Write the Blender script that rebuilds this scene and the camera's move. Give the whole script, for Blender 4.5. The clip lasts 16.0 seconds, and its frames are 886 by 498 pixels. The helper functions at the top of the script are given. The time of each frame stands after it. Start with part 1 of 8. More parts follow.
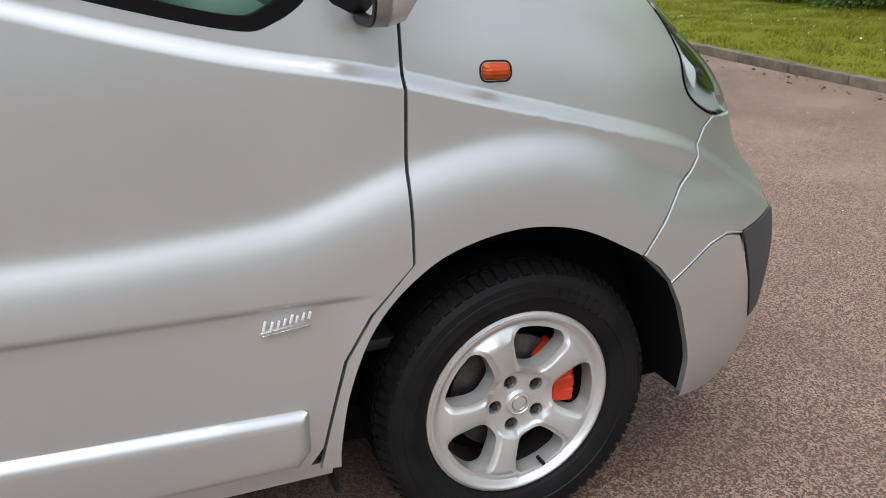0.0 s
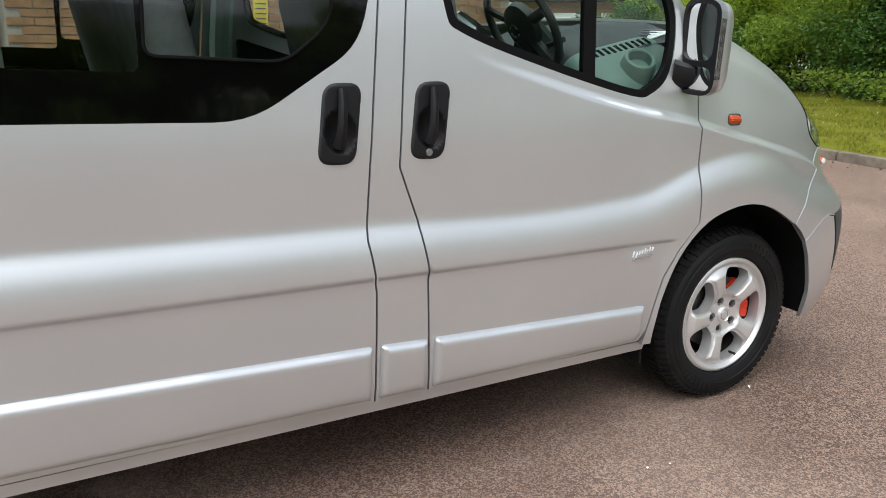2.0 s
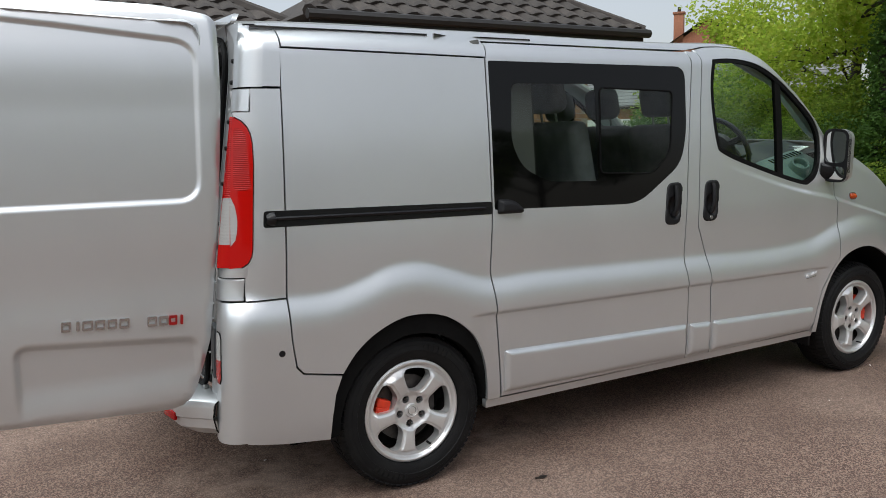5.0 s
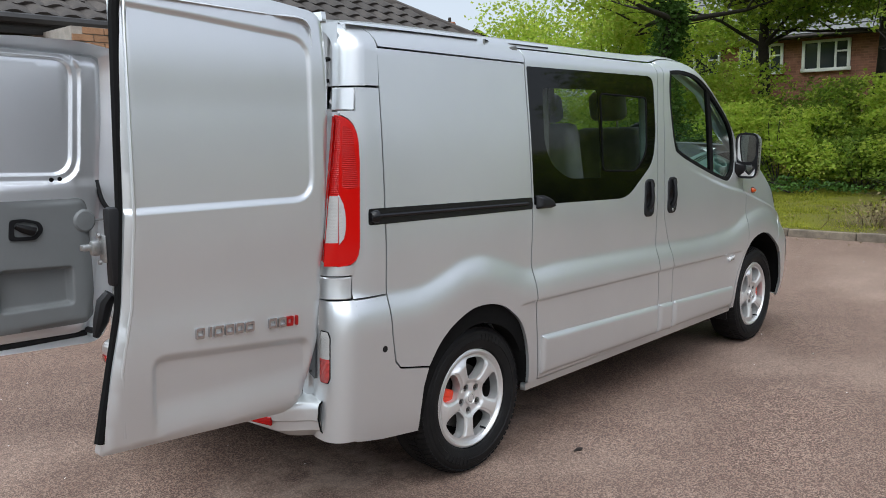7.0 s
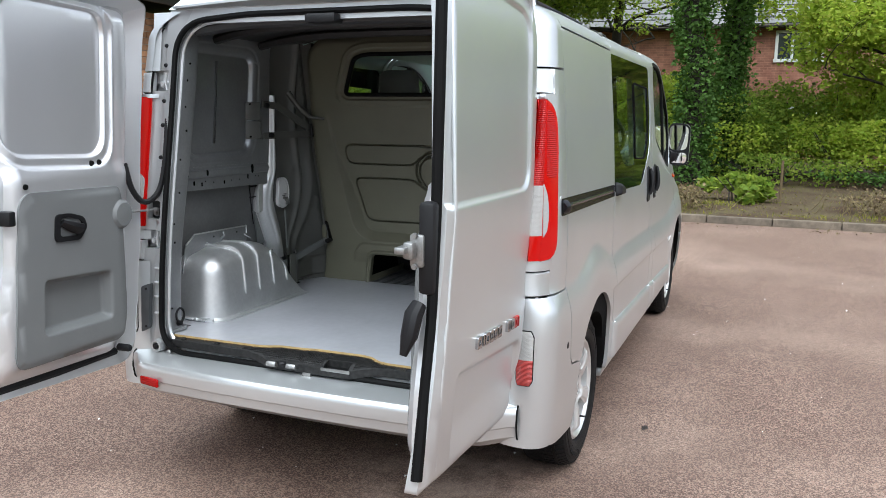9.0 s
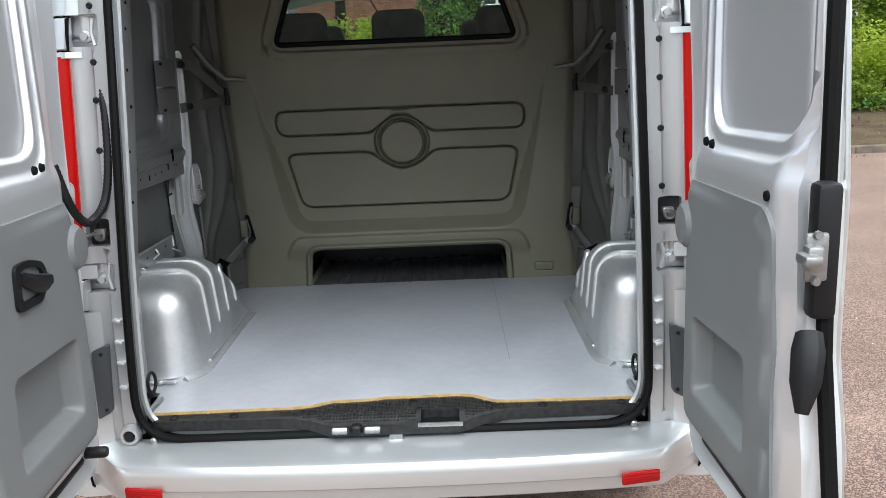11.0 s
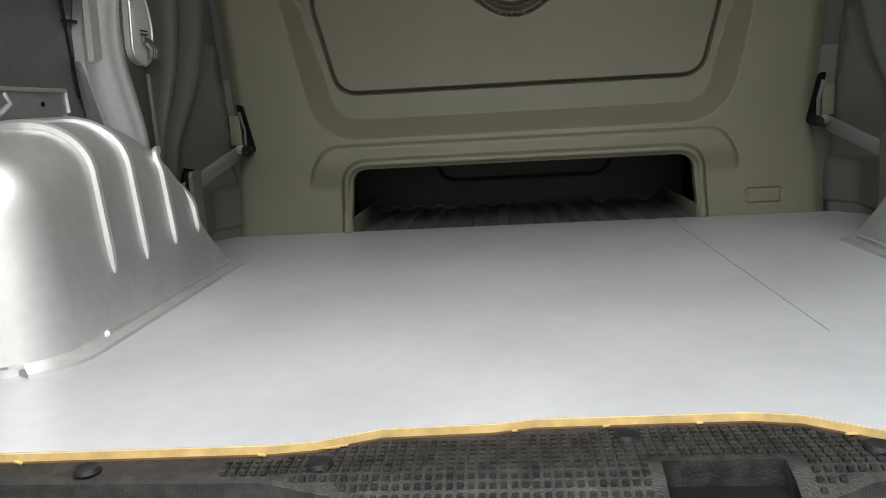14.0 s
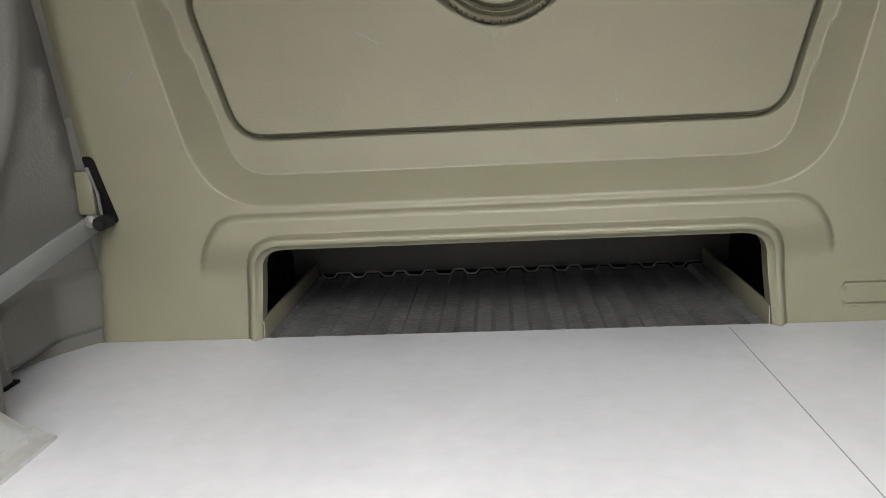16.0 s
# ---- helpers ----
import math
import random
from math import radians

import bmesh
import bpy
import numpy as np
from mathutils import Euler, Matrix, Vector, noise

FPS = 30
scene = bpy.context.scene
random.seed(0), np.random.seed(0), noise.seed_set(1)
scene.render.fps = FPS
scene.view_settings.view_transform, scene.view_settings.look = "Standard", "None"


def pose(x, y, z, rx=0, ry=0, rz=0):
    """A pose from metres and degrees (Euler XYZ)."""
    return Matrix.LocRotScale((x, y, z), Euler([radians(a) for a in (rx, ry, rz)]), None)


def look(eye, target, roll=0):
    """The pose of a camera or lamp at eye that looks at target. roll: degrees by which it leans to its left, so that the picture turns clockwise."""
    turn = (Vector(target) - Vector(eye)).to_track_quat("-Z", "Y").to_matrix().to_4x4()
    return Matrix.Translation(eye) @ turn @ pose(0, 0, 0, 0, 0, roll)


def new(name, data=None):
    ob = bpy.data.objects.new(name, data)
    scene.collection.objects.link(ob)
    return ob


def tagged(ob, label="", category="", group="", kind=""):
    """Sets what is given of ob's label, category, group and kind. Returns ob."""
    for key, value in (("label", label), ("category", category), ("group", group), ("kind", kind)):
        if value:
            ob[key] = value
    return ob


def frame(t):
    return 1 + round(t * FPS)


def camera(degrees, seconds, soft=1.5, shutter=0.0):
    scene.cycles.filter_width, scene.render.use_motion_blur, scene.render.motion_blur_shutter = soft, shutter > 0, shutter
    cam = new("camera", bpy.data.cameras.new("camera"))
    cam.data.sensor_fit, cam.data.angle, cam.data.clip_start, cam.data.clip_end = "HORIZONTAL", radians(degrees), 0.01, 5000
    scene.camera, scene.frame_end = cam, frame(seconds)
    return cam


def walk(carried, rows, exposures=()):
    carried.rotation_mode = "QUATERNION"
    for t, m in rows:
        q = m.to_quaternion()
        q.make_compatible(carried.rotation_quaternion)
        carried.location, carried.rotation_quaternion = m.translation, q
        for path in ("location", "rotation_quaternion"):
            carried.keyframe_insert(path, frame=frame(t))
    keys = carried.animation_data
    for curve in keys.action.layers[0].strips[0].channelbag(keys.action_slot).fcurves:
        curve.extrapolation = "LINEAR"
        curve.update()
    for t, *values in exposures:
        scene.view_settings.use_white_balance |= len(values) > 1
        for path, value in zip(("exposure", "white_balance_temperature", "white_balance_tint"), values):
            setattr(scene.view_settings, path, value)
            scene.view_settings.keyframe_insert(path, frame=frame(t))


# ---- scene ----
cam = camera(57.4, 16.0, 0.9)
PATH = [
    (0, (2.318, -2.288, 1.316), (3.036, -0.557, 0.617), 0.2),
    (0.3, (2.104, -2.350, 1.345), (2.865, -0.629, 0.708), 1.3),
    (0.5, (1.962, -2.391, 1.365), (2.771, -0.685, 0.707), 2.1),
    (1, (1.547, -2.5, 1.372), (2.521, -0.857, 0.78), 2.5),
    (1.5, (1.15, -2.7, 1.39), (2.086, -1.022, 0.834), 2.1),
    (2, (0.663, -2.882, 1.385), (1.631, -1.213, 0.862), 1.1),
    (2.5, (0.245, -3.104, 1.382), (1.2, -1.425, 0.863), 1.9),
    (3, (-0.106, -3.356, 1.409), (0.814, -1.644, 0.938), 0.9),
    (3.5, (-0.518, -3.461, 1.429), (0.371, -1.723, 0.997), -0.1),
    (4, (-0.836, -3.7, 1.481), (0.071, -1.962, 1.083), -0.6),
    (4.5, (-1.173, -3.814, 1.482), (-0.22, -2.088, 1.147), -0.9),
    (5, (-1.554, -3.834, 1.495), (-0.558, -2.121, 1.223), -1.3),
    (5.2, (-1.68, -3.868, 1.496), (-0.672, -2.16, 1.234), -1.4),
    (7.3, (-2.812, -2.993, 1.504), (-1.274, -1.745, 1.227), -0.7),
    (7.5, (-2.929, -2.86, 1.518), (-1.337, -1.681, 1.24), -0.5),
    (8, (-3.135, -2.466, 1.524), (-1.49, -1.363, 1.245), -0.4),
    (8.5, (-3.316, -2.023, 1.505), (-1.585, -1.069, 1.205), -0.1),
    (9, (-3.429, -1.601, 1.523), (-1.6, -0.86, 1.2), 0.7),
    (9.2, (-3.423, -1.435, 1.517), (-1.582, -0.721, 1.201), 0.4),
    (11.3, (-2.736, -0.044, 1.526), (-0.788, -0.08, 1.075), -2.6),
    (11.5, (-2.61, 0.009, 1.496), (-0.662, -0.04, 1.046), -2.6),
    (12, (-2.288, 0.036, 1.386), (-0.341, -0.018, 0.93), -0.3),
    (12.5, (-2.081, 0.027, 1.325), (-0.148, -0.016, 0.814), 0.7),
    (13, (-1.915, 0.037, 1.3), (-0.003, -0.013, 0.716), -0.3),
    (13.5, (-1.648, 0.069, 1.101), (0.3, 0.128, 0.651), -2.4),
    (14, (-1.468, 0.069, 0.907), (0.495, 0.229, 0.556), -3.2),
    (14.5, (-1.373, 0.039, 0.969), (0.584, 0.203, 0.591), -4.3),
    (15, (-1.231, 0.008, 1.02), (0.726, 0.163, 0.638), -4.7),
    (15.5, (-0.984, 0.033, 1.037), (0.971, 0.179, 0.638), -4.5),
    (16, (-0.767, 0.04, 1.035), (1.183, 0.187, 0.614), -3.0),
]
EXPOSURES = [(0.0, 0.60, 6500, 10), (1.0, 0.68, 6500, 10), (2.0, 0.78, 6550, 10), (3.0, 0.84, 6600, 10), (4.0, 0.40, 6550, 10), (5.0, 0.2, 6550, 10), (7.5, 0.63, 6200, 10), (9.0, 0.99, 6280, 10), (11.5, 1.23, 6450, 10), (12.5, 1.25, 6600, 10), (13.5, 1.44, 6950, 10), (14.0, 1.50, 7150, 11), (14.5, 1.54, 7250, 12), (15.2, 2.0, 7450, 13), (16.0, 2.86, 7450, 13)]
walk(cam, [(t, look(eye, target, roll)) for t, eye, target, roll in PATH], EXPOSURES)

# ---------- world and light ----------
world = bpy.data.worlds.new("overcast_sky")
scene.world = world
world.use_nodes = True
wt = world.node_tree
wt.nodes.clear()
sky = wt.nodes.new("ShaderNodeTexSky")
sky.sky_type = "NISHITA"
sky.sun_disc = False
sky.sun_elevation, sky.sun_rotation = radians(52), radians(200)
sky.air_density, sky.dust_density, sky.ozone_density = 1.0, 1.6, 1.5
soft_sky = wt.nodes.new("ShaderNodeHueSaturation")
soft_sky.inputs["Saturation"].default_value = 0.42
bg = wt.nodes.new("ShaderNodeBackground")
bg.inputs["Strength"].default_value = 0.15
wout = wt.nodes.new("ShaderNodeOutputWorld")
wt.links.new(sky.outputs[0], soft_sky.inputs["Color"])
wt.links.new(soft_sky.outputs[0], bg.inputs["Color"])
# an overcast sky is brightest overhead
up_co, up_z, dome = wt.nodes.new("ShaderNodeTexCoord"), wt.nodes.new("ShaderNodeSeparateXYZ"), wt.nodes.new("ShaderNodeMapRange")
dome.inputs["To Min"].default_value, dome.inputs["To Max"].default_value = 0.095, 0.20
wt.links.new(up_co.outputs["Generated"], up_z.inputs[0])
wt.links.new(up_z.outputs["Z"], dome.inputs["Value"])
wt.links.new(dome.outputs["Result"], bg.inputs["Strength"])
wt.links.new(bg.outputs[0], wout.inputs[0])

sun_data = bpy.data.lights.new("sun", "SUN")
sun_data.energy, sun_data.angle, sun_data.color = 3.4, radians(85), (0.93, 0.995, 1.0)
sun = new("sun", sun_data)
sun.matrix_world = look((-8.5, 1.5, 20), (0, 0, 0))

# ---------- materials ----------
def mat(name, color, rough=0.5, metal=0.0, vary=0.12, scale=6.0, bump=0.0, bump_scale=60.0, coat=0.0, color2=None, spec=0.5, by_object=0.0):
    """A principled surface with broad staining, fine grain and a little relief."""
    m = bpy.data.materials.new(name)
    m.use_nodes = True
    nt = m.node_tree
    p = nt.nodes["Principled BSDF"]
    p.inputs["Roughness"].default_value, p.inputs["Metallic"].default_value = rough, metal
    p.inputs["Coat Weight"].default_value, p.inputs["Coat Roughness"].default_value = coat, 0.06
    p.inputs["Specular IOR Level"].default_value = spec
    co = nt.nodes.new("ShaderNodeTexCoord")
    n1, n2 = nt.nodes.new("ShaderNodeTexNoise"), nt.nodes.new("ShaderNodeTexNoise")
    n1.inputs["Scale"].default_value, n1.inputs["Detail"].default_value = scale, 4
    n2.inputs["Scale"].default_value, n2.inputs["Detail"].default_value = bump_scale, 3
    for n in (n1, n2):
        nt.links.new(co.outputs["Object"], n.inputs["Vector"])
    ramp = nt.nodes.new("ShaderNodeMix")
    ramp.data_type = "RGBA"
    c2 = color2 or tuple(c * (1 - vary) for c in color)
    ramp.inputs["A"].default_value, ramp.inputs["B"].default_value = (*color, 1), (*c2, 1)
    sharp = nt.nodes.new("ShaderNodeMapRange")
    sharp.inputs["From Min"].default_value, sharp.inputs["From Max"].default_value = 0.35, 0.65
    nt.links.new(n1.outputs["Fac"], sharp.inputs["Value"])
    nt.links.new(sharp.outputs["Result"], ramp.inputs["Factor"])
    fine = nt.nodes.new("ShaderNodeMix")
    fine.data_type, fine.blend_type = "RGBA", "MULTIPLY"
    fine.inputs["Factor"].default_value = min(1.0, vary * 1.5)
    nt.links.new(ramp.outputs["Result"], fine.inputs["A"])
    nt.links.new(n2.outputs["Fac"], fine.inputs["B"])
    last = fine.outputs["Result"]
    if by_object:
        info = nt.nodes.new("ShaderNodeObjectInfo")
        hue = nt.nodes.new("ShaderNodeHueSaturation")
        rng = nt.nodes.new("ShaderNodeMapRange")
        rng.inputs["To Min"].default_value, rng.inputs["To Max"].default_value = 1 - by_object, 1 + by_object
        nt.links.new(info.outputs["Random"], rng.inputs["Value"])
        nt.links.new(rng.outputs["Result"], hue.inputs["Value"])
        nt.links.new(last, hue.inputs["Color"])
        last = hue.outputs["Color"]
    nt.links.new(last, p.inputs["Base Color"])
    if bump:
        b = nt.nodes.new("ShaderNodeBump")
        b.inputs["Strength"].default_value, b.inputs["Distance"].default_value = bump, 0.01
        nt.links.new(n2.outputs["Fac"], b.inputs["Height"])
        nt.links.new(b.outputs["Normal"], p.inputs["Normal"])
    return m


def island_mat(name, colors, rough=0.6, translucent=0.0):
    """Leaves and grass: each blade or leaf takes its own tint."""
    m = bpy.data.materials.new(name)
    m.use_nodes = True
    nt = m.node_tree
    p = nt.nodes["Principled BSDF"]
    p.inputs["Roughness"].default_value = rough
    p.inputs["Specular IOR Level"].default_value = 0.2
    geo = nt.nodes.new("ShaderNodeNewGeometry")
    ramp = nt.nodes.new("ShaderNodeValToRGB")
    while len(ramp.color_ramp.elements) < len(colors):
        ramp.color_ramp.elements.new(0.5)
    for n, c in enumerate(colors):
        ramp.color_ramp.elements[n].position = n / (len(colors) - 1)
        ramp.color_ramp.elements[n].color = (*c, 1)
    nt.links.new(geo.outputs["Random Per Island"], ramp.inputs["Fac"])
    nt.links.new(ramp.outputs["Color"], p.inputs["Base Color"])
    if translucent:
        tr = nt.nodes.new("ShaderNodeBsdfTranslucent")
        mx = nt.nodes.new("ShaderNodeMixShader")
        mx.inputs["Fac"].default_value = translucent
        nt.links.new(ramp.outputs["Color"], tr.inputs["Color"])
        nt.links.new(p.outputs[0], mx.inputs[1])
        nt.links.new(tr.outputs[0], mx.inputs[2])
        nt.links.new(mx.outputs[0], nt.nodes["Material Output"].inputs["Surface"])
    return m


def pane_mat(name, tint, ior=1.5, rough=0.0):
    """Thin window glass: tinted see-through with mirror gloss by Fresnel."""
    m = bpy.data.materials.new(name)
    m.use_nodes = True
    nt = m.node_tree
    nt.nodes.remove(nt.nodes["Principled BSDF"])
    tr, gl, mx, fr, pw, ma = (nt.nodes.new(k) for k in ("ShaderNodeBsdfTransparent", "ShaderNodeBsdfGlossy", "ShaderNodeMixShader", "ShaderNodeLayerWeight", "ShaderNodeMath", "ShaderNodeMath"))
    tr.inputs["Color"].default_value = (*tint, 1)
    gl.inputs["Roughness"].default_value = rough
    fr.inputs["Blend"].default_value = 0.5
    base = ((ior - 1) / (ior + 1)) ** 2 * 0.8
    pw.operation, ma.operation = "POWER", "MULTIPLY_ADD"
    pw.inputs[1].default_value = 5.0
    ma.inputs[1].default_value, ma.inputs[2].default_value = 1 - base, base
    nt.links.new(fr.outputs["Facing"], pw.inputs[0])
    nt.links.new(pw.outputs[0], ma.inputs[0])
    nt.links.new(ma.outputs[0], mx.inputs["Fac"])
    nt.links.new(tr.outputs[0], mx.inputs[1])
    nt.links.new(gl.outputs[0], mx.inputs[2])
    nt.links.new(mx.outputs[0], nt.nodes["Material Output"].inputs["Surface"])
    return m


def lens_mat(name, color, rough=0.08, relief=0.25, ribs=45):
    m = bpy.data.materials.new(name)
    m.use_nodes = True
    nt = m.node_tree
    p = nt.nodes["Principled BSDF"]
    p.inputs["Base Color"].default_value = (*color, 1)
    p.inputs["Roughness"].default_value = rough
    p.inputs["Coat Weight"].default_value = 0.08
    p.inputs["Specular IOR Level"].default_value = 0.22
    w = nt.nodes.new("ShaderNodeTexWave")
    w.bands_direction = "Z"
    w.inputs["Scale"].default_value = ribs
    co = nt.nodes.new("ShaderNodeTexCoord")
    nt.links.new(co.outputs["Object"], w.inputs["Vector"])
    b = nt.nodes.new("ShaderNodeBump")
    b.inputs["Strength"].default_value, b.inputs["Distance"].default_value = relief, 0.004
    nt.links.new(w.outputs["Fac"], b.inputs["Height"])
    nt.links.new(b.outputs["Normal"], p.inputs["Normal"])
    return m


PAINT = mat("silver_paint", (0.62, 0.64, 0.645), 0.33, 0.72, 0.05, 2.0, 0.02, 1400, coat=0.3)
POSTM = mat("pressed_post_paint", (0.86, 0.87, 0.87), 0.33, 0.6, 0.10, 6.0, 0.02, 90)
# darker copy of the body silver: shade of the open doors put into colour
PILLAR_SHADE = mat("shaded_silver_paint", (0.52, 0.53, 0.535), 0.36, 0.65, 0.04, 3.0, 0.02, 900)
BARE = mat("cargo_silver_paint", (0.74, 0.75, 0.76), 0.34, 0.72, 0.04, 3.0, 0.015, 900)
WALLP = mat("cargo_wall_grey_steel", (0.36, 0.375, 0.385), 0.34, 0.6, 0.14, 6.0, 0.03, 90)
ARCHM = mat("wheelbox_bare_metal", (0.74, 0.755, 0.76), 0.46, 0.86, 0.12, 7.0, 0.02, 60)
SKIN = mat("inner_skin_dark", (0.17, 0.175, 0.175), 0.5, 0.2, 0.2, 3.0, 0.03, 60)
ABS = mat("bulkhead_plastic", (0.150, 0.145, 0.101), 0.48, 0, 0.09, 5.0, 0.12, 500)
PAD = mat("door_lining_plastic", (0.155, 0.163, 0.163), 0.55, 0, 0.07, 7.0, 0.1, 500)
FLOORP = mat("floor_paint", (0.37, 0.378, 0.404), 0.36, 0, 0.12, 3.2, 0.04, 30)
PLYSHADE = mat("plywood_edge_shade", (0.16, 0.085, 0.03), 0.7, 0, 0.3, 30.0)
YELLOW = mat("plywood_edge", (0.60, 0.42, 0.18), 0.6, 0, 0.25, 30.0, 0.1, 90)
BLACK = mat("black_plastic", (0.010, 0.010, 0.011), 0.5, 0, 0.2, 12.0, 0.05, 300, spec=0.25)
TRIMG = mat("dark_side_trim", (0.112, 0.113, 0.102), 0.40, 0.1, 0.12, 6.0, 0.08, 200)
DIRTY = mat("scuffed_black_tread", (0.010, 0.010, 0.010), 0.5, 0, 0.0, 60.0, 0.25, 400, color2=(0.026, 0.0255, 0.025), spec=0.25)
RUBBER = mat("rubber_seal", (0.004, 0.004, 0.004), 0.6, 0, 0.25, 20.0, 0.05, 200, spec=0.12)
TYRE = mat("tyre_rubber", (0.006, 0.006, 0.0065), 0.58, 0, 0.0, 10.0, 0.15, 160, color2=(0.010, 0.010, 0.010), spec=0.16)
ALLOY = mat("alloy_silver", (0.70, 0.70, 0.69), 0.3, 0.62, 0.06, 9.0, 0.0, 300, coat=0.3)
CHROME = mat("chrome", (0.75, 0.75, 0.76), 0.12, 1.0, 0.05, 20.0)
STEEL = mat("worn_steel", (0.42, 0.42, 0.41), 0.4, 0.85, 0.25, 25.0, 0.05, 150)
DISC = mat("brake_disc_steel", (0.10, 0.09, 0.085), 0.5, 0.7, 0.35, 12.0, 0.05, 100)
CALIPER = mat("red_caliper", (0.70, 0.045, 0.014), 0.4, 0, 0.15, 20.0)
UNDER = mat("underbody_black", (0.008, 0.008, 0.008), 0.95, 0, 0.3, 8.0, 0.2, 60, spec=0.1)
GREYTRIM = mat("grey_bumper_plastic", (0.055, 0.06, 0.065), 0.55, 0, 0.1, 12.0, 0.1, 400)
DASH = mat("dashboard_plastic", (0.14, 0.21, 0.188), 0.5, 0, 0.1, 9.0, 0.06, 300)
DARKDASH = mat("dark_cab_plastic", (0.02, 0.022, 0.024), 0.5, 0, 0.2, 9.0, 0.06, 300)
SEAT = mat("seat_cloth", (0.15, 0.155, 0.155), 0.85, 0, 0.25, 14.0, 0.2, 240)
SEATP = mat("seat_shell", (0.48, 0.64, 0.58), 0.6, 0, 0.1, 10.0)
MIRROR = mat("mirror_glass", (0.9, 0.9, 0.9), 0.02, 1.0, 0.0, 1.0)
PRIVACY = pane_mat("privacy_glass", (0.75, 0.81, 0.78), 1.55)
CLEARG = pane_mat("door_glass", (0.72, 0.82, 0.77), 1.5)
CABG = pane_mat("bulkhead_glass", (0.84, 0.90, 0.86), 1.28)
SCREENG = pane_mat("windscreen_glass", (0.88, 0.94, 0.90), 1.4)
LENSG = pane_mat("headlight_lens", (0.85, 0.9, 0.9), 1.5)
FRIT = mat("black_window_border", (0.002, 0.002, 0.002), 0.04, 0, 0.1, 5.0, spec=0.22)
LETTER = mat("letter_chrome", (0.5, 0.5, 0.51), 0.2, 1.0, 0.05, 20.0)
BADGE = mat("bright_badge", (0.85, 0.85, 0.85), 0.3, 0.2, 0.05, 20.0)
RED = lens_mat("red_lens", (0.42, 0.004, 0.003), 0.12, 0.0)
RIBRED = lens_mat("ribbed_red_lens", (0.34, 0.003, 0.002), 0.12, 0.35)
DEEPRED = lens_mat("deep_red_lens", (0.33, 0.004, 0.004))
CLEARLENS = lens_mat("clear_lens", (0.36, 0.355, 0.34), 0.1, 0.4, 110)
PINKLENS = lens_mat("pale_red_lens", (0.36, 0.045, 0.04), 0.1, 0.5, 70)
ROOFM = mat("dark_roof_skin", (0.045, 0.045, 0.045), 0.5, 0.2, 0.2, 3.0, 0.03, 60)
TUNNELM = mat("shaded_tunnel_back", (0.035, 0.035, 0.034), 0.6, 0, 0.2, 8.0, 0.1, 120)
RAILB = mat("gloss_black_rail", (0.008, 0.008, 0.009), 0.24, 0, 0.1, 12.0, spec=0.3)
TRAYM = mat("dusty_black_tray", (0.13, 0.132, 0.133), 0.42, 0, 0.4, 18.0, 0.2, 90)
ORANGE = lens_mat("orange_lens", (0.40, 0.055, 0.008))
LETTER_RED = mat("red_chrome", (0.5, 0.02, 0.02), 0.25, 0.7, 0.05, 20.0)

LAMPBACK = mat("headlight_housing", (0.62, 0.64, 0.63), 0.35, 0.1, 0.1, 20.0)
KERB = mat("kerb_concrete", (0.21, 0.165, 0.12), 0.88, 0, 0.45, 7.0, 0.5, 120, by_object=0.16)
BRICK = mat("red_brick", (0.42, 0.17, 0.10), 0.85, 0, 0.3, 12.0, 0.3, 90, by_object=0.25)


def course_mat():
    """Far brickwork: courses and pale joints at true brick size."""
    m = mat("weathered_house_brick", (0.34, 0.155, 0.105), 0.88, 0, 0.3, 5.0, 0.3, 60, color2=(0.25, 0.105, 0.07))
    nt = m.node_tree
    p = nt.nodes["Principled BSDF"]
    old = p.inputs["Base Color"].links[0].from_socket
    co, turn, br, mx = (nt.nodes.new(k) for k in ("ShaderNodeTexCoord", "ShaderNodeMapping", "ShaderNodeTexBrick", "ShaderNodeMix"))
    turn.inputs["Rotation"].default_value = (math.pi / 2, 0, 0)
    br.inputs["Scale"].default_value = 1.0
    br.inputs["Brick Width"].default_value, br.inputs["Row Height"].default_value, br.inputs["Mortar Size"].default_value = 0.225, 0.075, 0.008
    for key, v in (("Color1", 0.75), ("Color2", 1.15), ("Mortar", 1.3)):
        br.inputs[key].default_value = (v, v, v, 1)
    mx.data_type, mx.blend_type = "RGBA", "MULTIPLY"
    mx.inputs["Factor"].default_value = 1.0
    nt.links.new(co.outputs["Object"], turn.inputs["Vector"])
    nt.links.new(turn.outputs["Vector"], br.inputs["Vector"])
    nt.links.new(old, mx.inputs["A"])
    nt.links.new(br.outputs["Color"], mx.inputs["B"])
    nt.links.new(mx.outputs["Result"], p.inputs["Base Color"])
    return m


HOUSEB = course_mat()
BUFF = mat("buff_brick", (0.50, 0.27, 0.14), 0.85, 0, 0.3, 12.0, 0.3, 90, by_object=0.25)
MORTAR = mat("mortar", (0.42, 0.38, 0.33), 0.9, 0, 0.25, 10.0, 0.3, 80)
TILE = mat("concrete_roof_tile", (0.036, 0.028, 0.024), 0.85, 0, 0.35, 6.0, 0.3, 60, color2=(0.068, 0.055, 0.046), by_object=0.25)
SLATE = mat("grey_roof_tile", (0.20, 0.20, 0.20), 0.8, 0, 0.3, 2.0, 0.3, 40)
FASCIA = mat("dark_fascia", (0.018, 0.016, 0.015), 0.5, 0, 0.2, 5.0)
UPVC = mat("white_frame", (0.8, 0.8, 0.78), 0.4, 0, 0.05, 5.0)
DARKPANE = mat("house_window_pane", (0.05, 0.06, 0.065), 0.05, 0, 0.2, 1.0)
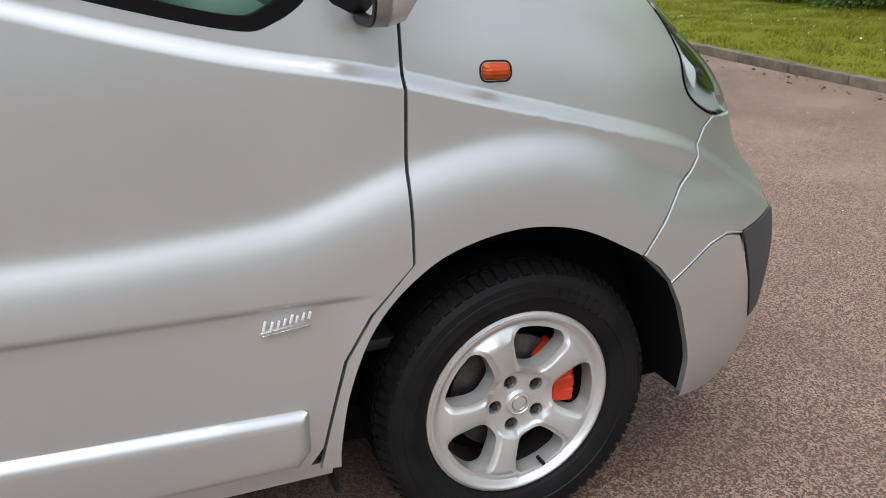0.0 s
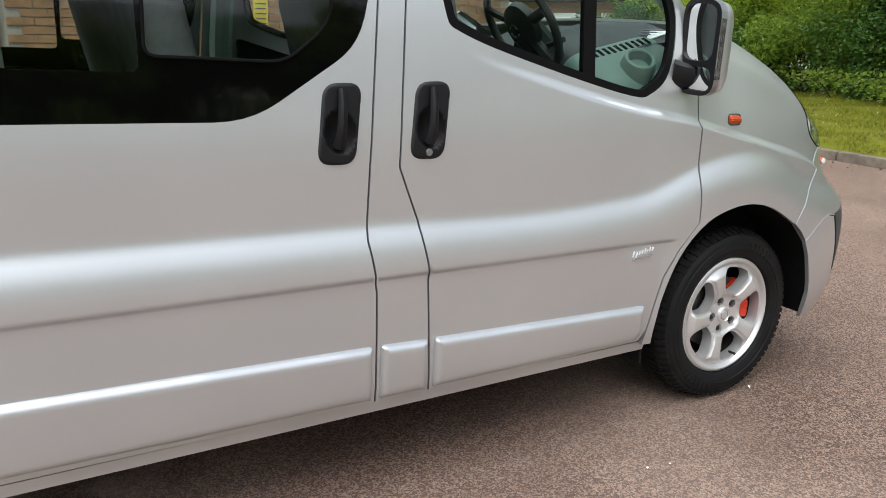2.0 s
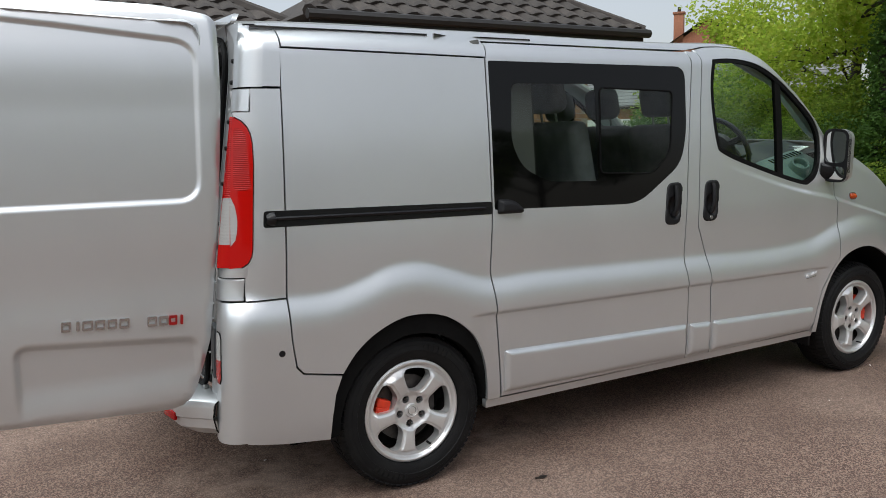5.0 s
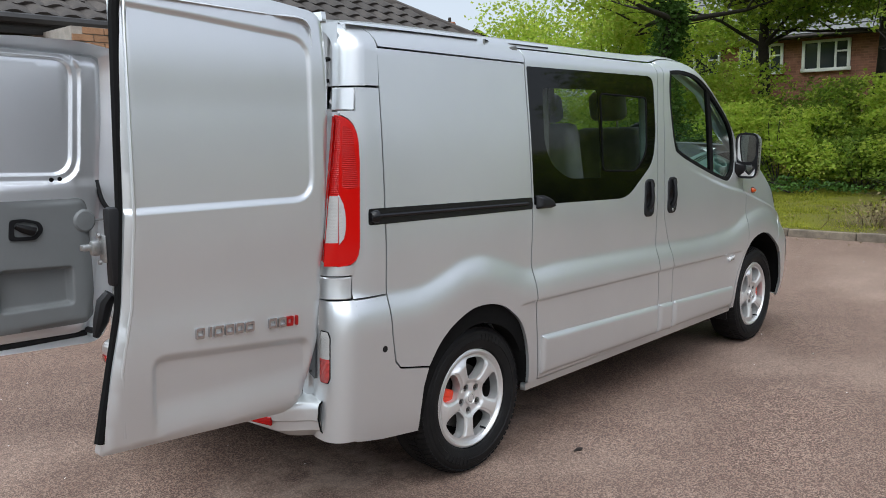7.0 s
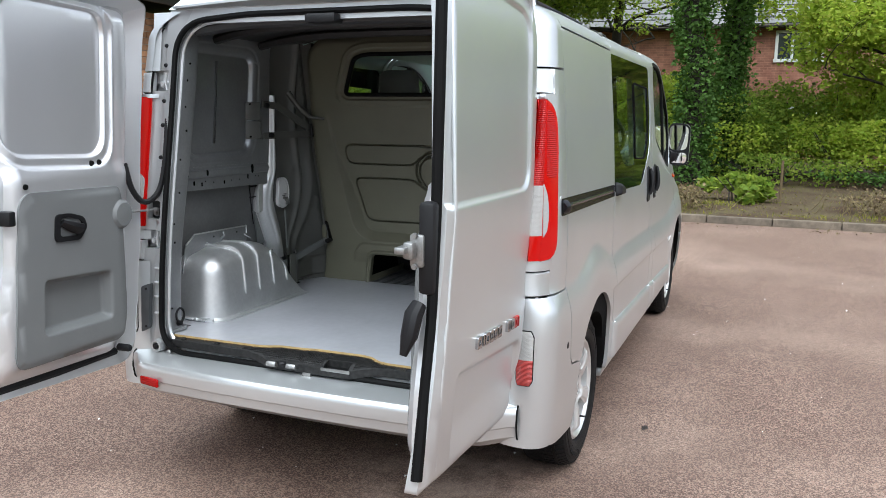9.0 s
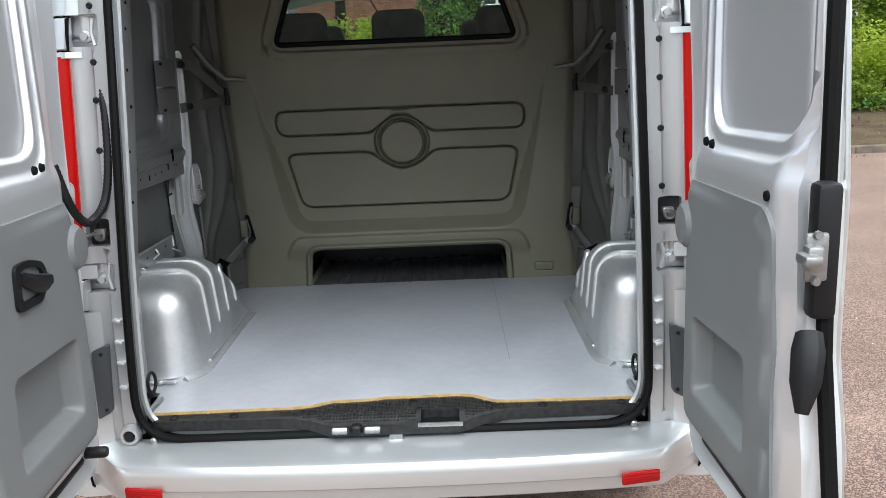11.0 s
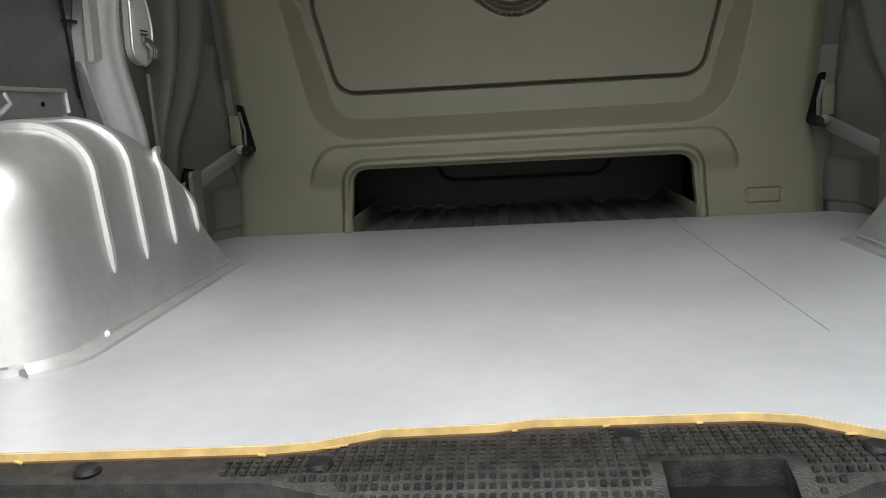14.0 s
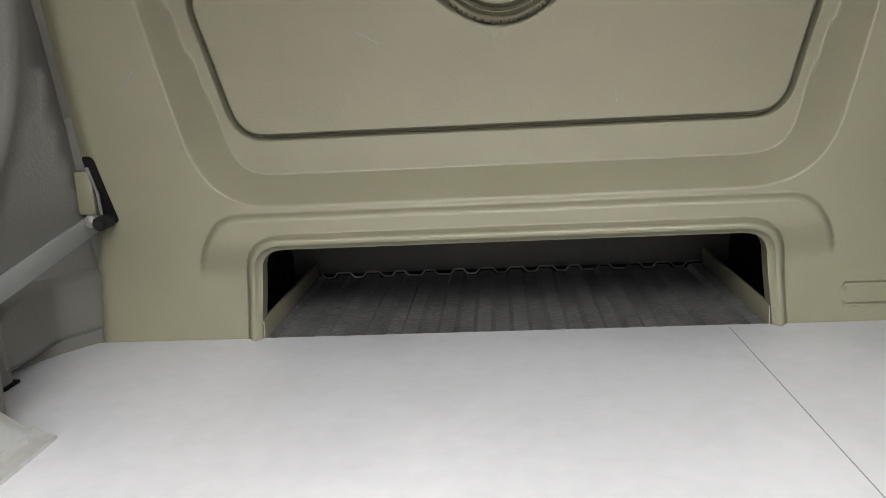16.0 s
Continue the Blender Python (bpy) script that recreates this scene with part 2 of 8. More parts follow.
BARK = mat("ivy_bark", (0.040, 0.032, 0.024), 0.95, 0, 0.4, 6.0, 0.8, 30)
LOUVRE = mat("louvre_metal", (0.16, 0.15, 0.14), 0.6, 0.2, 0.2, 8.0)
SIGN = mat("sign_plate", (0.78, 0.78, 0.76), 0.5, 0, 0.05, 8.0)
SIGNY = mat("sign_plate_yellow", (0.75, 0.55, 0.05), 0.5, 0, 0.05, 8.0)
GREYBAR = mat("sign_print", (0.1, 0.1, 0.12), 0.6, 0, 0.05, 8.0)
LEAF = island_mat("spring_leaves", [(0.23, 0.34, 0.05), (0.14, 0.23, 0.03), (0.34, 0.42, 0.07), (0.085, 0.15, 0.025)], 0.5, 0.68)
LEAFY = island_mat("yellow_green_leaves", [(0.42, 0.51, 0.07), (0.30, 0.43, 0.05), (0.52, 0.55, 0.10)], 0.5, 0.68)
IVY = island_mat("ivy_leaves", [(0.05, 0.11, 0.02), (0.08, 0.16, 0.03), (0.04, 0.085, 0.018)], 0.6, 0.3)
TWIG = island_mat("dry_twigs", [(0.16, 0.12, 0.06), (0.10, 0.07, 0.04), (0.2, 0.17, 0.08)], 0.9)
GRASS = island_mat("grass_blades", [(0.15, 0.17, 0.012), (0.28, 0.27, 0.03), (0.07, 0.09, 0.008), (0.20, 0.21, 0.02)], 0.7, 0.3)
DAISY = mat("daisy_petals", (0.8, 0.8, 0.75), 0.7, 0, 0.05, 5.0)
STAIN = mat("oil_stain", (0.045, 0.033, 0.027), 0.5, 0, 0.5, 40.0, 0.2, 150)
LITTERM = mat("red_litter", (0.65, 0.05, 0.03), 0.5, 0, 0.1, 20.0)


def tarmac_mat():
    """Worn reddish tarmac: pale and dark chippings in a brown binder, broad bleached patches."""
    m = bpy.data.materials.new("red_tarmac")
    m.use_nodes = True
    nt = m.node_tree
    p = nt.nodes["Principled BSDF"]
    p.inputs["Roughness"].default_value = 0.68
    p.inputs["Specular IOR Level"].default_value = 0.3
    co = nt.nodes.new("ShaderNodeTexCoord")

    def tex(kind, scale, detail=2):
        n = nt.nodes.new(kind)
        n.inputs["Scale"].default_value = scale
        if "Detail" in n.inputs:
            n.inputs["Detail"].default_value = detail
        nt.links.new(co.outputs["Object"], n.inputs["Vector"])
        return n

    def mix(fac, a, b, blend="MIX"):
        n = nt.nodes.new("ShaderNodeMix")
        n.data_type, n.blend_type = "RGBA", blend
        for key, v in (("Factor", fac), ("A", a), ("B", b)):
            if isinstance(v, (float, tuple)):
                n.inputs[key].default_value = v if isinstance(v, float) else (*v, 1)
            else:
                nt.links.new(v, n.inputs[key])
        return n.outputs["Result"]

    def span(v, lo, hi):
        n = nt.nodes.new("ShaderNodeMapRange")
        n.inputs["From Min"].default_value, n.inputs["From Max"].default_value = lo, hi
        nt.links.new(v, n.inputs["Value"])
        return n.outputs["Result"]

    stones, chips = tex("ShaderNodeTexVoronoi", 150), tex("ShaderNodeTexVoronoi", 62)
    sep, sep2 = nt.nodes.new("ShaderNodeSeparateColor"), nt.nodes.new("ShaderNodeSeparateColor")
    nt.links.new(stones.outputs["Color"], sep.inputs[0])
    nt.links.new(chips.outputs["Color"], sep2.inputs[0])
    base = mix(span(sep.outputs[0], 0.0, 1.0), (0.122, 0.073, 0.057), (0.335, 0.208, 0.160))
    base = mix(span(sep.outputs[1], 0.85, 0.88), base, (0.39, 0.285, 0.22))
    base = mix(span(sep.outputs[2], 0.86, 0.89), base, (0.080, 0.048, 0.038))
    pale = mix(span(sep2.outputs[0], 0.965, 0.975), base, (0.45, 0.36, 0.29))
    base = mix(span(chips.outputs["Distance"], 0.45, 0.35), base, pale)
    edge = span(stones.outputs["Distance"], 0.62, 0.40)
    base = mix(edge, mix(0.32, base, (0.040, 0.025, 0.019)), base)
    big = tex("ShaderNodeTexNoise", 0.5, 6)
    base = mix(span(big.outputs["Fac"], 0.50, 0.70), base, mix(0.26, base, (0.43, 0.325, 0.26)))
    mid = tex("ShaderNodeTexNoise", 2.1, 6)
    base = mix(span(mid.outputs["Fac"], 0.34, 0.60), mix(0.30, base, (0.085, 0.052, 0.040)), base)
    # a bleached dusty patch beside the rear wheel
    geo = nt.nodes.new("ShaderNodeMapping")
    geo.inputs["Location"].default_value = (-0.40, 0.62, 0)
    geo.inputs["Rotation"].default_value = (0, 0, 0.48)
    geo.inputs["Scale"].default_value = (0.75, 1.9, 1)
    ball = nt.nodes.new("ShaderNodeTexGradient")
    ball.gradient_type = "SPHERICAL"
    nt.links.new(co.outputs["Object"], geo.inputs["Vector"])
    nt.links.new(geo.outputs["Vector"], ball.inputs["Vector"])
    blur = nt.nodes.new("ShaderNodeMath")
    blur.operation = "MULTIPLY"
    nt.links.new(span(ball.outputs["Fac"], 0.0, 0.6), blur.inputs[0])
    nt.links.new(span(tex("ShaderNodeTexNoise", 5.5, 6).outputs["Fac"], 0.36, 0.62), blur.inputs[1])
    base = mix(blur.outputs[0], base, mix(0.5, base, (0.52, 0.40, 0.32)))
    fine = tex("ShaderNodeTexNoise", 22, 4)
    base = mix(span(fine.outputs["Fac"], 0.34, 0.62), mix(0.22, base, (0.085, 0.05, 0.038)), base)
    nt.links.new(base, p.inputs["Base Color"])
    b = nt.nodes.new("ShaderNodeBump")
    b.inputs["Strength"].default_value, b.inputs["Distance"].default_value = 0.5, 0.003
    b.invert = True
    nt.links.new(stones.outputs["Distance"], b.inputs["Height"])
    nt.links.new(b.outputs["Normal"], p.inputs["Normal"])
    return m


TARMAC = tarmac_mat()
TURF = mat("verge_turf", (0.13, 0.18, 0.035), 0.95, 0, 0.0, 1.6, 0.8, 60, color2=(0.12, 0.10, 0.045))

# ---------- geometry helpers ----------
from mathutils.geometry import delaunay_2d_cdt

CY = 0.022  # the van's middle plane


def part(name, data, material, parent=None, label=""):
    """Links a bmesh or mesh as ONE object under a thing or a part."""
    if isinstance(data, bmesh.types.BMesh):
        me = bpy.data.meshes.new(name)
        data.to_mesh(me)
        data.free()
    else:
        me = data
    if not me.materials:
        me.materials.append(material)
    ob = new(name, me)
    if parent is not None:
        ob.parent = parent
    if label:
        ob["label"] = label
    return ob


def thing(name, label, category, at=(0, 0, 0), group="", kind=""):
    ob = new(name)
    ob.location = at
    ob.empty_display_size = 0.1
    return tagged(ob, label, category, group, kind)


def smooth(me, angle=40):
    me.polygons.foreach_set("use_smooth", [True] * len(me.polygons))
    me.set_sharp_from_angle(angle=radians(angle))
    return me


def mesh(name, verts, faces, angle=None):
    me = bpy.data.meshes.new(name)
    me.from_pydata([tuple(map(float, v)) for v in verts], [], faces)
    me.update()
    return smooth(me, angle) if angle else me


def settle(bm, angle=35):
    """A bmesh as a mesh with smooth faces and kept corners."""
    bmesh.ops.recalc_face_normals(bm, faces=bm.faces)
    me = bpy.data.meshes.new("m")
    bm.to_mesh(me)
    bm.free()
    return smooth(me, angle)


def add_box(bm, c, s, bev=0.0, seg=2, rot=None):
    m = Matrix.Translation(c) @ (rot or Matrix()) @ Matrix.Diagonal((*s, 1))
    r = bmesh.ops.create_cube(bm, size=1.0, matrix=m)
    if bev:
        es = list({e for v in r["verts"] for e in v.link_edges})
        bmesh.ops.bevel(bm, geom=es, offset=bev, segments=seg, affect="EDGES", profile=0.5)
    return bm


def box(c, s, bev=0.0, seg=2, rot=None):
    return settle(add_box(bmesh.new(), c, s, bev, seg, rot))


def add_tube(bm, pts, r, n=10, closed=False, radii=None, squash=1.0):
    """A round tube along points; radii give each point its own radius."""
    pts = [Vector(p) for p in pts]
    rings, up = [], None
    for i, p in enumerate(pts):
        a = pts[i - 1] if (i or closed) else p
        b = pts[(i + 1) % len(pts)] if (i < len(pts) - 1 or closed) else p
        d = (b - a).normalized()
        if up is None:
            up = d.orthogonal().normalized()
        up = (up - d * up.dot(d)).normalized()
        side = d.cross(up)
        rr = radii[i] if radii else r
        rings.append([bm.verts.new(p + (up * math.cos(2 * math.pi * k / n) + side * squash * math.sin(2 * math.pi * k / n)) * rr) for k in range(n)])
    for i in range(len(rings) - (0 if closed else 1)):
        a, b = rings[i], rings[(i + 1) % len(rings)]
        for k in range(n):
            bm.faces.new((a[k], a[(k + 1) % n], b[(k + 1) % n], b[k]))
    if not closed:
        bm.faces.new(rings[0][::-1])
        bm.faces.new(rings[-1])
    return bm


def tube(pts, r, n=10, closed=False, radii=None, squash=1.0):
    return settle(add_tube(bmesh.new(), pts, r, n, closed, radii, squash))


def add_lathe(bm, prof, axis="Y", n=48, centre=(0, 0, 0), closed=False):
    """Turns (radius, along) pairs about an axis."""
    rings = []
    for r, a in prof:
        ring = []
        for k in range(n):
            c, s = r * math.cos(2 * math.pi * k / n), r * math.sin(2 * math.pi * k / n)
            v = {"Y": (c, a, s), "Z": (c, s, a), "X": (a, c, s)}[axis]
            ring.append(bm.verts.new(Vector(v) + Vector(centre)))
        rings.append(ring)
    for i in range(len(rings) - (0 if closed else 1)):
        a, b = rings[i], rings[(i + 1) % len(rings)]
        for k in range(n):
            bm.faces.new((a[k], a[(k + 1) % n], b[(k + 1) % n], b[k]))
    return bm


def lathe(prof, axis="Y", n=48, centre=(0, 0, 0), closed=False, angle=35):
    return settle(add_lathe(bmesh.new(), prof, axis, n, centre, closed), angle)


def rounded(pts, radius, n=5):
    """A closed 2D polygon with its corners rounded; radius may be one or a list."""
    out = []
    for i, p in enumerate(pts):
        p, a, b = Vector(p), Vector(pts[i - 1]), Vector(pts[(i + 1) % len(pts)])
        r = radius[i] if isinstance(radius, (list, tuple)) else radius
        u, v = (a - p), (b - p)
        r = min(r, u.length * 0.45, v.length * 0.45)
        if r < 1e-4:
            out.append(tuple(p))
            continue
        s, e = p + u.normalized() * r, p + v.normalized() * r
        for k in range(n + 1):
            t = k / n
            out.append(tuple((1 - t) ** 2 * s + 2 * t * (1 - t) * p + t * t * e))
    return out


def area2(pts):
    return 0.5 * sum(pts[i - 1][0] * p[1] - p[0] * pts[i - 1][1] for i, p in enumerate(pts))


def ccw(pts):
    return list(pts) if area2(pts) > 0 else list(pts)[::-1]


def dense(pts, step):
    out = []
    for i, p in enumerate(pts):
        q = pts[(i + 1) % len(pts)]
        n = max(1, int(math.dist(p, q) / step + 0.5))
        out += [(p[0] + (q[0] - p[0]) * k / n, p[1] + (q[1] - p[1]) * k / n) for k in range(n)]
    return out


def within_poly(P, poly):
    """Which points lie inside a polygon."""
    x, y = P[:, 0], P[:, 1]
    hit = np.zeros(len(P), bool)
    for i in range(len(poly)):
        (x0, y0), (x1, y1) = poly[i - 1], poly[i]
        if y0 == y1:
            continue
        c = ((y0 > y) != (y1 > y)) & (x < (x1 - x0) * (y - y0) / (y1 - y0) + x0)
        hit ^= c
    return hit


def reach(P, poly):
    """Distance from points to a polygon's outline, negative inside."""
    d = np.full(len(P), 1e9)
    for i in range(len(poly)):
        a, b = np.array(poly[i - 1], float), np.array(poly[i], float)
        e = b - a
        t = np.clip(((P - a) @ e) / max(e @ e, 1e-12), 0, 1)
        d = np.minimum(d, np.hypot(*(P - a - t[:, None] * e).T))
    return np.where(within_poly(P, poly), -d, d)


def ease(t):
    t = np.clip(t, 0, 1)
    return t * t * (3 - 2 * t)


def triangulate(outline, holes, step, rows=()):
    """Outline and holes filled with a regular grid; points, triangles and the loops' point numbers."""
    loops = [dense(ccw(outline), step)] + [dense(ccw(h), step) for h in holes]
    pts, edges, rings = [], [], []
    for lp in loops:
        s = len(pts)
        pts += lp
        rings.append(list(range(s, s + len(lp))))
        edges += [(s + k, s + (k + 1) % len(lp)) for k in range(len(lp))]
    A = np.array(pts)
    lo, hi = A.min(0), A.max(0)
    gx, gy = np.meshgrid(np.arange(lo[0], hi[0], step), np.arange(lo[1], hi[1], step))
    G = np.stack([gx.ravel(), gy.ravel()], 1)
    ok = reach(G, loops[0]) < -0.45 * step
    for h in loops[1:]:
        ok &= reach(G, h) > 0.45 * step
    G = G[ok]
    if len(rows):
        R = np.array(rows)
        R = R[(R[:, 0] > lo[0]) & (R[:, 0] < hi[0]) & (R[:, 1] > lo[1]) & (R[:, 1] < hi[1])]
    if len(rows) and len(R):
        good = reach(R, loops[0]) < -0.006
        for h in loops[1:]:
            good &= reach(R, h) > 0.006
        R = R[good]
        near = np.zeros(len(G), bool)
        for c in np.array_split(np.arange(len(G)), max(1, len(G) // 400)):
            if len(R) and len(c):
                near[c] = (np.abs(G[c][:, None] - R[None]).max(-1) < 0.011).any(1)
        G = np.vstack([G[~near], R])
    pts = [Vector(p) for p in pts] + [Vector(p) for p in G.tolist()]
    vs, _, fs = delaunay_2d_cdt(pts, edges, [], 0, 1e-6)[:3]
    P = np.array([tuple(v) for v in vs])
    T = np.array([f for f in fs if len(f) == 3])
    C = P[T].mean(1)
    keep = within_poly(C, loops[0])
    for h in loops[1:]:
        keep &= ~within_poly(C, h)
    return P, T[keep], rings


def sheet(outline, holes, f, place, step=0.025, flange=0.015, rows=()):
    """A pressed panel over a 2D outline: height f(P), turned edges. place(P, h) lays (a, b, height) into space; height grows outwards."""
    P, T, rings = triangulate(outline, holes, step, rows)
    h, e = f(P), 1e-3
    dx = (f(P + (e, 0)) - f(P - (e, 0))) / (2 * e)
    dy = (f(P + (0, e)) - f(P - (0, e))) / (2 * e)
    V = place(P, h)
    o = place(np.zeros((1, 2)), np.zeros(1))[0]
    ax = [place(np.array([d]), np.array([hh]))[0] - o for d, hh in (((1.0, 0.0), 0.0), ((0.0, 1.0), 0.0), ((0.0, 0.0), 1.0))]
    N = ax[2] - dx[:, None] * ax[0] - dy[:, None] * ax[1]
    N /= np.linalg.norm(N, axis=1)[:, None]
    flip = np.dot(np.cross(ax[0], ax[1]), ax[2]) < 0
    tris = [tuple(t[::-1]) if flip else tuple(t) for t in T.tolist()]
    verts, norms, faces = V.tolist(), N.tolist(), [tuple(int(i) for i in t) for t in tris]
    if flange:
        for n, ring in enumerate(rings):
            Q = P[ring]
            d = np.roll(Q, -1, 0) - np.roll(Q, 1, 0)
            nn = np.stack([d[:, 1], -d[:, 0]], 1)
            nn /= np.linalg.norm(nn, axis=1)[:, None] + 1e-9
            if n:
                nn = -nn
            N3 = nn[:, :1] * ax[0] + nn[:, 1:] * ax[1]
            s, k = len(verts), len(ring)
            verts += V[ring].tolist() + place(Q, h[ring] - flange).tolist()
            norms += N3.tolist() * 2
            for i in range(k):
                j = (i + 1) % k
                q = (s + i, s + k + i, s + k + j, s + j)
                if n:
                    q = q[::-1]
                faces.append(q[::-1] if flip else q)
    me = bpy.data.meshes.new("sheet")
    me.from_pydata(verts, [], faces)
    me.update()
    me.polygons.foreach_set("use_smooth", [True] * len(me.polygons))
    me.normals_split_custom_set_from_vertices([tuple(v) for v in norms])
    return me


def prism(pts, place, h0, h1, bev=0.0):
    """A flat plate: a 2D outline between two heights, its upper edge bevelled."""
    pts = ccw(pts)
    bm = bmesh.new()
    A = np.array(pts)
    lo = [bm.verts.new(v) for v in place(A, np.full(len(A), h0)).tolist()]
    hi = [bm.verts.new(v) for v in place(A, np.full(len(A), h1)).tolist()]
    n = len(pts)
    for i in range(n):
        bm.faces.new((lo[i], lo[(i + 1) % n], hi[(i + 1) % n], hi[i]))
    bm.faces.new(lo[::-1])
    top = bm.faces.new(hi)
    if bev:
        bmesh.ops.bevel(bm, geom=list(top.edges), offset=bev, segments=2, affect="EDGES", profile=0.5)
    return settle(bm)


def right_side(P, h):
    return np.stack([P[:, 0], -h, P[:, 1]], 1)


def left_side(P, h):
    return np.stack([P[:, 0], 2 * CY + h, P[:, 1]], 1)


def facing_rear(x0):
    """(y, z) outlines on a cross plane; height grows towards the rear."""
    return lambda P, h: np.stack([x0 - h, P[:, 0], P[:, 1]], 1)


def flat(v):
    return lambda P: np.full(len(P), float(v))


def curve_at(x, pts):
    """A smooth curve through (x, value) points."""
    X, V = np.array([p[0] for p in pts]), np.array([p[1] for p in pts])
    x = np.clip(x, X[0], X[-1])
    i = np.clip(np.searchsorted(X, x) - 1, 0, len(X) - 2)
    m = np.gradient(V, X)
    w = X[i + 1] - X[i]
    t = (x - X[i]) / w
    return (2 * t**3 - 3 * t**2 + 1) * V[i] + (t**3 - 2 * t**2 + t) * w * m[i] + (3 * t**2 - 2 * t**3) * V[i + 1] + (t**3 - t**2) * w * m[i + 1]


def near_lines(*polys, offs=(-0.03, -0.022, -0.015, -0.008, -0.002, 0.005)):
    """Points beside pressed lines."""
    out = []
    for poly in polys:
        D = dense(ccw(poly), 0.014)
        for p, q in zip(D, D[1:]):
            e = np.subtract(q, p)
            nrm = np.array([e[1], -e[0]]) / (np.linalg.norm(e) + 1e-9)
            out += [tuple(np.array(p) + nrm * o) for o in offs]
    return out


# ---------- the van's side surface: half width over (x, z) ----------
UPRIGHT = [(0.15, 0.86), (0.28, 0.893), (0.36, 0.908), (0.5, 0.917), (0.72, 0.922), (0.95, 0.924), (1.1, 0.923), (1.2, 0.917), (1.5, 0.898), (1.7, 0.880), (1.85, 0.866), (2.0, 0.85)]
SHOULDER = [(-1.0, 0.905), (-0.55, 0.902), (-0.36, 0.905), (-0.244, 0.934), (-0.116, 0.976), (0.02, 0.98), (0.175, 0.935), (0.315, 0.888), (0.6, 0.882), (1.558, 0.86), (2.387, 0.852), (2.586, 0.871), (2.793, 0.935), (3.015, 0.972), (3.14, 0.967), (3.27, 0.928), (3.4, 0.86), (3.6, 0.80), (4.1, 0.72)]
BELT = [(1.6, 1.50), (1.85, 1.34), (2.158, 1.24), (2.49, 1.155), (2.81, 1.094), (2.963, 1.054), (3.157, 1.005), (3.546, 0.884), (3.7, 0.80), (4.1, 0.55)]
ROOFLINE = [(-0.9, 1.93), (-0.6, 1.953), (0.4, 1.962), (1.7, 1.96), (2.0, 1.968), (2.2, 1.955), (2.43, 1.825), (2.66, 1.64), (2.8, 1.505), (3.0, 1.412), (3.28, 1.30), (3.5, 1.205), (3.69, 1.06), (3.8, 0.93), (4.1, 0.6)]
NOSE = [(0.1, 3.78), (0.3, 3.97), (0.45, 4.01), (0.65, 4.011), (0.75, 3.985), (0.85, 3.89), (0.95, 3.863), (1.05, 3.824), (1.15, 3.711), (1.3, 3.64), (2.0, 3.6)]


# the shoulder rolls in softly and fades towards the crease
SOFT_S = np.linspace(0, 1, 60)
SOFT_W = np.cumsum(ease(SOFT_S / 0.36) * (1 - SOFT_S) ** 1.1)
SOFT_W = SOFT_W / SOFT_W[-1]


def side_width(P):
    x, z = P[:, 0], P[:, 1]
    w = curve_at(z, UPRIGHT)
    zs = curve_at(x, SHOULDER)
    s = np.clip((zs - z + 0.030) / 0.168, 0, 1)
    w = w + 0.029 * np.interp(s, SOFT_S, SOFT_W)
    zc = 0.737 - 0.0125 * (x - 0.4)
    along = ease((x - 0.24) / 0.12) * ease((2.74 - x) / 0.1)
    w = w - along * 0.013 * ease((zc - z) / 0.015)
    zl = curve_at(x, BELT)
    lift = 0.014 * ease((x - 1.8) / 0.9) + 0.014 * ease((x - 2.6) / 0.4)
    w = w - 0.10 * ease((x - 2.5) / 0.5) * np.clip(z - zl, 0, 0.3)
    w = w - lift * ease((z - zl) / 0.026 + 0.5)
    top = curve_at(x, ROOFLINE)
    r = np.clip((z - top + 0.13) / 0.13, 0, 1.3)
    deep = 0.17 - 0.07 * ease((x - 2.5) / 0.5)
    w = w - deep * r**2.3
    xn = curve_at(z, NOSE)
    u = np.clip((x - 2.62) / (xn - 2.62), 0, 0.995)
    w = w * (1 - u**4.6) ** (1 / 4.6)
    c = np.clip((-0.58 - x) / 0.22, 0, 1.5)
    low = ease((0.95 - z) / 0.1)
    c2 = np.clip((-0.66 - x) / 0.26, 0, 1.3)
    return w - (1 - low) * 0.09 * c**2.2 - low * 0.12 * c2**2.6


# extra points along the pressed lines, so that they stay crisp
XS = np.arange(-0.9, 3.95, 0.014)
FEATURES = [(x, z + d) for x, z in zip(XS, curve_at(XS, SHOULDER)) for d in (0.036, 0.026, 0.016, 0.006, -0.006, -0.020, -0.04)]
FEATURES += [(x, z + d) for x, z in zip(XS, curve_at(XS, BELT)) if x > 1.8 for d in (0.018, 0.009, 0.0, -0.009, -0.018)]
FEATURES += [(x, 0.737 - 0.0125 * (x - 0.4) + d) for x in XS if 0.2 < x < 2.8 for d in (0.006, -0.001, -0.006, -0.011, -0.018)]


def side_panel(outline, holes=(), side=-1, step=0.025, lift=0.0, flange=0.018):
    return sheet(outline, holes, lambda P: side_width(P) + lift, right_side if side < 0 else left_side, step, flange, FEATURES)

# ---------- the van: outer body ----------
van = thing("van", "silver panel van with open rear doors parked on red tarmac", "van")

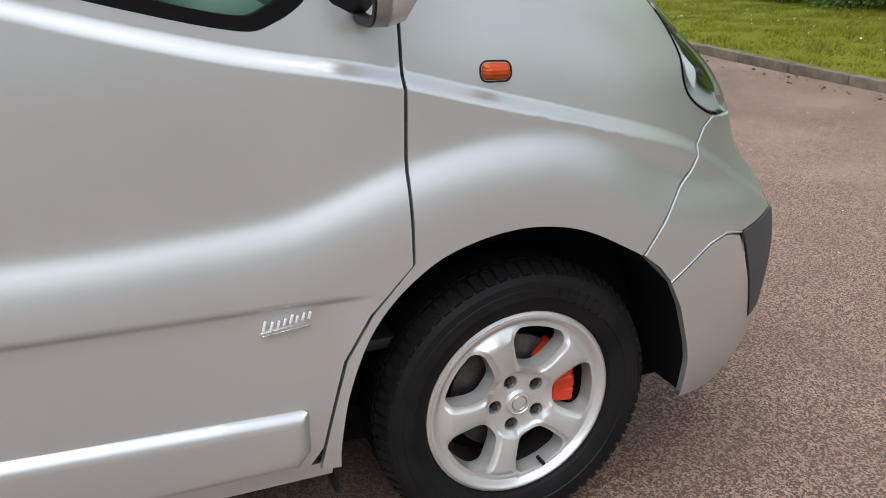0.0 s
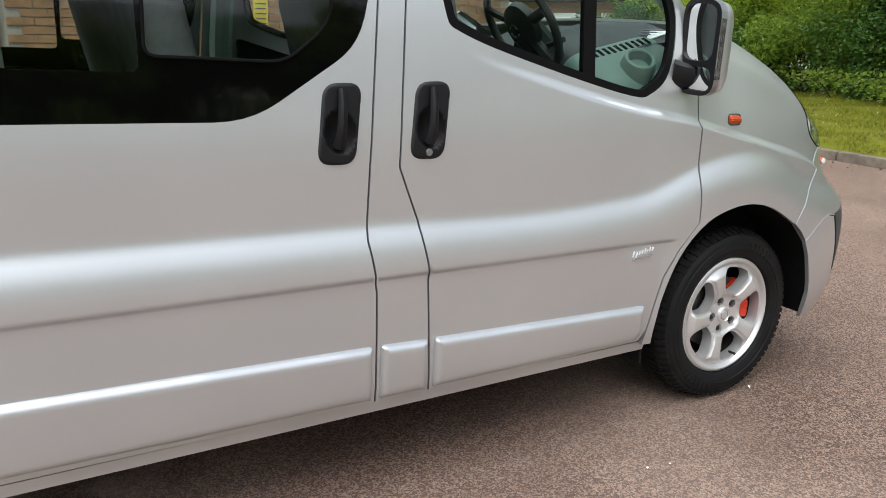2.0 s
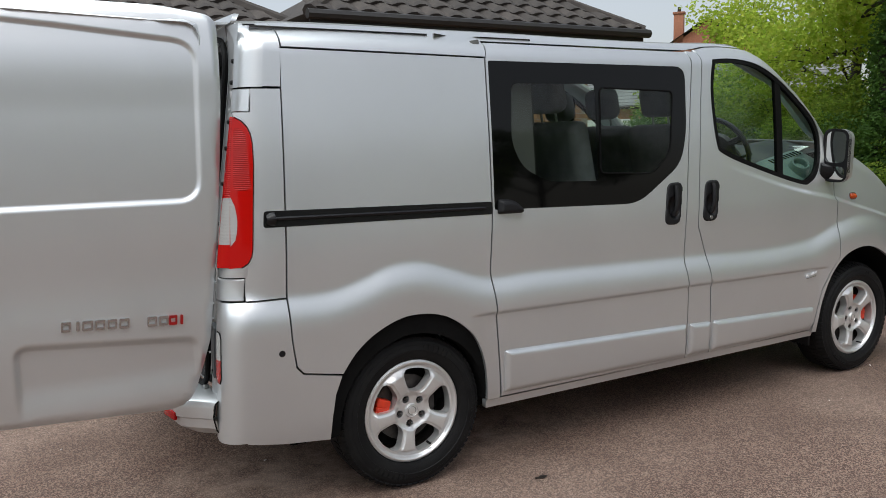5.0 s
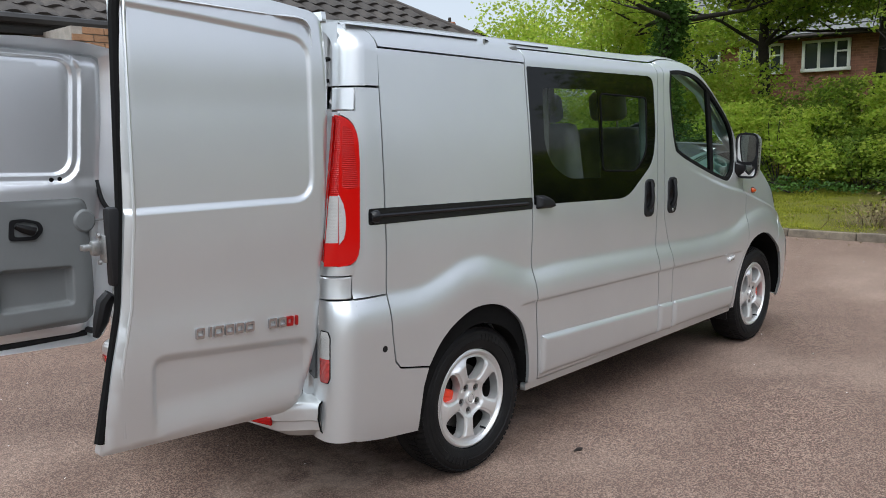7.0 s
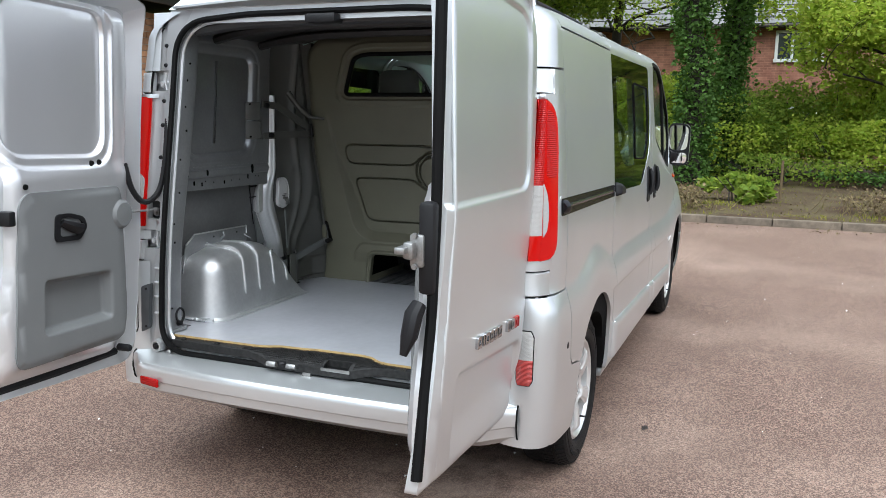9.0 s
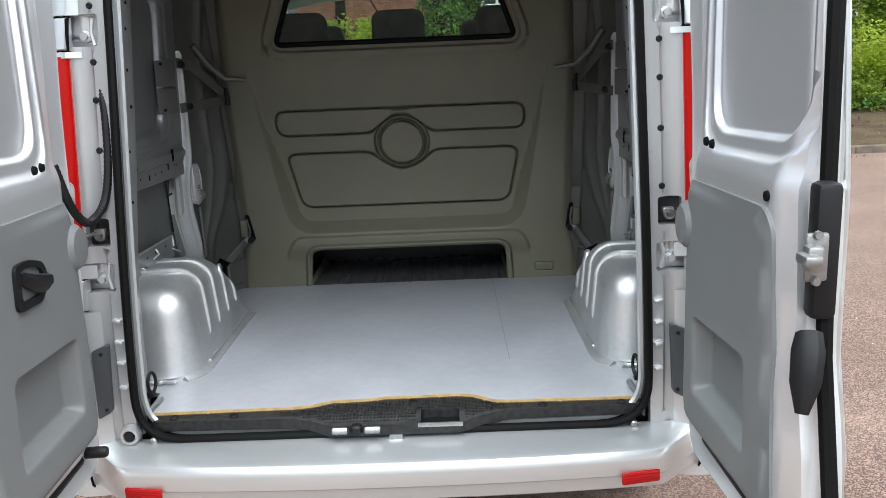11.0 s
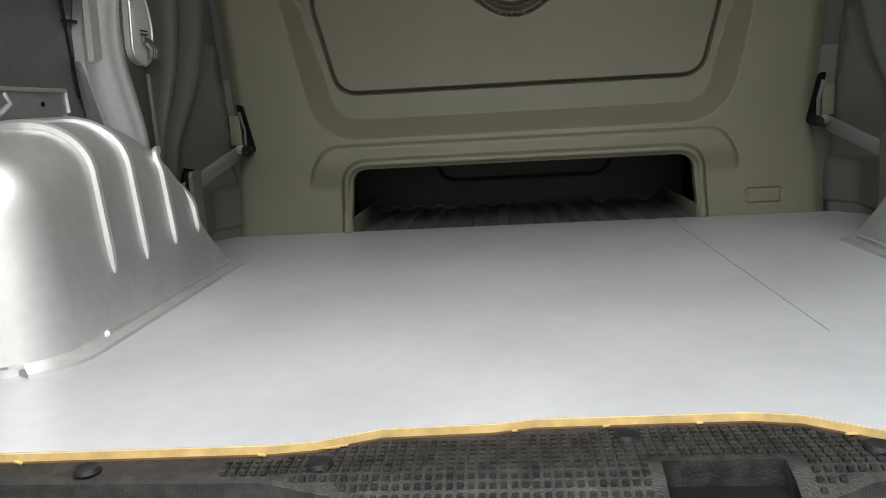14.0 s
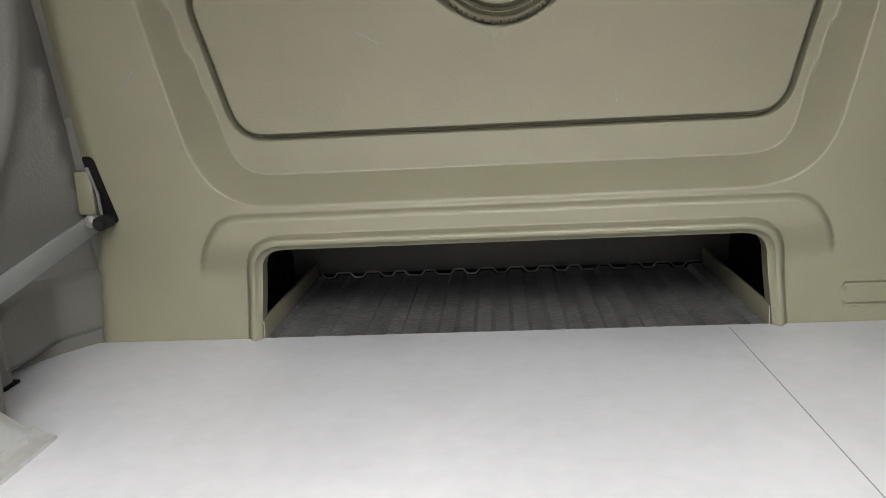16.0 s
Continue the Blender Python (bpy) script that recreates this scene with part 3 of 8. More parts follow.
def flow(pts, closed=False, n=7):
    """A smooth line through the points."""
    P = [np.array(p, float) for p in pts]
    out, m = [], len(P)
    for k in range(m if closed else m - 1):
        g = (lambda i: P[i % m]) if closed else (lambda i: P[min(max(i, 0), m - 1)])
        a, b, c, d = g(k - 1), g(k), g(k + 1), g(k + 2)
        for u in np.arange(n) / n:
            out.append(tuple(0.5 * (2 * b + (c - a) * u + (2 * a - 5 * b + 4 * c - d) * u**2 + (3 * b - a - 3 * c + d) * u**3)))
    return out if closed else out + [tuple(P[-1])]


REAR_ARCH = flow([(0.352, 0.335), (0.342, 0.47), (0.312, 0.575), (0.258, 0.66), (0.168, 0.732), (0.09, 0.764), (0.01, 0.776), (-0.07, 0.772), (-0.15, 0.746), (-0.225, 0.706), (-0.29, 0.651), (-0.345, 0.58)])
FRONT_ARCH = flow([(2.663, 0.318), (2.664, 0.38), (2.682, 0.492), (2.718, 0.601), (2.765, 0.672), (2.828, 0.729), (2.894, 0.766), (2.992, 0.791), (3.093, 0.793), (3.205, 0.765), (3.347, 0.691)])
QUARTER = [(0.395, 1.829), (0.390, 1.174), (0.371, 0.917), (0.388, 0.74), (0.420, 0.335)] + REAR_ARCH + [(-0.505, 0.610), (-0.531, 0.640), (-0.545, 0.75), (-0.549, 0.909), (-0.535, 1.223), (-0.513, 1.84)]
REAR_CORNER = [(-0.556, 0.909), (-0.542, 1.223), (-0.524, 1.690), (-0.636, 1.690), (-0.642, 1.604), (-0.70, 1.604), (-0.702, 1.588), (-0.695, 1.587), (-0.676, 1.576), (-0.657, 1.554), (-0.646, 1.524), (-0.642, 1.49), (-0.643, 1.42), (-0.667, 1.10), (-0.673, 1.07), (-0.687, 1.046), (-0.709, 1.031), (-0.755, 1.024), (-0.76, 1.0), (-0.700, 0.998), (-0.705, 0.909)]
TAIL_LAMP = [(-0.708, 1.582), (-0.698, 1.581), (-0.680, 1.570), (-0.663, 1.550), (-0.652, 1.522), (-0.648, 1.49), (-0.649, 1.42), (-0.673, 1.10), (-0.678, 1.075), (-0.690, 1.052), (-0.711, 1.037), (-0.752, 1.032), (-0.734, 1.297)]
LAMP_CLEAR = [(-0.734, 1.298), (-0.730, 1.288), (-0.722, 1.265), (-0.718, 1.235), (-0.717, 1.205), (-0.720, 1.17), (-0.728, 1.137), (-0.744, 1.116), (-0.740, 1.2)]
SLIDER = [(0.421, 1.899), (0.402, 1.826), (0.397, 1.174), (0.378, 0.917), (0.395, 0.74), (0.427, 0.34), (1.578, 0.335), (1.578, 0.675), (1.552, 0.825), (1.565, 1.026), (1.602, 1.48), (1.652, 1.90)]
SLIDER_WINDOW = rounded([(0.413, 1.82), (0.406, 1.18), (1.25, 1.157), (1.545, 1.34), (1.588, 1.50), (1.598, 1.822)], [0.01, 0.01, 0.09, 0.12, 0.1, 0.07])
PANE_A = rounded([(0.53, 1.725), (0.512, 1.47), (0.565, 1.36), (0.70, 1.288), (1.0, 1.279), (1.004, 1.728)], [0.03, 0.05, 0.05, 0.06, 0.02, 0.02])
PANE_B = rounded([(1.03, 1.712), (1.013, 1.315), (1.345, 1.30), (1.47, 1.395), (1.502, 1.70)], [0.03, 0.03, 0.04, 0.06, 0.03])
PILLAR = [(1.584, 0.335), (1.584, 0.675), (1.558, 0.825), (1.571, 1.026), (1.608, 1.48), (1.660, 1.905), (1.728, 1.905), (1.690, 1.593), (1.654, 1.02), (1.710, 0.868), (1.739, 0.716), (1.755, 0.335)]
FRONT_DOOR = [(1.761, 0.335), (1.745, 0.716), (1.716, 0.868), (1.660, 1.02), (1.696, 1.593), (1.735, 1.915), (1.85, 1.935), (2.0, 1.943), (2.2, 1.93), (2.42, 1.805), (2.64, 1.625), (2.77, 1.50), (2.808, 1.43), (2.808, 1.10), (2.806, 0.93), (2.811, 0.75), (2.724, 0.66), (2.673, 0.568), (2.642, 0.445), (2.626, 0.378), (2.60, 0.34)]
DOOR_WINDOW = flow([(1.798, 1.845), (1.842, 1.868), (1.995, 1.872), (2.159, 1.846), (2.328, 1.772), (2.508, 1.650), (2.635, 1.542), (2.688, 1.43), (2.668, 1.27), (2.589, 1.197), (2.488, 1.193), (2.158, 1.279), (1.87, 1.372), (1.803, 1.44), (1.776, 1.679)], True)
DOOR_GLASS = flow([(1.824, 1.832), (1.86, 1.846), (1.995, 1.85), (2.15, 1.826), (2.315, 1.752), (2.49, 1.632), (2.612, 1.527), (2.663, 1.42), (2.644, 1.285), (2.575, 1.222), (2.488, 1.217), (2.17, 1.302), (1.885, 1.394), (1.828, 1.455), (1.802, 1.679)], True)
FENDER = [(2.814, 1.43), (2.815, 1.10), (2.813, 0.93), (2.817, 0.753), (2.731, 0.659), (2.680, 0.567), (2.649, 0.444), (2.633, 0.378), (2.622, 0.32)] + FRONT_ARCH + [(3.40, 0.766), (3.452, 0.827), (3.493, 0.856), (3.514, 0.884), (3.535, 0.902), (3.56, 0.935), (3.60, 0.957), (3.577, 0.964), (3.514, 1.0), (3.487, 1.042), (3.483, 1.09), (3.472, 1.13), (3.454, 1.190), (3.445, 1.222), (3.28, 1.294), (3.0, 1.408), (2.85, 1.478)]
BUMPER_UP = [(3.354, 0.688), (3.406, 0.760), (3.458, 0.822), (3.499, 0.851), (3.52, 0.879), (3.541, 0.897), (3.566, 0.932), (3.605, 0.951), (3.66, 0.943), (3.825, 0.937), (3.85, 0.86), (3.90, 0.79), (3.96, 0.73), (3.96, 0.712), (3.80, 0.705), (3.67, 0.690), (3.606, 0.700), (3.551, 0.686), (3.438, 0.612), (3.400, 0.654)]
BUMPER_LOW = [(3.441, 0.604), (3.553, 0.678), (3.606, 0.692), (3.660, 0.680), (3.72, 0.56), (3.77, 0.42), (3.90, 0.44), (3.92, 0.30), (3.75, 0.235), (3.545, 0.262), (3.533, 0.38), (3.521, 0.425), (3.505, 0.468), (3.478, 0.540)]
BUMPER_TRIM = [(3.674, 0.684), (3.80, 0.698), (3.92, 0.704), (3.95, 0.60), (3.92, 0.45), (3.775, 0.428), (3.726, 0.562)]
HEADLIGHT = [(3.46, 1.187), (3.478, 1.13), (3.489, 1.09), (3.493, 1.044), (3.519, 1.005), (3.58, 0.970), (3.66, 0.951), (3.83, 0.944), (3.79, 1.04), (3.73, 1.115), (3.66, 1.17), (3.55, 1.212)]

LEAN = [(0.3, -0.81), (0.5, -0.80), (0.8, -0.785), (1.7, -0.665), (1.98, -0.63)]  # the plane of the rear opening
CORNER_R = 0.085


def rear_x(z):
    return curve_at(np.asarray(z, float), LEAN)


def corner_x(z):
    """Where the body side begins to roll round to the rear."""
    return float(rear_x(z)) - 0.012 + CORNER_R


REAR_BUMPER = [(-0.349, 0.572), (-0.378, 0.5), (-0.395, 0.4), (-0.402, 0.316), (-0.6, 0.34)] + [(corner_x(z), z) for z in np.linspace(0.366, 0.902, 12)] + [(-0.556, 0.902), (-0.551, 0.75), (-0.537, 0.634), (-0.508, 0.603)]
TOP_CORNER = [(-0.522, 1.699), (-0.505, 1.952), (-0.545, 1.950)] + [(corner_x(z), z) for z in np.linspace(1.93, 1.699, 8)]


def corner_profile(z, n=9):
    """The body corner at one height: (x, distance from the middle) from the side round to the rear face."""
    x0 = corner_x(z)
    w = float(side_width(np.array([(x0, z)]))[0])
    out = [(x0 - CORNER_R * math.sin(a), w - CORNER_R * (1 - math.cos(a))) for a in np.linspace(0, math.pi / 2, n)]
    return out + [(x0 - CORNER_R + 0.001, 0.5 * (out[-1][1] + 0.80)), (x0 - CORNER_R + 0.004, 0.80), (x0 - CORNER_R + 0.014, 0.765)]


def handle_outline(x0, hz=1.143, tilt=0.008, grow=0.0):
    return rounded([(x0 - 0.049 + tilt - grow, hz + 0.105 + grow), (x0 - 0.058 - tilt - grow, hz - 0.103 - grow), (x0 + 0.05 - tilt + grow, hz - 0.108 - grow), (x0 + 0.06 + tilt + grow, hz + 0.105 + grow)], 0.04, 6)


for s in (-1, 1):
    def on(outline, holes=(), lift=0.0, flange=0.018, step=0.025, s=s):
        return side_panel(outline, holes, s, step, lift, flange)

    place = right_side if s < 0 else left_side
    part("quarter_panel", on(QUARTER), PAINT, van)
    part("rear_corner_panel", on(REAR_CORNER), PAINT, van)
    part("roof_corner_panel", on(TOP_CORNER), PAINT, van)
    part("bumper_corner", on(REAR_BUMPER), PAINT, van)
    lamp = part("tail_light", on(TAIL_LAMP, (), 0.008, 0.03, 0.02), RED, van, "red tail light with a clear lower lens")
    part("ribbed_lens", on(rounded([(-0.706, 1.555), (-0.668, 1.535), (-0.662, 1.32), (-0.722, 1.32)], 0.02, 3), (), 0.0085, 0.004, 0.02), RIBRED, lamp)
    part("clear_lens", on(LAMP_CLEAR, (), 0.0105, 0.004, 0.012), CLEARLENS, lamp)
    door = part("sliding_door", on(SLIDER, [SLIDER_WINDOW, handle_outline(1.483, grow=-0.006)]), PAINT, van)
    part("window_border", on(SLIDER_WINDOW, [PANE_A, PANE_B], -0.002, 0.004), FRIT, door, "glossy black printed window border")
    part("window_pane", on(PANE_A, (), -0.004, 0, 0.05), PRIVACY, door)
    part("opening_pane", on(PANE_B, (), -0.004, 0, 0.05), PRIVACY, door)
    rim = [(x, z) for x, z in dense(PANE_B, 0.03)]
    W = side_width(np.array(rim))
    part("pane_frame", tube([tuple(v) for v in place(np.array(rim), W - 0.001)], 0.0045, 6, True), UNDER, door)
    part("b_pillar_panel", on(PILLAR), PAINT, van)
    fdoor = part("front_door", on(FRONT_DOOR, [DOOR_WINDOW, handle_outline(1.752, grow=-0.006)]), PAINT, van)
    part("window_rubber", on(DOOR_WINDOW, [DOOR_GLASS], -0.004, 0.02), RUBBER, fdoor)
    part("window_pane", on(DOOR_GLASS, (), -0.014, 0, 0.05), CLEARG, fdoor)
    part("window_divider", on([(2.297, 1.77), (2.297, 1.262), (2.345, 1.252), (2.345, 1.745)], (), -0.006, 0.02), RUBBER, fdoor)
    fender = part("front_wing", on(FENDER), PAINT, van)
    part("front_bumper_upper", on(BUMPER_UP), PAINT, van)
    part("front_bumper_lower", on(BUMPER_LOW), PAINT, van)
    part("bumper_trim", on(BUMPER_TRIM, (), 0.003, 0.01), GREYTRIM, van, "grey plastic bumper corner")
    for name, edge in (("rolled_edge", BUMPER_UP[:8]), ("rolled_edge", [(3.438, 0.609), (3.551, 0.683), (3.606, 0.697), (3.667, 0.686)])):
        E = np.array(edge)
        part(name, tube([tuple(v) for v in place(E, side_width(E) - 0.0015)], 0.0032, 6), PAINT, van)
    hl = part("headlight", on(HEADLIGHT, (), -0.03, 0.0), LAMPBACK, van, "clear headlight with a bright reflector")
    part("lens", on(HEADLIGHT, (), 0.002, 0.03), LENSG, hl)
    part("bright_reflector", on(rounded([(3.535, 1.165), (3.535, 1.075), (3.575, 1.02), (3.66, 0.99), (3.70, 1.06), (3.62, 1.15)], 0.03, 4), (), -0.02, 0.0), CHROME, hl)
    part("indicator_bulb", on(rounded([(3.51, 1.10), (3.515, 1.05), (3.545, 1.015), (3.555, 1.06)], 0.012, 4), (), -0.014, 0.0), BADGE, hl)
    A = np.array(flow([(3.456, 1.19), (3.474, 1.13), (3.485, 1.09), (3.489, 1.043), (3.515, 1.003), (3.577, 0.967), (3.62, 0.957)]))
    part("headlight_gasket", tube([tuple(v) for v in place(A, side_width(A) + 0.0)], 0.0028, 6), UNDER, hl)
    # lower mouldings, proud and rounded
    for name, xz in (("door_moulding", [(0.437, 0.552), (0.437, 0.358), (1.568, 0.345), (1.568, 0.515)]), ("pillar_moulding", [(1.592, 0.514), (1.592, 0.345), (1.746, 0.343), (1.746, 0.507)]), ("door_moulding", [(1.768, 0.507), (1.768, 0.345), (2.575, 0.345), (2.6, 0.38), (2.6, 0.476)])):
        zt = lambda P: 0.552 - 0.035 * (P[:, 0] - 0.43)

        def raised(P, xz=xz):
            d = np.clip(-reach(P, xz) / 0.028, 0, 1)
            return side_width(P) + 0.001 + 0.02 * np.sqrt(np.clip(1 - (1 - d) ** 2, 0, 1))

        part(name, sheet(rounded(xz, 0.012, 3), [], raised, place, 0.012, 0.004), PAINT, van)
    part("sill", on([(0.355, 0.327), (2.640, 0.327), (2.652, 0.318), (2.648, 0.292), (0.36, 0.29)], (), -0.016, 0.03), PAINT, van)
    # arch liners and mudflap
    for cx, arch in ((0.0, REAR_ARCH), (3.098, FRONT_ARCH + [(3.438, 0.607), (3.475, 0.542), (3.503, 0.468), (3.519, 0.425), (3.531, 0.38), (3.543, 0.28)])):
        pts = list(arch) + ([(-0.372, 0.5), (-0.39, 0.4), (-0.40, 0.31)] if cx == 0 else [])
        A = np.array(pts)
        o = place(A, side_width(A) - 0.016)
        n = len(pts)
        # at the rear the liner closes in on the tyre, under the wheel box
        R = np.hypot(A[:, 0] - cx, A[:, 1] - 0.335)
        tight = np.minimum(R, np.maximum(0.80 * R, 0.350)) / R if cx == 0 else np.ones(n)
        C = np.stack([cx + (A[:, 0] - cx) * tight, 0.335 + (A[:, 1] - 0.335) * tight], 1)
        mid = place(C, side_width(A) - 0.03)
        i = place(C, np.interp(A[:, 0], [0.2, 0.352], [0.69, 0.80]) if cx == 0 else np.full(len(A), 0.69))
        part("arch_liner", mesh("arch_liner", np.vstack([o, mid, i]), [(j * n + k, j * n + k + 1, (j + 1) * n + k + 1, (j + 1) * n + k) for j in range(2) for k in range(n - 1)] + [tuple(range(2 * n, 3 * n))], 60), UNDER, van)
    part("mudflap", box((2.662, s * 0.80 + CY, 0.335), (0.012, 0.2, 0.22), 0.004), BLACK, van)
    # sliding rail with its end cover
    railp = rounded([(-0.622, 1.240), (-0.627, 1.178), (0.392, 1.163), (0.394, 1.217)], 0.012, 3)
    part("slide_rail", on(railp, (), 0.002, 0.02), RAILB, van, "black sliding door rail")
    A = np.array([(-0.60 + k * 0.05, 1.21 - 0.02 * (k * 0.05)) for k in range(20)])
    part("rail_rib", tube([tuple(v) for v in place(A, side_width(A) + 0.004)], 0.0075, 6), RAILB, van)
    A = np.array([(-0.616, 1.209), (-0.60, 1.209), (-0.585, 1.2085)])
    part("rail_end", tube([tuple(v) for v in place(A, side_width(A) + 0.002)], 0.026, 12, radii=[0.018, 0.026, 0.026], squash=1.0), RAILB, van)
    part("rail_surround", on(rounded([(-0.632, 1.250), (-0.637, 1.168), (-0.555, 1.167), (-0.548, 1.248)], 0.02, 4), [rounded([(-0.622, 1.240), (-0.627, 1.178), (-0.55, 1.177), (-0.548, 1.239)], 0.012, 3)], 0.002, 0.004, 0.02), PAINT, van)

    def capped(P):
        d = np.clip(-reach(P, CAP) / 0.02, 0, 1)
        return side_width(P) + 0.004 + 0.03 * np.sqrt(np.clip(1 - (1 - d) ** 2, 0, 1))

    CAP = rounded([(0.425, 1.224), (0.420, 1.160), (0.562, 1.158), (0.53, 1.205), (0.485, 1.222)], [0.01, 0.01, 0.02, 0.03, 0.02], 3)
    part("rail_end_cover", sheet(CAP, [], capped, place, 0.01, 0.006), BLACK, door)
    # door handles: bezel, scooped cup and pull bar
    for owner, x0, tilt in ((door, 1.483, 0.008), (fdoor, 1.752, 0.008)):
        hz = 1.143
        bez = handle_outline(x0)

        def bowl(P, bez=bez, x0=x0, hz=hz):
            d = -reach(P, bez)
            rim_h = 0.008 * np.sqrt(np.clip(1 - (1 - np.clip(d / 0.008, 0, 1)) ** 2, 0, 1))
            cup = ((P[:, 0] - x0) / 0.046) ** 2 + ((P[:, 1] - hz + 0.02) / 0.06) ** 2
            return side_width(P) + rim_h - 0.028 * np.clip(1 - cup, 0, 1)

        h_ob = part("door_handle", sheet(bez, [], bowl, place, 0.008, 0.01), BLACK, owner, "black plastic recessed door handle")
        bar = [(x0 + 0.006, hz + 0.09, 0.012), (x0 + 0.004, hz + 0.05, 0.020), (x0, hz, 0.022), (x0 - 0.003, hz - 0.035, 0.016), (x0 - 0.004, hz - 0.055, 0.004)]
        bw = side_width(np.array([(b[0], b[1]) for b in bar]))
        pts = [(b[0], (-(w + b[2]) if s < 0 else 2 * CY + w + b[2]), b[1]) for b, w in zip(bar, bw)]
        part("handle_grip", tube(pts, 0.015, 10, radii=[0.013, 0.015, 0.016, 0.018, 0.02], squash=0.8), BLACK, h_ob)
        if owner is fdoor:
            c = (1.744, -side_width(np.array([(1.744, 1.057)]))[0] if s < 0 else 2 * CY + side_width(np.array([(1.744, 1.057)]))[0], 1.057)
            part("key_lock", lathe([(0.0, s * 0.012), (0.009, s * 0.012), (0.011, s * 0.008), (0.011, -0.01 * s)], "Y", 16, c), STEEL, h_ob)
    # indicator repeater on the wing
    rp = rounded([(2.975, 1.113), (2.975, 1.081), (3.036, 1.079), (3.036, 1.111)], 0.016, 5)

    def domed(P, rp=rp):
        d = np.clip(-reach(P, rp) / 0.02, 0, 1)
        return side_width(P) + 0.002 + 0.016 * np.sqrt(np.clip(1 - (1 - d) ** 2, 0, 1))

    rep = part("indicator_repeater", sheet(rp, [], domed, place, 0.008, 0.002), ORANGE, fender, "orange oval side indicator")
    A = np.array(dense(rounded([(2.972, 1.116), (2.972, 1.078), (3.039, 1.076), (3.039, 1.114)], 0.018, 5), 0.012))
    part("indicator_gasket", tube([tuple(v) for v in place(A, side_width(A) + 0.0)], 0.0019, 6, True), BLACK, rep)
    # parking sensor hole in the bumper corner
    w0 = side_width(np.array([(-0.59, 0.70)]))[0]
    part("tow_plug", lathe([(0.0, s * 0.0008), (0.009, s * 0.0008), (0.011, s * 0.0014), (0.0125, s * 0.001), (0.0125, -s * 0.004)], "Y", 20, (-0.59, s * (w0) + (2 * CY if s > 0 else 0), 0.70)), BLACK, van)
    # door mirror
    my = (lambda d: -(0.925 + d)) if s < 0 else (lambda d: 2 * CY + 0.925 + d)
    arm = tube([(2.70, my(-0.06), 1.25), (2.74, my(-0.03), 1.245), (2.76, my(0.0), 1.25)], 0.03, 10, radii=[0.04, 0.034, 0.03], squash=1.6)
    mirror = part("door_mirror", arm, BLACK, fdoor, "silver backed door mirror on a black arm")
    bm = bmesh.new()
    prof = rounded([(-0.08, 0.15), (-0.083, -0.155), (0.067, -0.16), (0.077, 0.14)], 0.055, 6)
    rings = []
    for k, (sc, dx) in enumerate(((0.55, 0.07), (0.8, 0.06), (0.95, 0.042), (1.0, 0.015), (1.0, -0.015))):
        rings.append([bm.verts.new((2.745 + dx, my(0.03) + (-1 if s < 0 else 1) * p[0] * sc, 1.35 + p[1] * sc)) for p in prof])
    for a, b in zip(rings, rings[1:]):
        for k in range(len(prof)):
            bm.faces.new((a[k - 1], a[k], b[k], b[k - 1]))
    bm.faces.new(rings[0])
    part("mirror_shell", settle(bm), PAINT, mirror)
    mp = lambda P, h: np.stack([2.73 - h, my(0.03) + (-1 if s < 0 else 1) * P[:, 0], 1.35 + P[:, 1]], 1)
    part("mirror_frame", sheet(prof, [rounded([(-0.072, 0.135), (-0.074, -0.045), (0.055, -0.05), (0.063, 0.128)], 0.045, 5), rounded([(-0.074, -0.065), (-0.074, -0.140), (0.054, -0.145), (0.056, -0.068)], 0.03, 4)], flat(0.004), mp, 0.02, 0.03), BLACK, mirror)
    part("mirror_glass", sheet(rounded([(-0.072, 0.135), (-0.074, -0.045), (0.055, -0.05), (0.063, 0.128)], 0.045, 5), [], lambda P: 0.02 * (P[:, 0] ** 2 + P[:, 1] ** 2) - 0.006, mp, 0.03, 0), MIRROR, mirror)
    part("wide_angle_mirror", sheet(rounded([(-0.074, -0.065), (-0.074, -0.140), (0.054, -0.145), (0.056, -0.068)], 0.03, 4), [], lambda P: -0.8 * (P[:, 0] ** 2 + (P[:, 1] + 0.10) ** 2) - 0.004, mp, 0.02, 0), MIRROR, mirror)


# the small winged badge on the front door: three thin bright strokes
lean = Matrix.Rotation(radians(16), 4, "Y")
badge = part("model_badge", box((2.565, -0.943, 0.656), (0.09, 0.005, 0.003), 0.001, rot=Matrix.Rotation(radians(-6), 4, "Y")), CHROME, bpy.data.objects["front_door"], "small chrome badge")
for dx, dz, lz in ((-0.044, 0.0, 0.026), (-0.031, -0.003, 0.026), (-0.018, 0.001, 0.018), (-0.006, 0.003, 0.018), (0.006, 0.006, 0.024), (0.016, 0.005, 0.018), (0.028, 0.008, 0.02), (0.04, 0.009, 0.018)):
    part("badge_stroke", box((2.57 + dx, -0.943, 0.671 + dz), (0.0052, 0.005, lz * 0.8), 0.0015, rot=lean), BADGE, badge)

# roof, windscreen, bonnet and front as one run of sheets
def top_outline(x0, x1, n=14, inset=0.0):
    xs = np.linspace(x0, x1, n)
    w = side_width(np.stack([xs, curve_at(xs, ROOFLINE)], 1)) - CY * 0 - inset
    return [(x, -v - CY) for x, v in zip(xs, w)] + [(x, v + CY) for x, v in zip(xs[::-1], w[::-1])]


def on_top(P, h):
    return np.stack([P[:, 0], P[:, 1] + CY, h], 1)


def top_height(P):
    w = 0.75
    return curve_at(P[:, 0], ROOFLINE) + 0.028 * (1 - np.clip(np.abs(P[:, 1]) / w, 0, 1.1) ** 2.2)


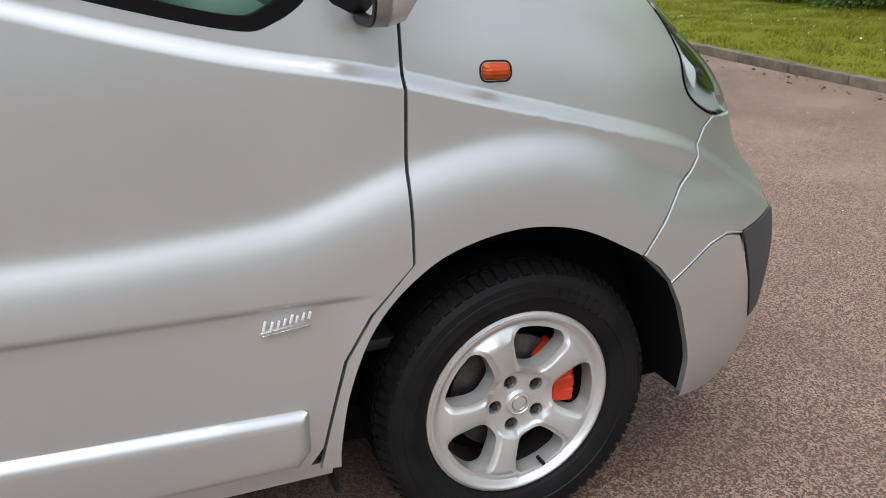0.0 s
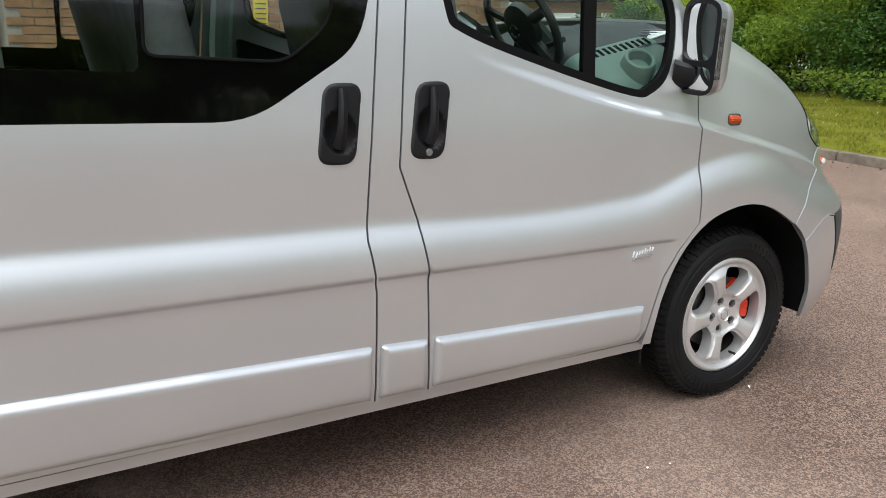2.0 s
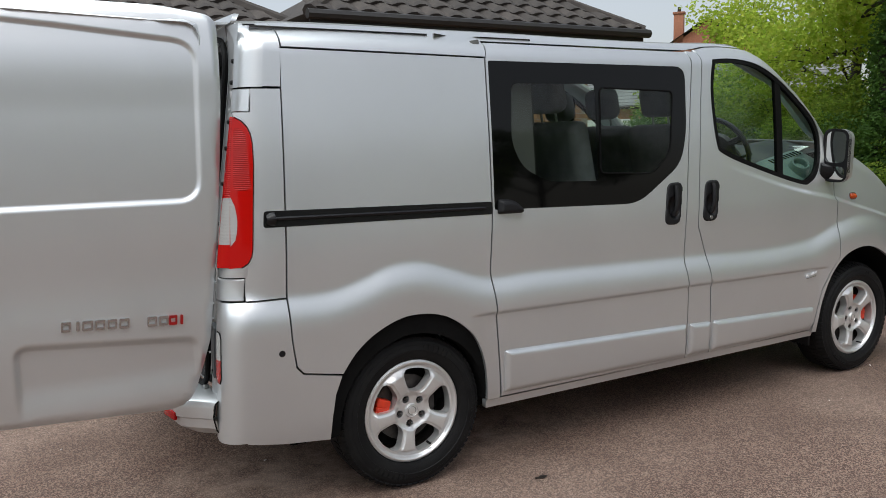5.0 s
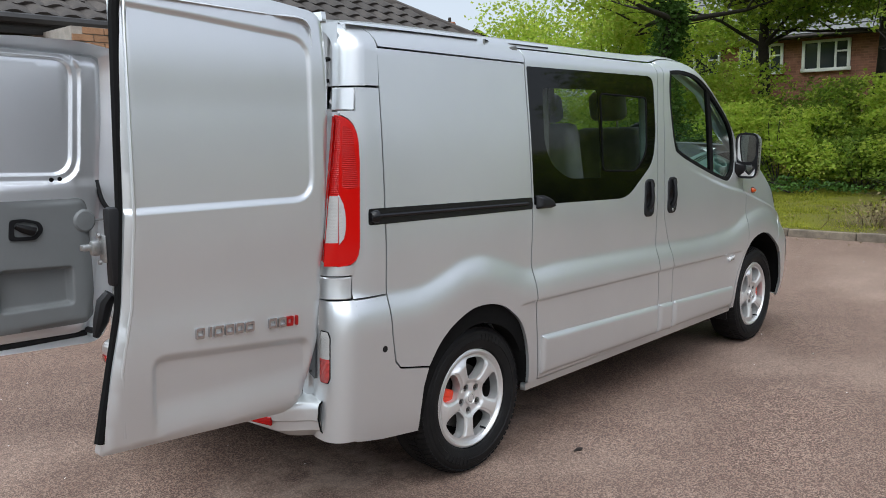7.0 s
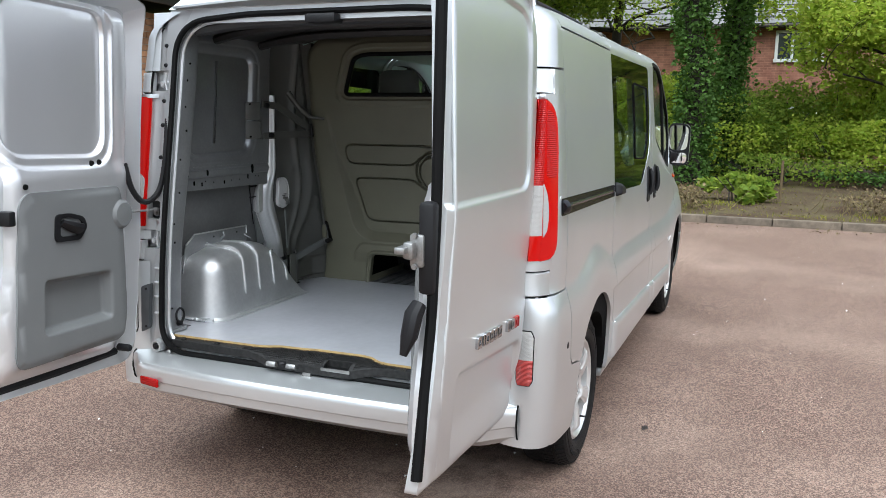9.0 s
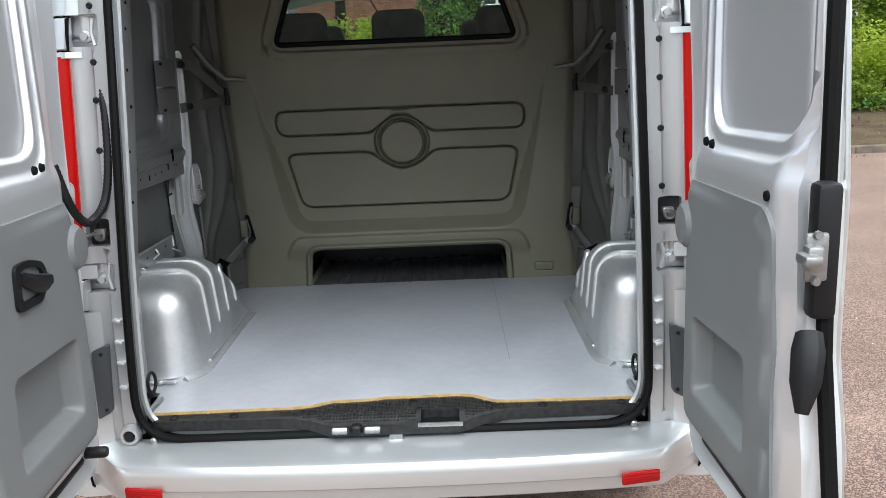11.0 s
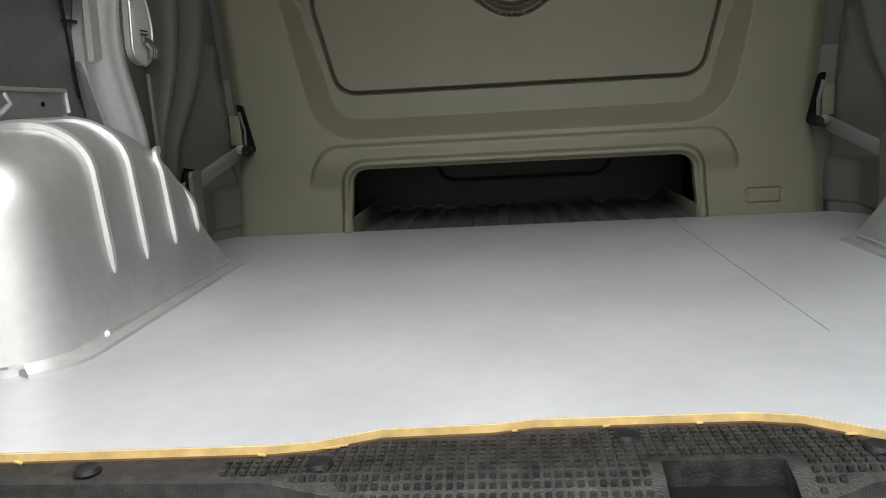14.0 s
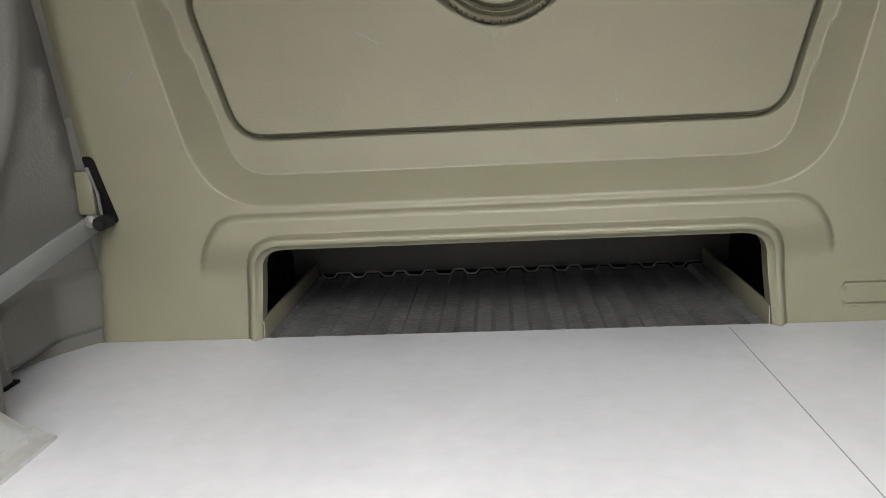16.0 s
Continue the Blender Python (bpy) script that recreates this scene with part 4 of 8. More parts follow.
part("roof", sheet(top_outline(-0.69, 2.16, 20), [], top_height, on_top, 0.06, 0.01), PAINT, van)
part("windscreen", sheet(top_outline(2.17, 2.98), [], top_height, on_top, 0.06, 0.0), SCREENG, van)
part("bonnet", sheet(top_outline(2.99, 3.62), [], top_height, on_top, 0.06, 0.01), PAINT, van)
for s in (-1, 1):
    part("roof_side", side_panel([(-0.505, 1.848), (0.402, 1.836), (0.412, 1.908), (1.66, 1.912), (1.73, 1.922), (1.85, 1.942), (2.0, 1.95), (2.16, 1.945), (2.165, 1.957), (2.0, 1.967), (1.7, 1.959), (0.4, 1.961), (-0.5, 1.956)], (), s), PAINT, van)
    part("gutter_line", side_panel([(-0.51, 1.846), (-0.512, 1.838), (0.398, 1.826), (0.398, 1.834)], (), s, 0.05, -0.012, 0), UNDER, van)


def nose_x(P):
    w = 0.87 * np.ones(len(P))
    return 2.62 + (curve_at(P[:, 1], NOSE) - 2.62) * (1 - np.clip(np.abs(P[:, 0]) / w, 0, 0.9) ** 4.6) ** (1 / 4.6)


def facing_front(P, h):
    return np.stack([h, P[:, 0] + CY, P[:, 1]], 1)


part("front_bumper", sheet([(-0.76, 0.27), (0.76, 0.27), (0.74, 0.7), (0.62, 0.93), (-0.62, 0.93), (-0.74, 0.7)], [], nose_x, facing_front, 0.05, 0.02), PAINT, van)
part("grille", sheet(rounded([(-0.45, 0.62), (0.45, 0.62), (0.5, 0.84), (-0.5, 0.84)], 0.05), [], lambda P: nose_x(P) + 0.006, facing_front, 0.05, 0.02), BLACK, van)
part("underbody", box((1.55, CY, 0.285), (4.1, 1.5, 0.10), 0.02), UNDER, van)
part("underbody_frame", box((1.4, CY, 0.36), (2.3, 1.72, 0.1), 0.02), UNDER, van)

# ---------- wheels ----------
def spoke_hole(mid):
    """One opening between two spokes: blunt towards the hub, broad and rounded at the rim."""
    pts = [(0.086, 0.17), (0.094, 0.30), (0.112, 0.365), (0.140, 0.395), (0.166, 0.405)]
    ring = [(r * math.cos(mid + h), r * math.sin(mid + h)) for r, h in pts]
    ring += [(0.186 * math.cos(mid + h), 0.186 * math.sin(mid + h)) for h in (0.31, 0.10, -0.10, -0.31)]
    ring += [(r * math.cos(mid - h), r * math.sin(mid - h)) for r, h in reversed(pts)]
    return rounded(ring, 0.014, 3)


HOLES = [spoke_hole(radians(3 + 72 * k)) for k in range(5)]


def rim_face(P):
    """Flat-topped spokes with chamfered edges, a sunk hub and a raised lip."""
    r = np.hypot(P[:, 0], P[:, 1])
    dish = np.interp(r, [0, 0.040, 0.078, 0.12, 0.165, 0.188, 0.196, 0.203, 0.2065, 0.214], [0.0, 0.0, 0.002, 0.010, 0.014, 0.008, 0.006, 0.017, 0.0225, 0.019])
    near = np.min([np.abs(reach(P, h)) for h in HOLES], axis=0)
    flat_top = np.clip(near / 0.013, 0, 1) * ease((r - 0.070) / 0.016) * ease((0.192 - r) / 0.022)
    return dish + 0.012 * flat_top


def make_wheel(at, side, spin):
    cx, cz = at
    y0 = -0.858 if side < 0 else 2 * CY + 0.858
    k0 = 1.04 if cx > 1 else 1.012

    def out(P, h):
        c, s = math.cos(spin), math.sin(spin)
        P = P * k0
        return np.stack([cx + P[:, 0] * c - P[:, 1] * s, y0 + side * h, cz + P[:, 0] * s + P[:, 1] * c], 1)

    circle = [(0.214 * math.cos(k * math.pi / 36), 0.214 * math.sin(k * math.pi / 36)) for k in range(72)]
    nuts = [(0.056 * math.cos(radians(39 + 72 * k)), 0.056 * math.sin(radians(39 + 72 * k))) for k in range(5)]
    nut_holes = [[(x + 0.0165 * math.cos(k * math.pi / 6), z + 0.0165 * math.sin(k * math.pi / 6)) for k in range(12)] for x, z in nuts]
    rim_rows = [(r * math.cos(k * math.pi / 48), r * math.sin(k * math.pi / 48)) for r in (0.189, 0.193, 0.196, 0.1995, 0.203, 0.2065, 0.210) for k in range(96)]
    rim_rows += [tuple(p) for h in HOLES for o in (0.005, 0.010, 0.0135) for p in near_lines(h, offs=(o,))]
    wheel = part("wheel", sheet(circle, HOLES + nut_holes, rim_face, out, 0.0085, 0.045, rim_rows), ALLOY, van, "five-spoke silver alloy wheel")
    t = side
    part("rim_barrel", lathe([(0.214 * k0, y0 + t * 0.016), (0.221 * k0, y0 + t * 0.013), (0.222 * k0, y0 + t * 0.002), (0.205 * k0, y0 - t * 0.012)], "Y", 64, (cx, 0, cz)), ALLOY, wheel)
    part("rim_inside", lathe([(0.2055 * k0, y0 - t * 0.012), (0.207, y0 - t * 0.06), (0.20, y0 - t * 0.18)], "Y", 48, (cx, 0, cz)), DISC, wheel)
    prof = [(0.218, -0.165), (0.24, -0.18), (0.305, -0.183), (0.332, -0.165), (0.339, -0.14), (0.339, -0.03), (0.333, -0.004), (0.323, 0.016), (0.306, 0.028), (0.292, 0.0305), (0.290, 0.033), (0.270, 0.036), (0.268, 0.0335), (0.245 * k0, 0.032), (0.228 * k0, 0.023), (0.222 * k0, 0.008), (0.205 * k0, -0.012)]
    bm = add_lathe(bmesh.new(), [(r, y0 + t * a) for r, a in prof], "Y", 96, (cx, 0, cz))
    tyre = part("tyre", settle(bm, 25), TYRE, wheel, "black rubber van tyre with a blocky shoulder")
    bm = bmesh.new()
    for k in range(72):
        a = 2 * math.pi * k / 72 + spin
        rot = Matrix.Rotation(-a, 4, "Y")
        for r, ya, sx, sy, sz in ((0.3335, 0.002, 0.010, 0.04, 0.019), (0.338, -0.055, 0.008, 0.05, 0.019)):
            off = 0.5 if ya < 0 else 0
            rr = Matrix.Rotation(-(a + off * 2 * math.pi / 72), 4, "Y")
            c = rr @ Vector((r, 0, 0))
            if ya > 0:
                rr = rr @ Matrix.Rotation(t * 0.45, 4, "Z")
                c *= 0.985
            add_box(bm, (cx + c.x, y0 + t * (ya), cz + c.z), (sx, sy, sz), 0, 1, rr)
    tagged(part("tread", settle(bm, 20), TYRE, tyre), kind="stuff")
    # raised sidewall lettering, as plain bars
    for centre, count in ((58, 6), (236, 7)):
        bm = bmesh.new()
        for k in range(count):
            a = radians(centre - 5.2 * (k - count / 2)) + spin
            rr = Matrix.Rotation(-a, 4, "Y")
            c = rr @ Vector((0.280, 0, 0))
            add_box(bm, (cx + c.x, y0 + t * 0.0335, cz + c.z), (0.03 if k else 0.024, 0.006, 0.016), 0, 1, rr)
        part("sidewall_lettering", settle(bm), TYRE, tyre, "raised unreadable moulded letters")
    for x, z in nuts:
        p = out(np.array([(x, z)]), np.array([-0.012]))[0]
        part("wheel_bolt", lathe([(0.0, t * 0.012), (0.007, t * 0.012), (0.0085, t * 0.008), (0.0085, -t * 0.02)], "Y", 6, tuple(p)), DISC, wheel)
    part("hub_cap", lathe([(0.0, y0 + t * 0.009), (0.02, y0 + t * 0.0088), (0.026, y0 + t * 0.007), (0.0275, y0 + t * 0.009), (0.030, y0 + t * 0.006), (0.031, y0 - t * 0.004)], "Y", 32, (cx, 0, cz)), ALLOY, wheel, "grey centre cap")
    part("cap_emblem", lathe([(0.016, y0 + t * 0.0085), (0.018, y0 + t * 0.0108), (0.020, y0 + t * 0.0085)], "Y", 24, (cx, 0, cz)), STEEL, wheel)
    v = out(np.array([(0.17 * math.cos(radians(-70)), 0.17 * math.sin(radians(-70)))]), np.array([0.0]))[0]
    part("tyre_valve", tube([tuple(v), (v[0], v[1] + t * 0.03, v[2])], 0.005, 8), BLACK, wheel)
    part("brake_disc", lathe([(0.06, y0 - t * 0.055), (0.145, y0 - t * 0.055), (0.145, y0 - t * 0.08), (0.06, y0 - t * 0.08)], "Y", 48, (cx, 0, cz)), DISC, wheel)
    part("brake_shield", lathe([(0.0, y0 - t * 0.10), (0.185, y0 - t * 0.10)], "Y", 32, (cx, 0, cz)), UNDER, wheel)
    bm = bmesh.new()
    base = -8 if cx > 1 else 160
    for k in range(5 if cx > 1 else 3):
        a = radians(base + 13 * k)
        rot = Matrix.Rotation(-a, 4, "Y")
        c = rot @ Vector((0.128, 0, 0))
        add_box(bm, (cx + c.x, y0 - t * 0.042, cz + c.z), (0.062, 0.06, 0.036), 0.006, 1, rot)
    part("brake_caliper", settle(bm), CALIPER, wheel, "red painted brake caliper")
    return wheel


for cx, spin in ((3.098, 0.0), (0.0, radians(5))):
    for side in (-1, 1):
        make_wheel((cx, 0.339), side, spin)

# ---------- rear doors, opened square ----------
DOOR = rounded([(-0.728, 1.955), (-0.736, 1.64), (-0.773, 1.19), (-0.825, 0.77), (-0.905, 0.512), (-1.648, 0.558), (-1.60, 0.81), (-1.554, 1.0), (-1.528, 1.29), (-1.505, 1.88), (-1.497, 1.975), (-1.2, 1.988), (-0.93, 1.985)], [0.05, 0, 0, 0, 0.09, 0.015, 0.05, 0.05, 0.02, 0.02, 0.02, 0, 0.05])
DOOR_UP = rounded([(-1.70, 1.287), (-0.828, 1.282), (-0.808, 1.86), (-1.262, 1.902), (-1.70, 1.935)], [0, 0.09, 0.09, 0, 0], 7)
DOOR_PLATE = rounded([(-1.49, 0.30), (-1.485, 0.845), (-0.865, 0.792), (-0.85, 0.30)], [0, 0.06, 0.05, 0], 6)
DOOR_BOW = [(0.45, 0.815), (0.6, 0.836), (0.8, 0.852), (0.9, 0.853), (0.97, 0.850), (1.2, 0.858), (1.6, 0.853), (1.85, 0.838), (1.95, 0.812), (2.02, 0.77)]


def door_skin(P):
    h = curve_at(P[:, 1], DOOR_BOW)
    h = h - 0.010 * ease(-reach(P, DOOR_UP) / 0.018)
    h = h - 0.020 * ease(-reach(P, DOOR_PLATE) / 0.03) * ease((P[:, 1] - 0.56) / 0.14)
    edge = np.clip(-reach(P, DOOR) / 0.03, 0, 1)
    return h - 0.018 * (1 - edge) ** 2


IN_EDGE = rounded([(-0.80, 1.92), (-0.81, 1.64), (-0.86, 1.19), (-0.92, 0.77), (-0.99, 0.575), (-1.60, 0.60), (-1.575, 0.81), (-1.528, 1.0), (-1.50, 1.29), (-1.475, 1.88), (-1.46, 1.94)], [0.06, 0, 0, 0, 0.06, 0.03, 0, 0, 0, 0, 0.03])
IN_WIN = rounded([(-1.455, 1.905), (-0.955, 1.895), (-1.01, 1.36), (-1.475, 1.375)], 0.09, 7)
IN_PAD = rounded([(-1.47, 1.25), (-0.955, 1.24), (-0.94, 0.625), (-1.54, 0.645)], 0.06, 6)
IN_CUP = rounded([(-1.40, 0.945), (-1.05, 0.925), (-1.055, 0.725), (-1.415, 0.735)], 0.03, 4)


def door_inside(P):
    h = np.full(len(P), 0.088)
    h = h + 0.014 * ease((1.34 - P[:, 1]) / 0.06) * ease((P[:, 1] - 0.62) / 0.05)
    d = reach(P, IN_WIN)
    h = h - 0.02 * ease((0.055 - d) / 0.02) - 0.022 * ease((0.012 - d) / 0.018)
    e = np.clip(-reach(P, IN_EDGE) / 0.05, 0, 1)
    return h - 0.03 * (1 - e) ** 2 - 0.036 * ease((P[:, 0] + 1.02) / 0.14)


def pad_skin(P):
    h = door_inside(P) + 0.006 + 0.01 * ease(-reach(P, IN_PAD) / 0.02)
    return h - 0.05 * ease(-reach(P, IN_CUP) / 0.03)


for s in (-1, 1):
    outer = right_side if s < 0 else left_side
    if s < 0:
        inner = lambda P, h: np.stack([P[:, 0], -0.845 + h, P[:, 1]], 1)
    else:
        inner = lambda P, h: np.stack([P[:, 0], 2 * CY + 0.845 - h, P[:, 1]], 1)
    rd = part("rear_door", sheet(DOOR, [], door_skin, outer, 0.022, 0.035, near_lines(DOOR_UP, DOOR_PLATE)), PAINT, van, "open silver rear door with a lined inside")
    part("inner_panel", sheet(IN_EDGE, [IN_CUP], door_inside, inner, 0.022, 0.02, near_lines(IN_WIN, offs=(-0.012, -0.006, 0.0, 0.006, 0.014, 0.03, 0.038, 0.046, 0.055))), BARE, rd)
    # the turned rim between the outer and inner panels
    n = 90
    def resample(poly, n=90):
        Q = np.array(dense(ccw(poly), 0.004))
        start = np.argmax(Q @ np.array([1.0, 1.0]))
        Q = np.roll(Q, -start, 0)
        return Q[np.linspace(0, len(Q) - 1, n).astype(int)]
    a, b = resample(DOOR), resample(IN_EDGE)
    o3 = outer(a, door_skin(a) - 0.033)
    i3 = inner(b, door_inside(b) - 0.018)
    part("door_rim", mesh("door_rim", np.vstack([o3, i3]), [(k, (k + 1) % n, n + (k + 1) % n, n + k) for k in range(n)], 50), BARE, rd)
    seal = [(-1.648, 0.60), (-1.60, 0.81), (-1.556, 1.0), (-1.531, 1.29), (-1.51, 1.88), (-1.50, 1.95)]
    sp = [(x + 0.004, (-0.812 if s < 0 else 2 * CY + 0.812), z) for x, z in seal]
    part("edge_seal", tube(sp, 0.015, 8, squash=1.1), RUBBER, rd, "black rubber edge seal")
    fold = [(x + 0.026, (-1 if s < 0 else 1) * (float(curve_at(np.array([z]), DOOR_BOW)[0]) - 0.004) + (2 * CY if s > 0 else 0), z) for x, z in [(-1.60, 0.60)] + seal[1:-1] + [(-1.50, 1.93)]]
    part("edge_fold", tube(fold, 0.006, 8), PAINT, rd)
    pad = part("door_lining", sheet(IN_PAD, [], pad_skin, inner, 0.02, 0.012, near_lines(IN_CUP, offs=(-0.03, -0.02, -0.01, 0.0, 0.006))), PAD, rd, "grey moulded plastic lining")
    disc_c = (-0.985, -0.845 + 0.12 if s < 0 else 2 * CY + 0.845 - 0.12, 1.13)
    part("strap_cover", lathe([(0.0, disc_c[1] - s * 0.012), (0.045, disc_c[1] - s * 0.009), (0.056, disc_c[1] + s * 0.002), (0.058, disc_c[1] + s * 0.02)], "Y", 32, (disc_c[0], 0, disc_c[2])), PAD, rd)
    bottom = [(-0.985, 0.565), (-1.3, 0.57), (-1.60, 0.585)]
    part("drip_seal", tube([(x, -0.80 if s < 0 else 2 * CY + 0.80, z) for x, z in bottom], 0.016, 8), BLACK, rd)
    if s > 0:
        part("rubber_stop", lathe([(0.0, 0.745 + CY), (0.012, 0.745 + CY), (0.015, 0.752 + CY), (0.015, 0.80 + CY)], "Y", 16, (-0.985, 0, 0.585)), BLACK, rd)
    for hx, hz in ((-1.44, 1.27), (-1.12, 1.335), (-1.08, 1.337), (-1.50, 0.70)):
        y = -0.845 + 0.104 if s < 0 else 2 * CY + 0.845 - 0.104
        part("panel_hole", lathe([(0.0, y - s * 0.003), (0.009, y - s * 0.003), (0.011, y + s * 0.004)], "Y", 12, (hx, 0, hz)), UNDER, rd)
    if s > 0:
        frame_o = rounded([(-1.335, 1.165), (-1.345, 1.068), (-1.225, 1.062), (-1.185, 1.105), (-1.20, 1.145), (-1.27, 1.165)], 0.02, 4)
        frame_i = rounded([(-1.315, 1.150), (-1.322, 1.085), (-1.235, 1.080), (-1.205, 1.11), (-1.215, 1.135), (-1.27, 1.150)], 0.015, 4)
        grip = part("inner_handle", sheet(frame_o, [frame_i], flat(0.126), inner, 0.02, 0.02), BLACK, rd, "black inner door pull")
        part("handle_cup", sheet(frame_i, [], flat(0.110), inner, 0.02, 0), DARKDASH, grip)
        part("handle_lever", tube([(-1.312, 2 * CY + 0.845 - 0.126, 1.135), (-1.285, 2 * CY + 0.845 - 0.135, 1.12), (-1.235, 2 * CY + 0.845 - 0.134, 1.104)], 0.012, 8, squash=1.5, radii=[0.010, 0.014, 0.018]), BLACK, grip)
        part("striker_catch", box((-1.515, 2 * CY + 0.845 - 0.09, 1.17), (0.03, 0.05, 0.05), 0.006), BLACK, rd)
    else:
        latch = part("door_latch", box((-1.572, -0.778, 1.185), (0.012, 0.040, 0.085), 0.006), STEEL, rd, "worn metal door latch")
        part("latch_tongue", box((-1.605, -0.752, 1.19), (0.045, 0.030, 0.018), 0.005), STEEL, latch)
        part("latch_claw", box((-1.59, -0.765, 1.188), (0.03, 0.03, 0.045), 0.008), STEEL, latch)
        for z in (1.145, 1.225):
            part("latch_bolt", lathe([(0.0, -1.588), (0.007, -1.588), (0.008, -1.58)], "X", 8, (0, -0.775, z)), STEEL, latch)
        part("latch_back", box((-1.548, -0.800, 1.19), (0.045, 0.045, 0.24), 0.012), BLACK, rd)
        part("latch_pull", tube([(-1.560, -0.780, 1.045), (-1.578, -0.772, 1.02), (-1.590, -0.765, 0.965), (-1.605, -0.755, 0.915)], 0.02, 10, radii=[0.024, 0.030, 0.028, 0.012], squash=0.8), BLACK, rd)

# the left door stands a little less than square
hinge = Vector((-0.78, 2 * CY + 0.85, 0))
left_door = bpy.data.objects["rear_door.001"]
left_door.matrix_basis = Matrix.Translation(hinge) @ Matrix.Rotation(radians(4.5), 4, "Z") @ Matrix.Translation(-hinge)

# model lettering on the outer skin of the right door, as plain bright bars
rdoor = bpy.data.objects["rear_door"]
plate = lambda P, h: np.stack([P[:, 0], -h, P[:, 1]], 1)
letters = [(-1.315, 0.030), (-1.278, 0.010), (-1.247, 0.034), (-1.207, 0.032), (-1.168, 0.030), (-1.128, 0.034), (-1.035, 0.032), (-0.995, 0.032), (-0.962, 0.028), (-0.932, 0.009)]
for k, (x, w) in enumerate(letters):
    z = 0.886 - 0.062 * (x + 1.315)
    y = curve_at(np.array([z]), DOOR_BOW)[0]
    red = k >= 8
    shape = rounded([(x - w / 2, z - 0.017), (x + w / 2, z - 0.018), (x + w / 2 + 0.003, z + 0.017), (x - w / 2 + 0.003, z + 0.018)], 0.004, 2)
    hole = [rounded([(x - w / 2 + 0.007, z - 0.008), (x + w / 2 - 0.005, z - 0.008), (x + w / 2 - 0.004, z + 0.008), (x - w / 2 + 0.008, z + 0.008)], 0.002, 2)] if w > 0.02 else []
    part("badge_letter", sheet(shape, hole, flat(y + 0.009), plate, 0.02, 0.010), LETTER_RED if red else LETTER, rdoor, "red raised letter shape" if red else "chrome raised letter shape")

# ---------- rear frame: seal, pillars, bumper, step ----------
opening = rounded([(-0.715, 0.535), (0.715, 0.535), (0.70, 1.89), (0.35, 1.915), (-0.35, 1.915), (-0.70, 1.89)], [0.13, 0.13, 0.15, 0.05, 0.05, 0.15], 8)
op = np.array(dense(opening, 0.03))
part("opening_seal", tube([(float(rear_x(z)) - 0.012, y + CY, z) for y, z in op], 0.0118, 8, True), RUBBER, van, "black rubber seal round the load opening")
part("seal_flange", tube([(float(rear_x(z)) + 0.012, y * 0.978 + CY, 0.018 + z * 0.986) for y, z in op], 0.009, 6, True), PAINT, van)


def rear_plane(P, h):
    return np.stack([rear_x(P[:, 1]) - h, P[:, 0] + CY, P[:, 1]], 1)


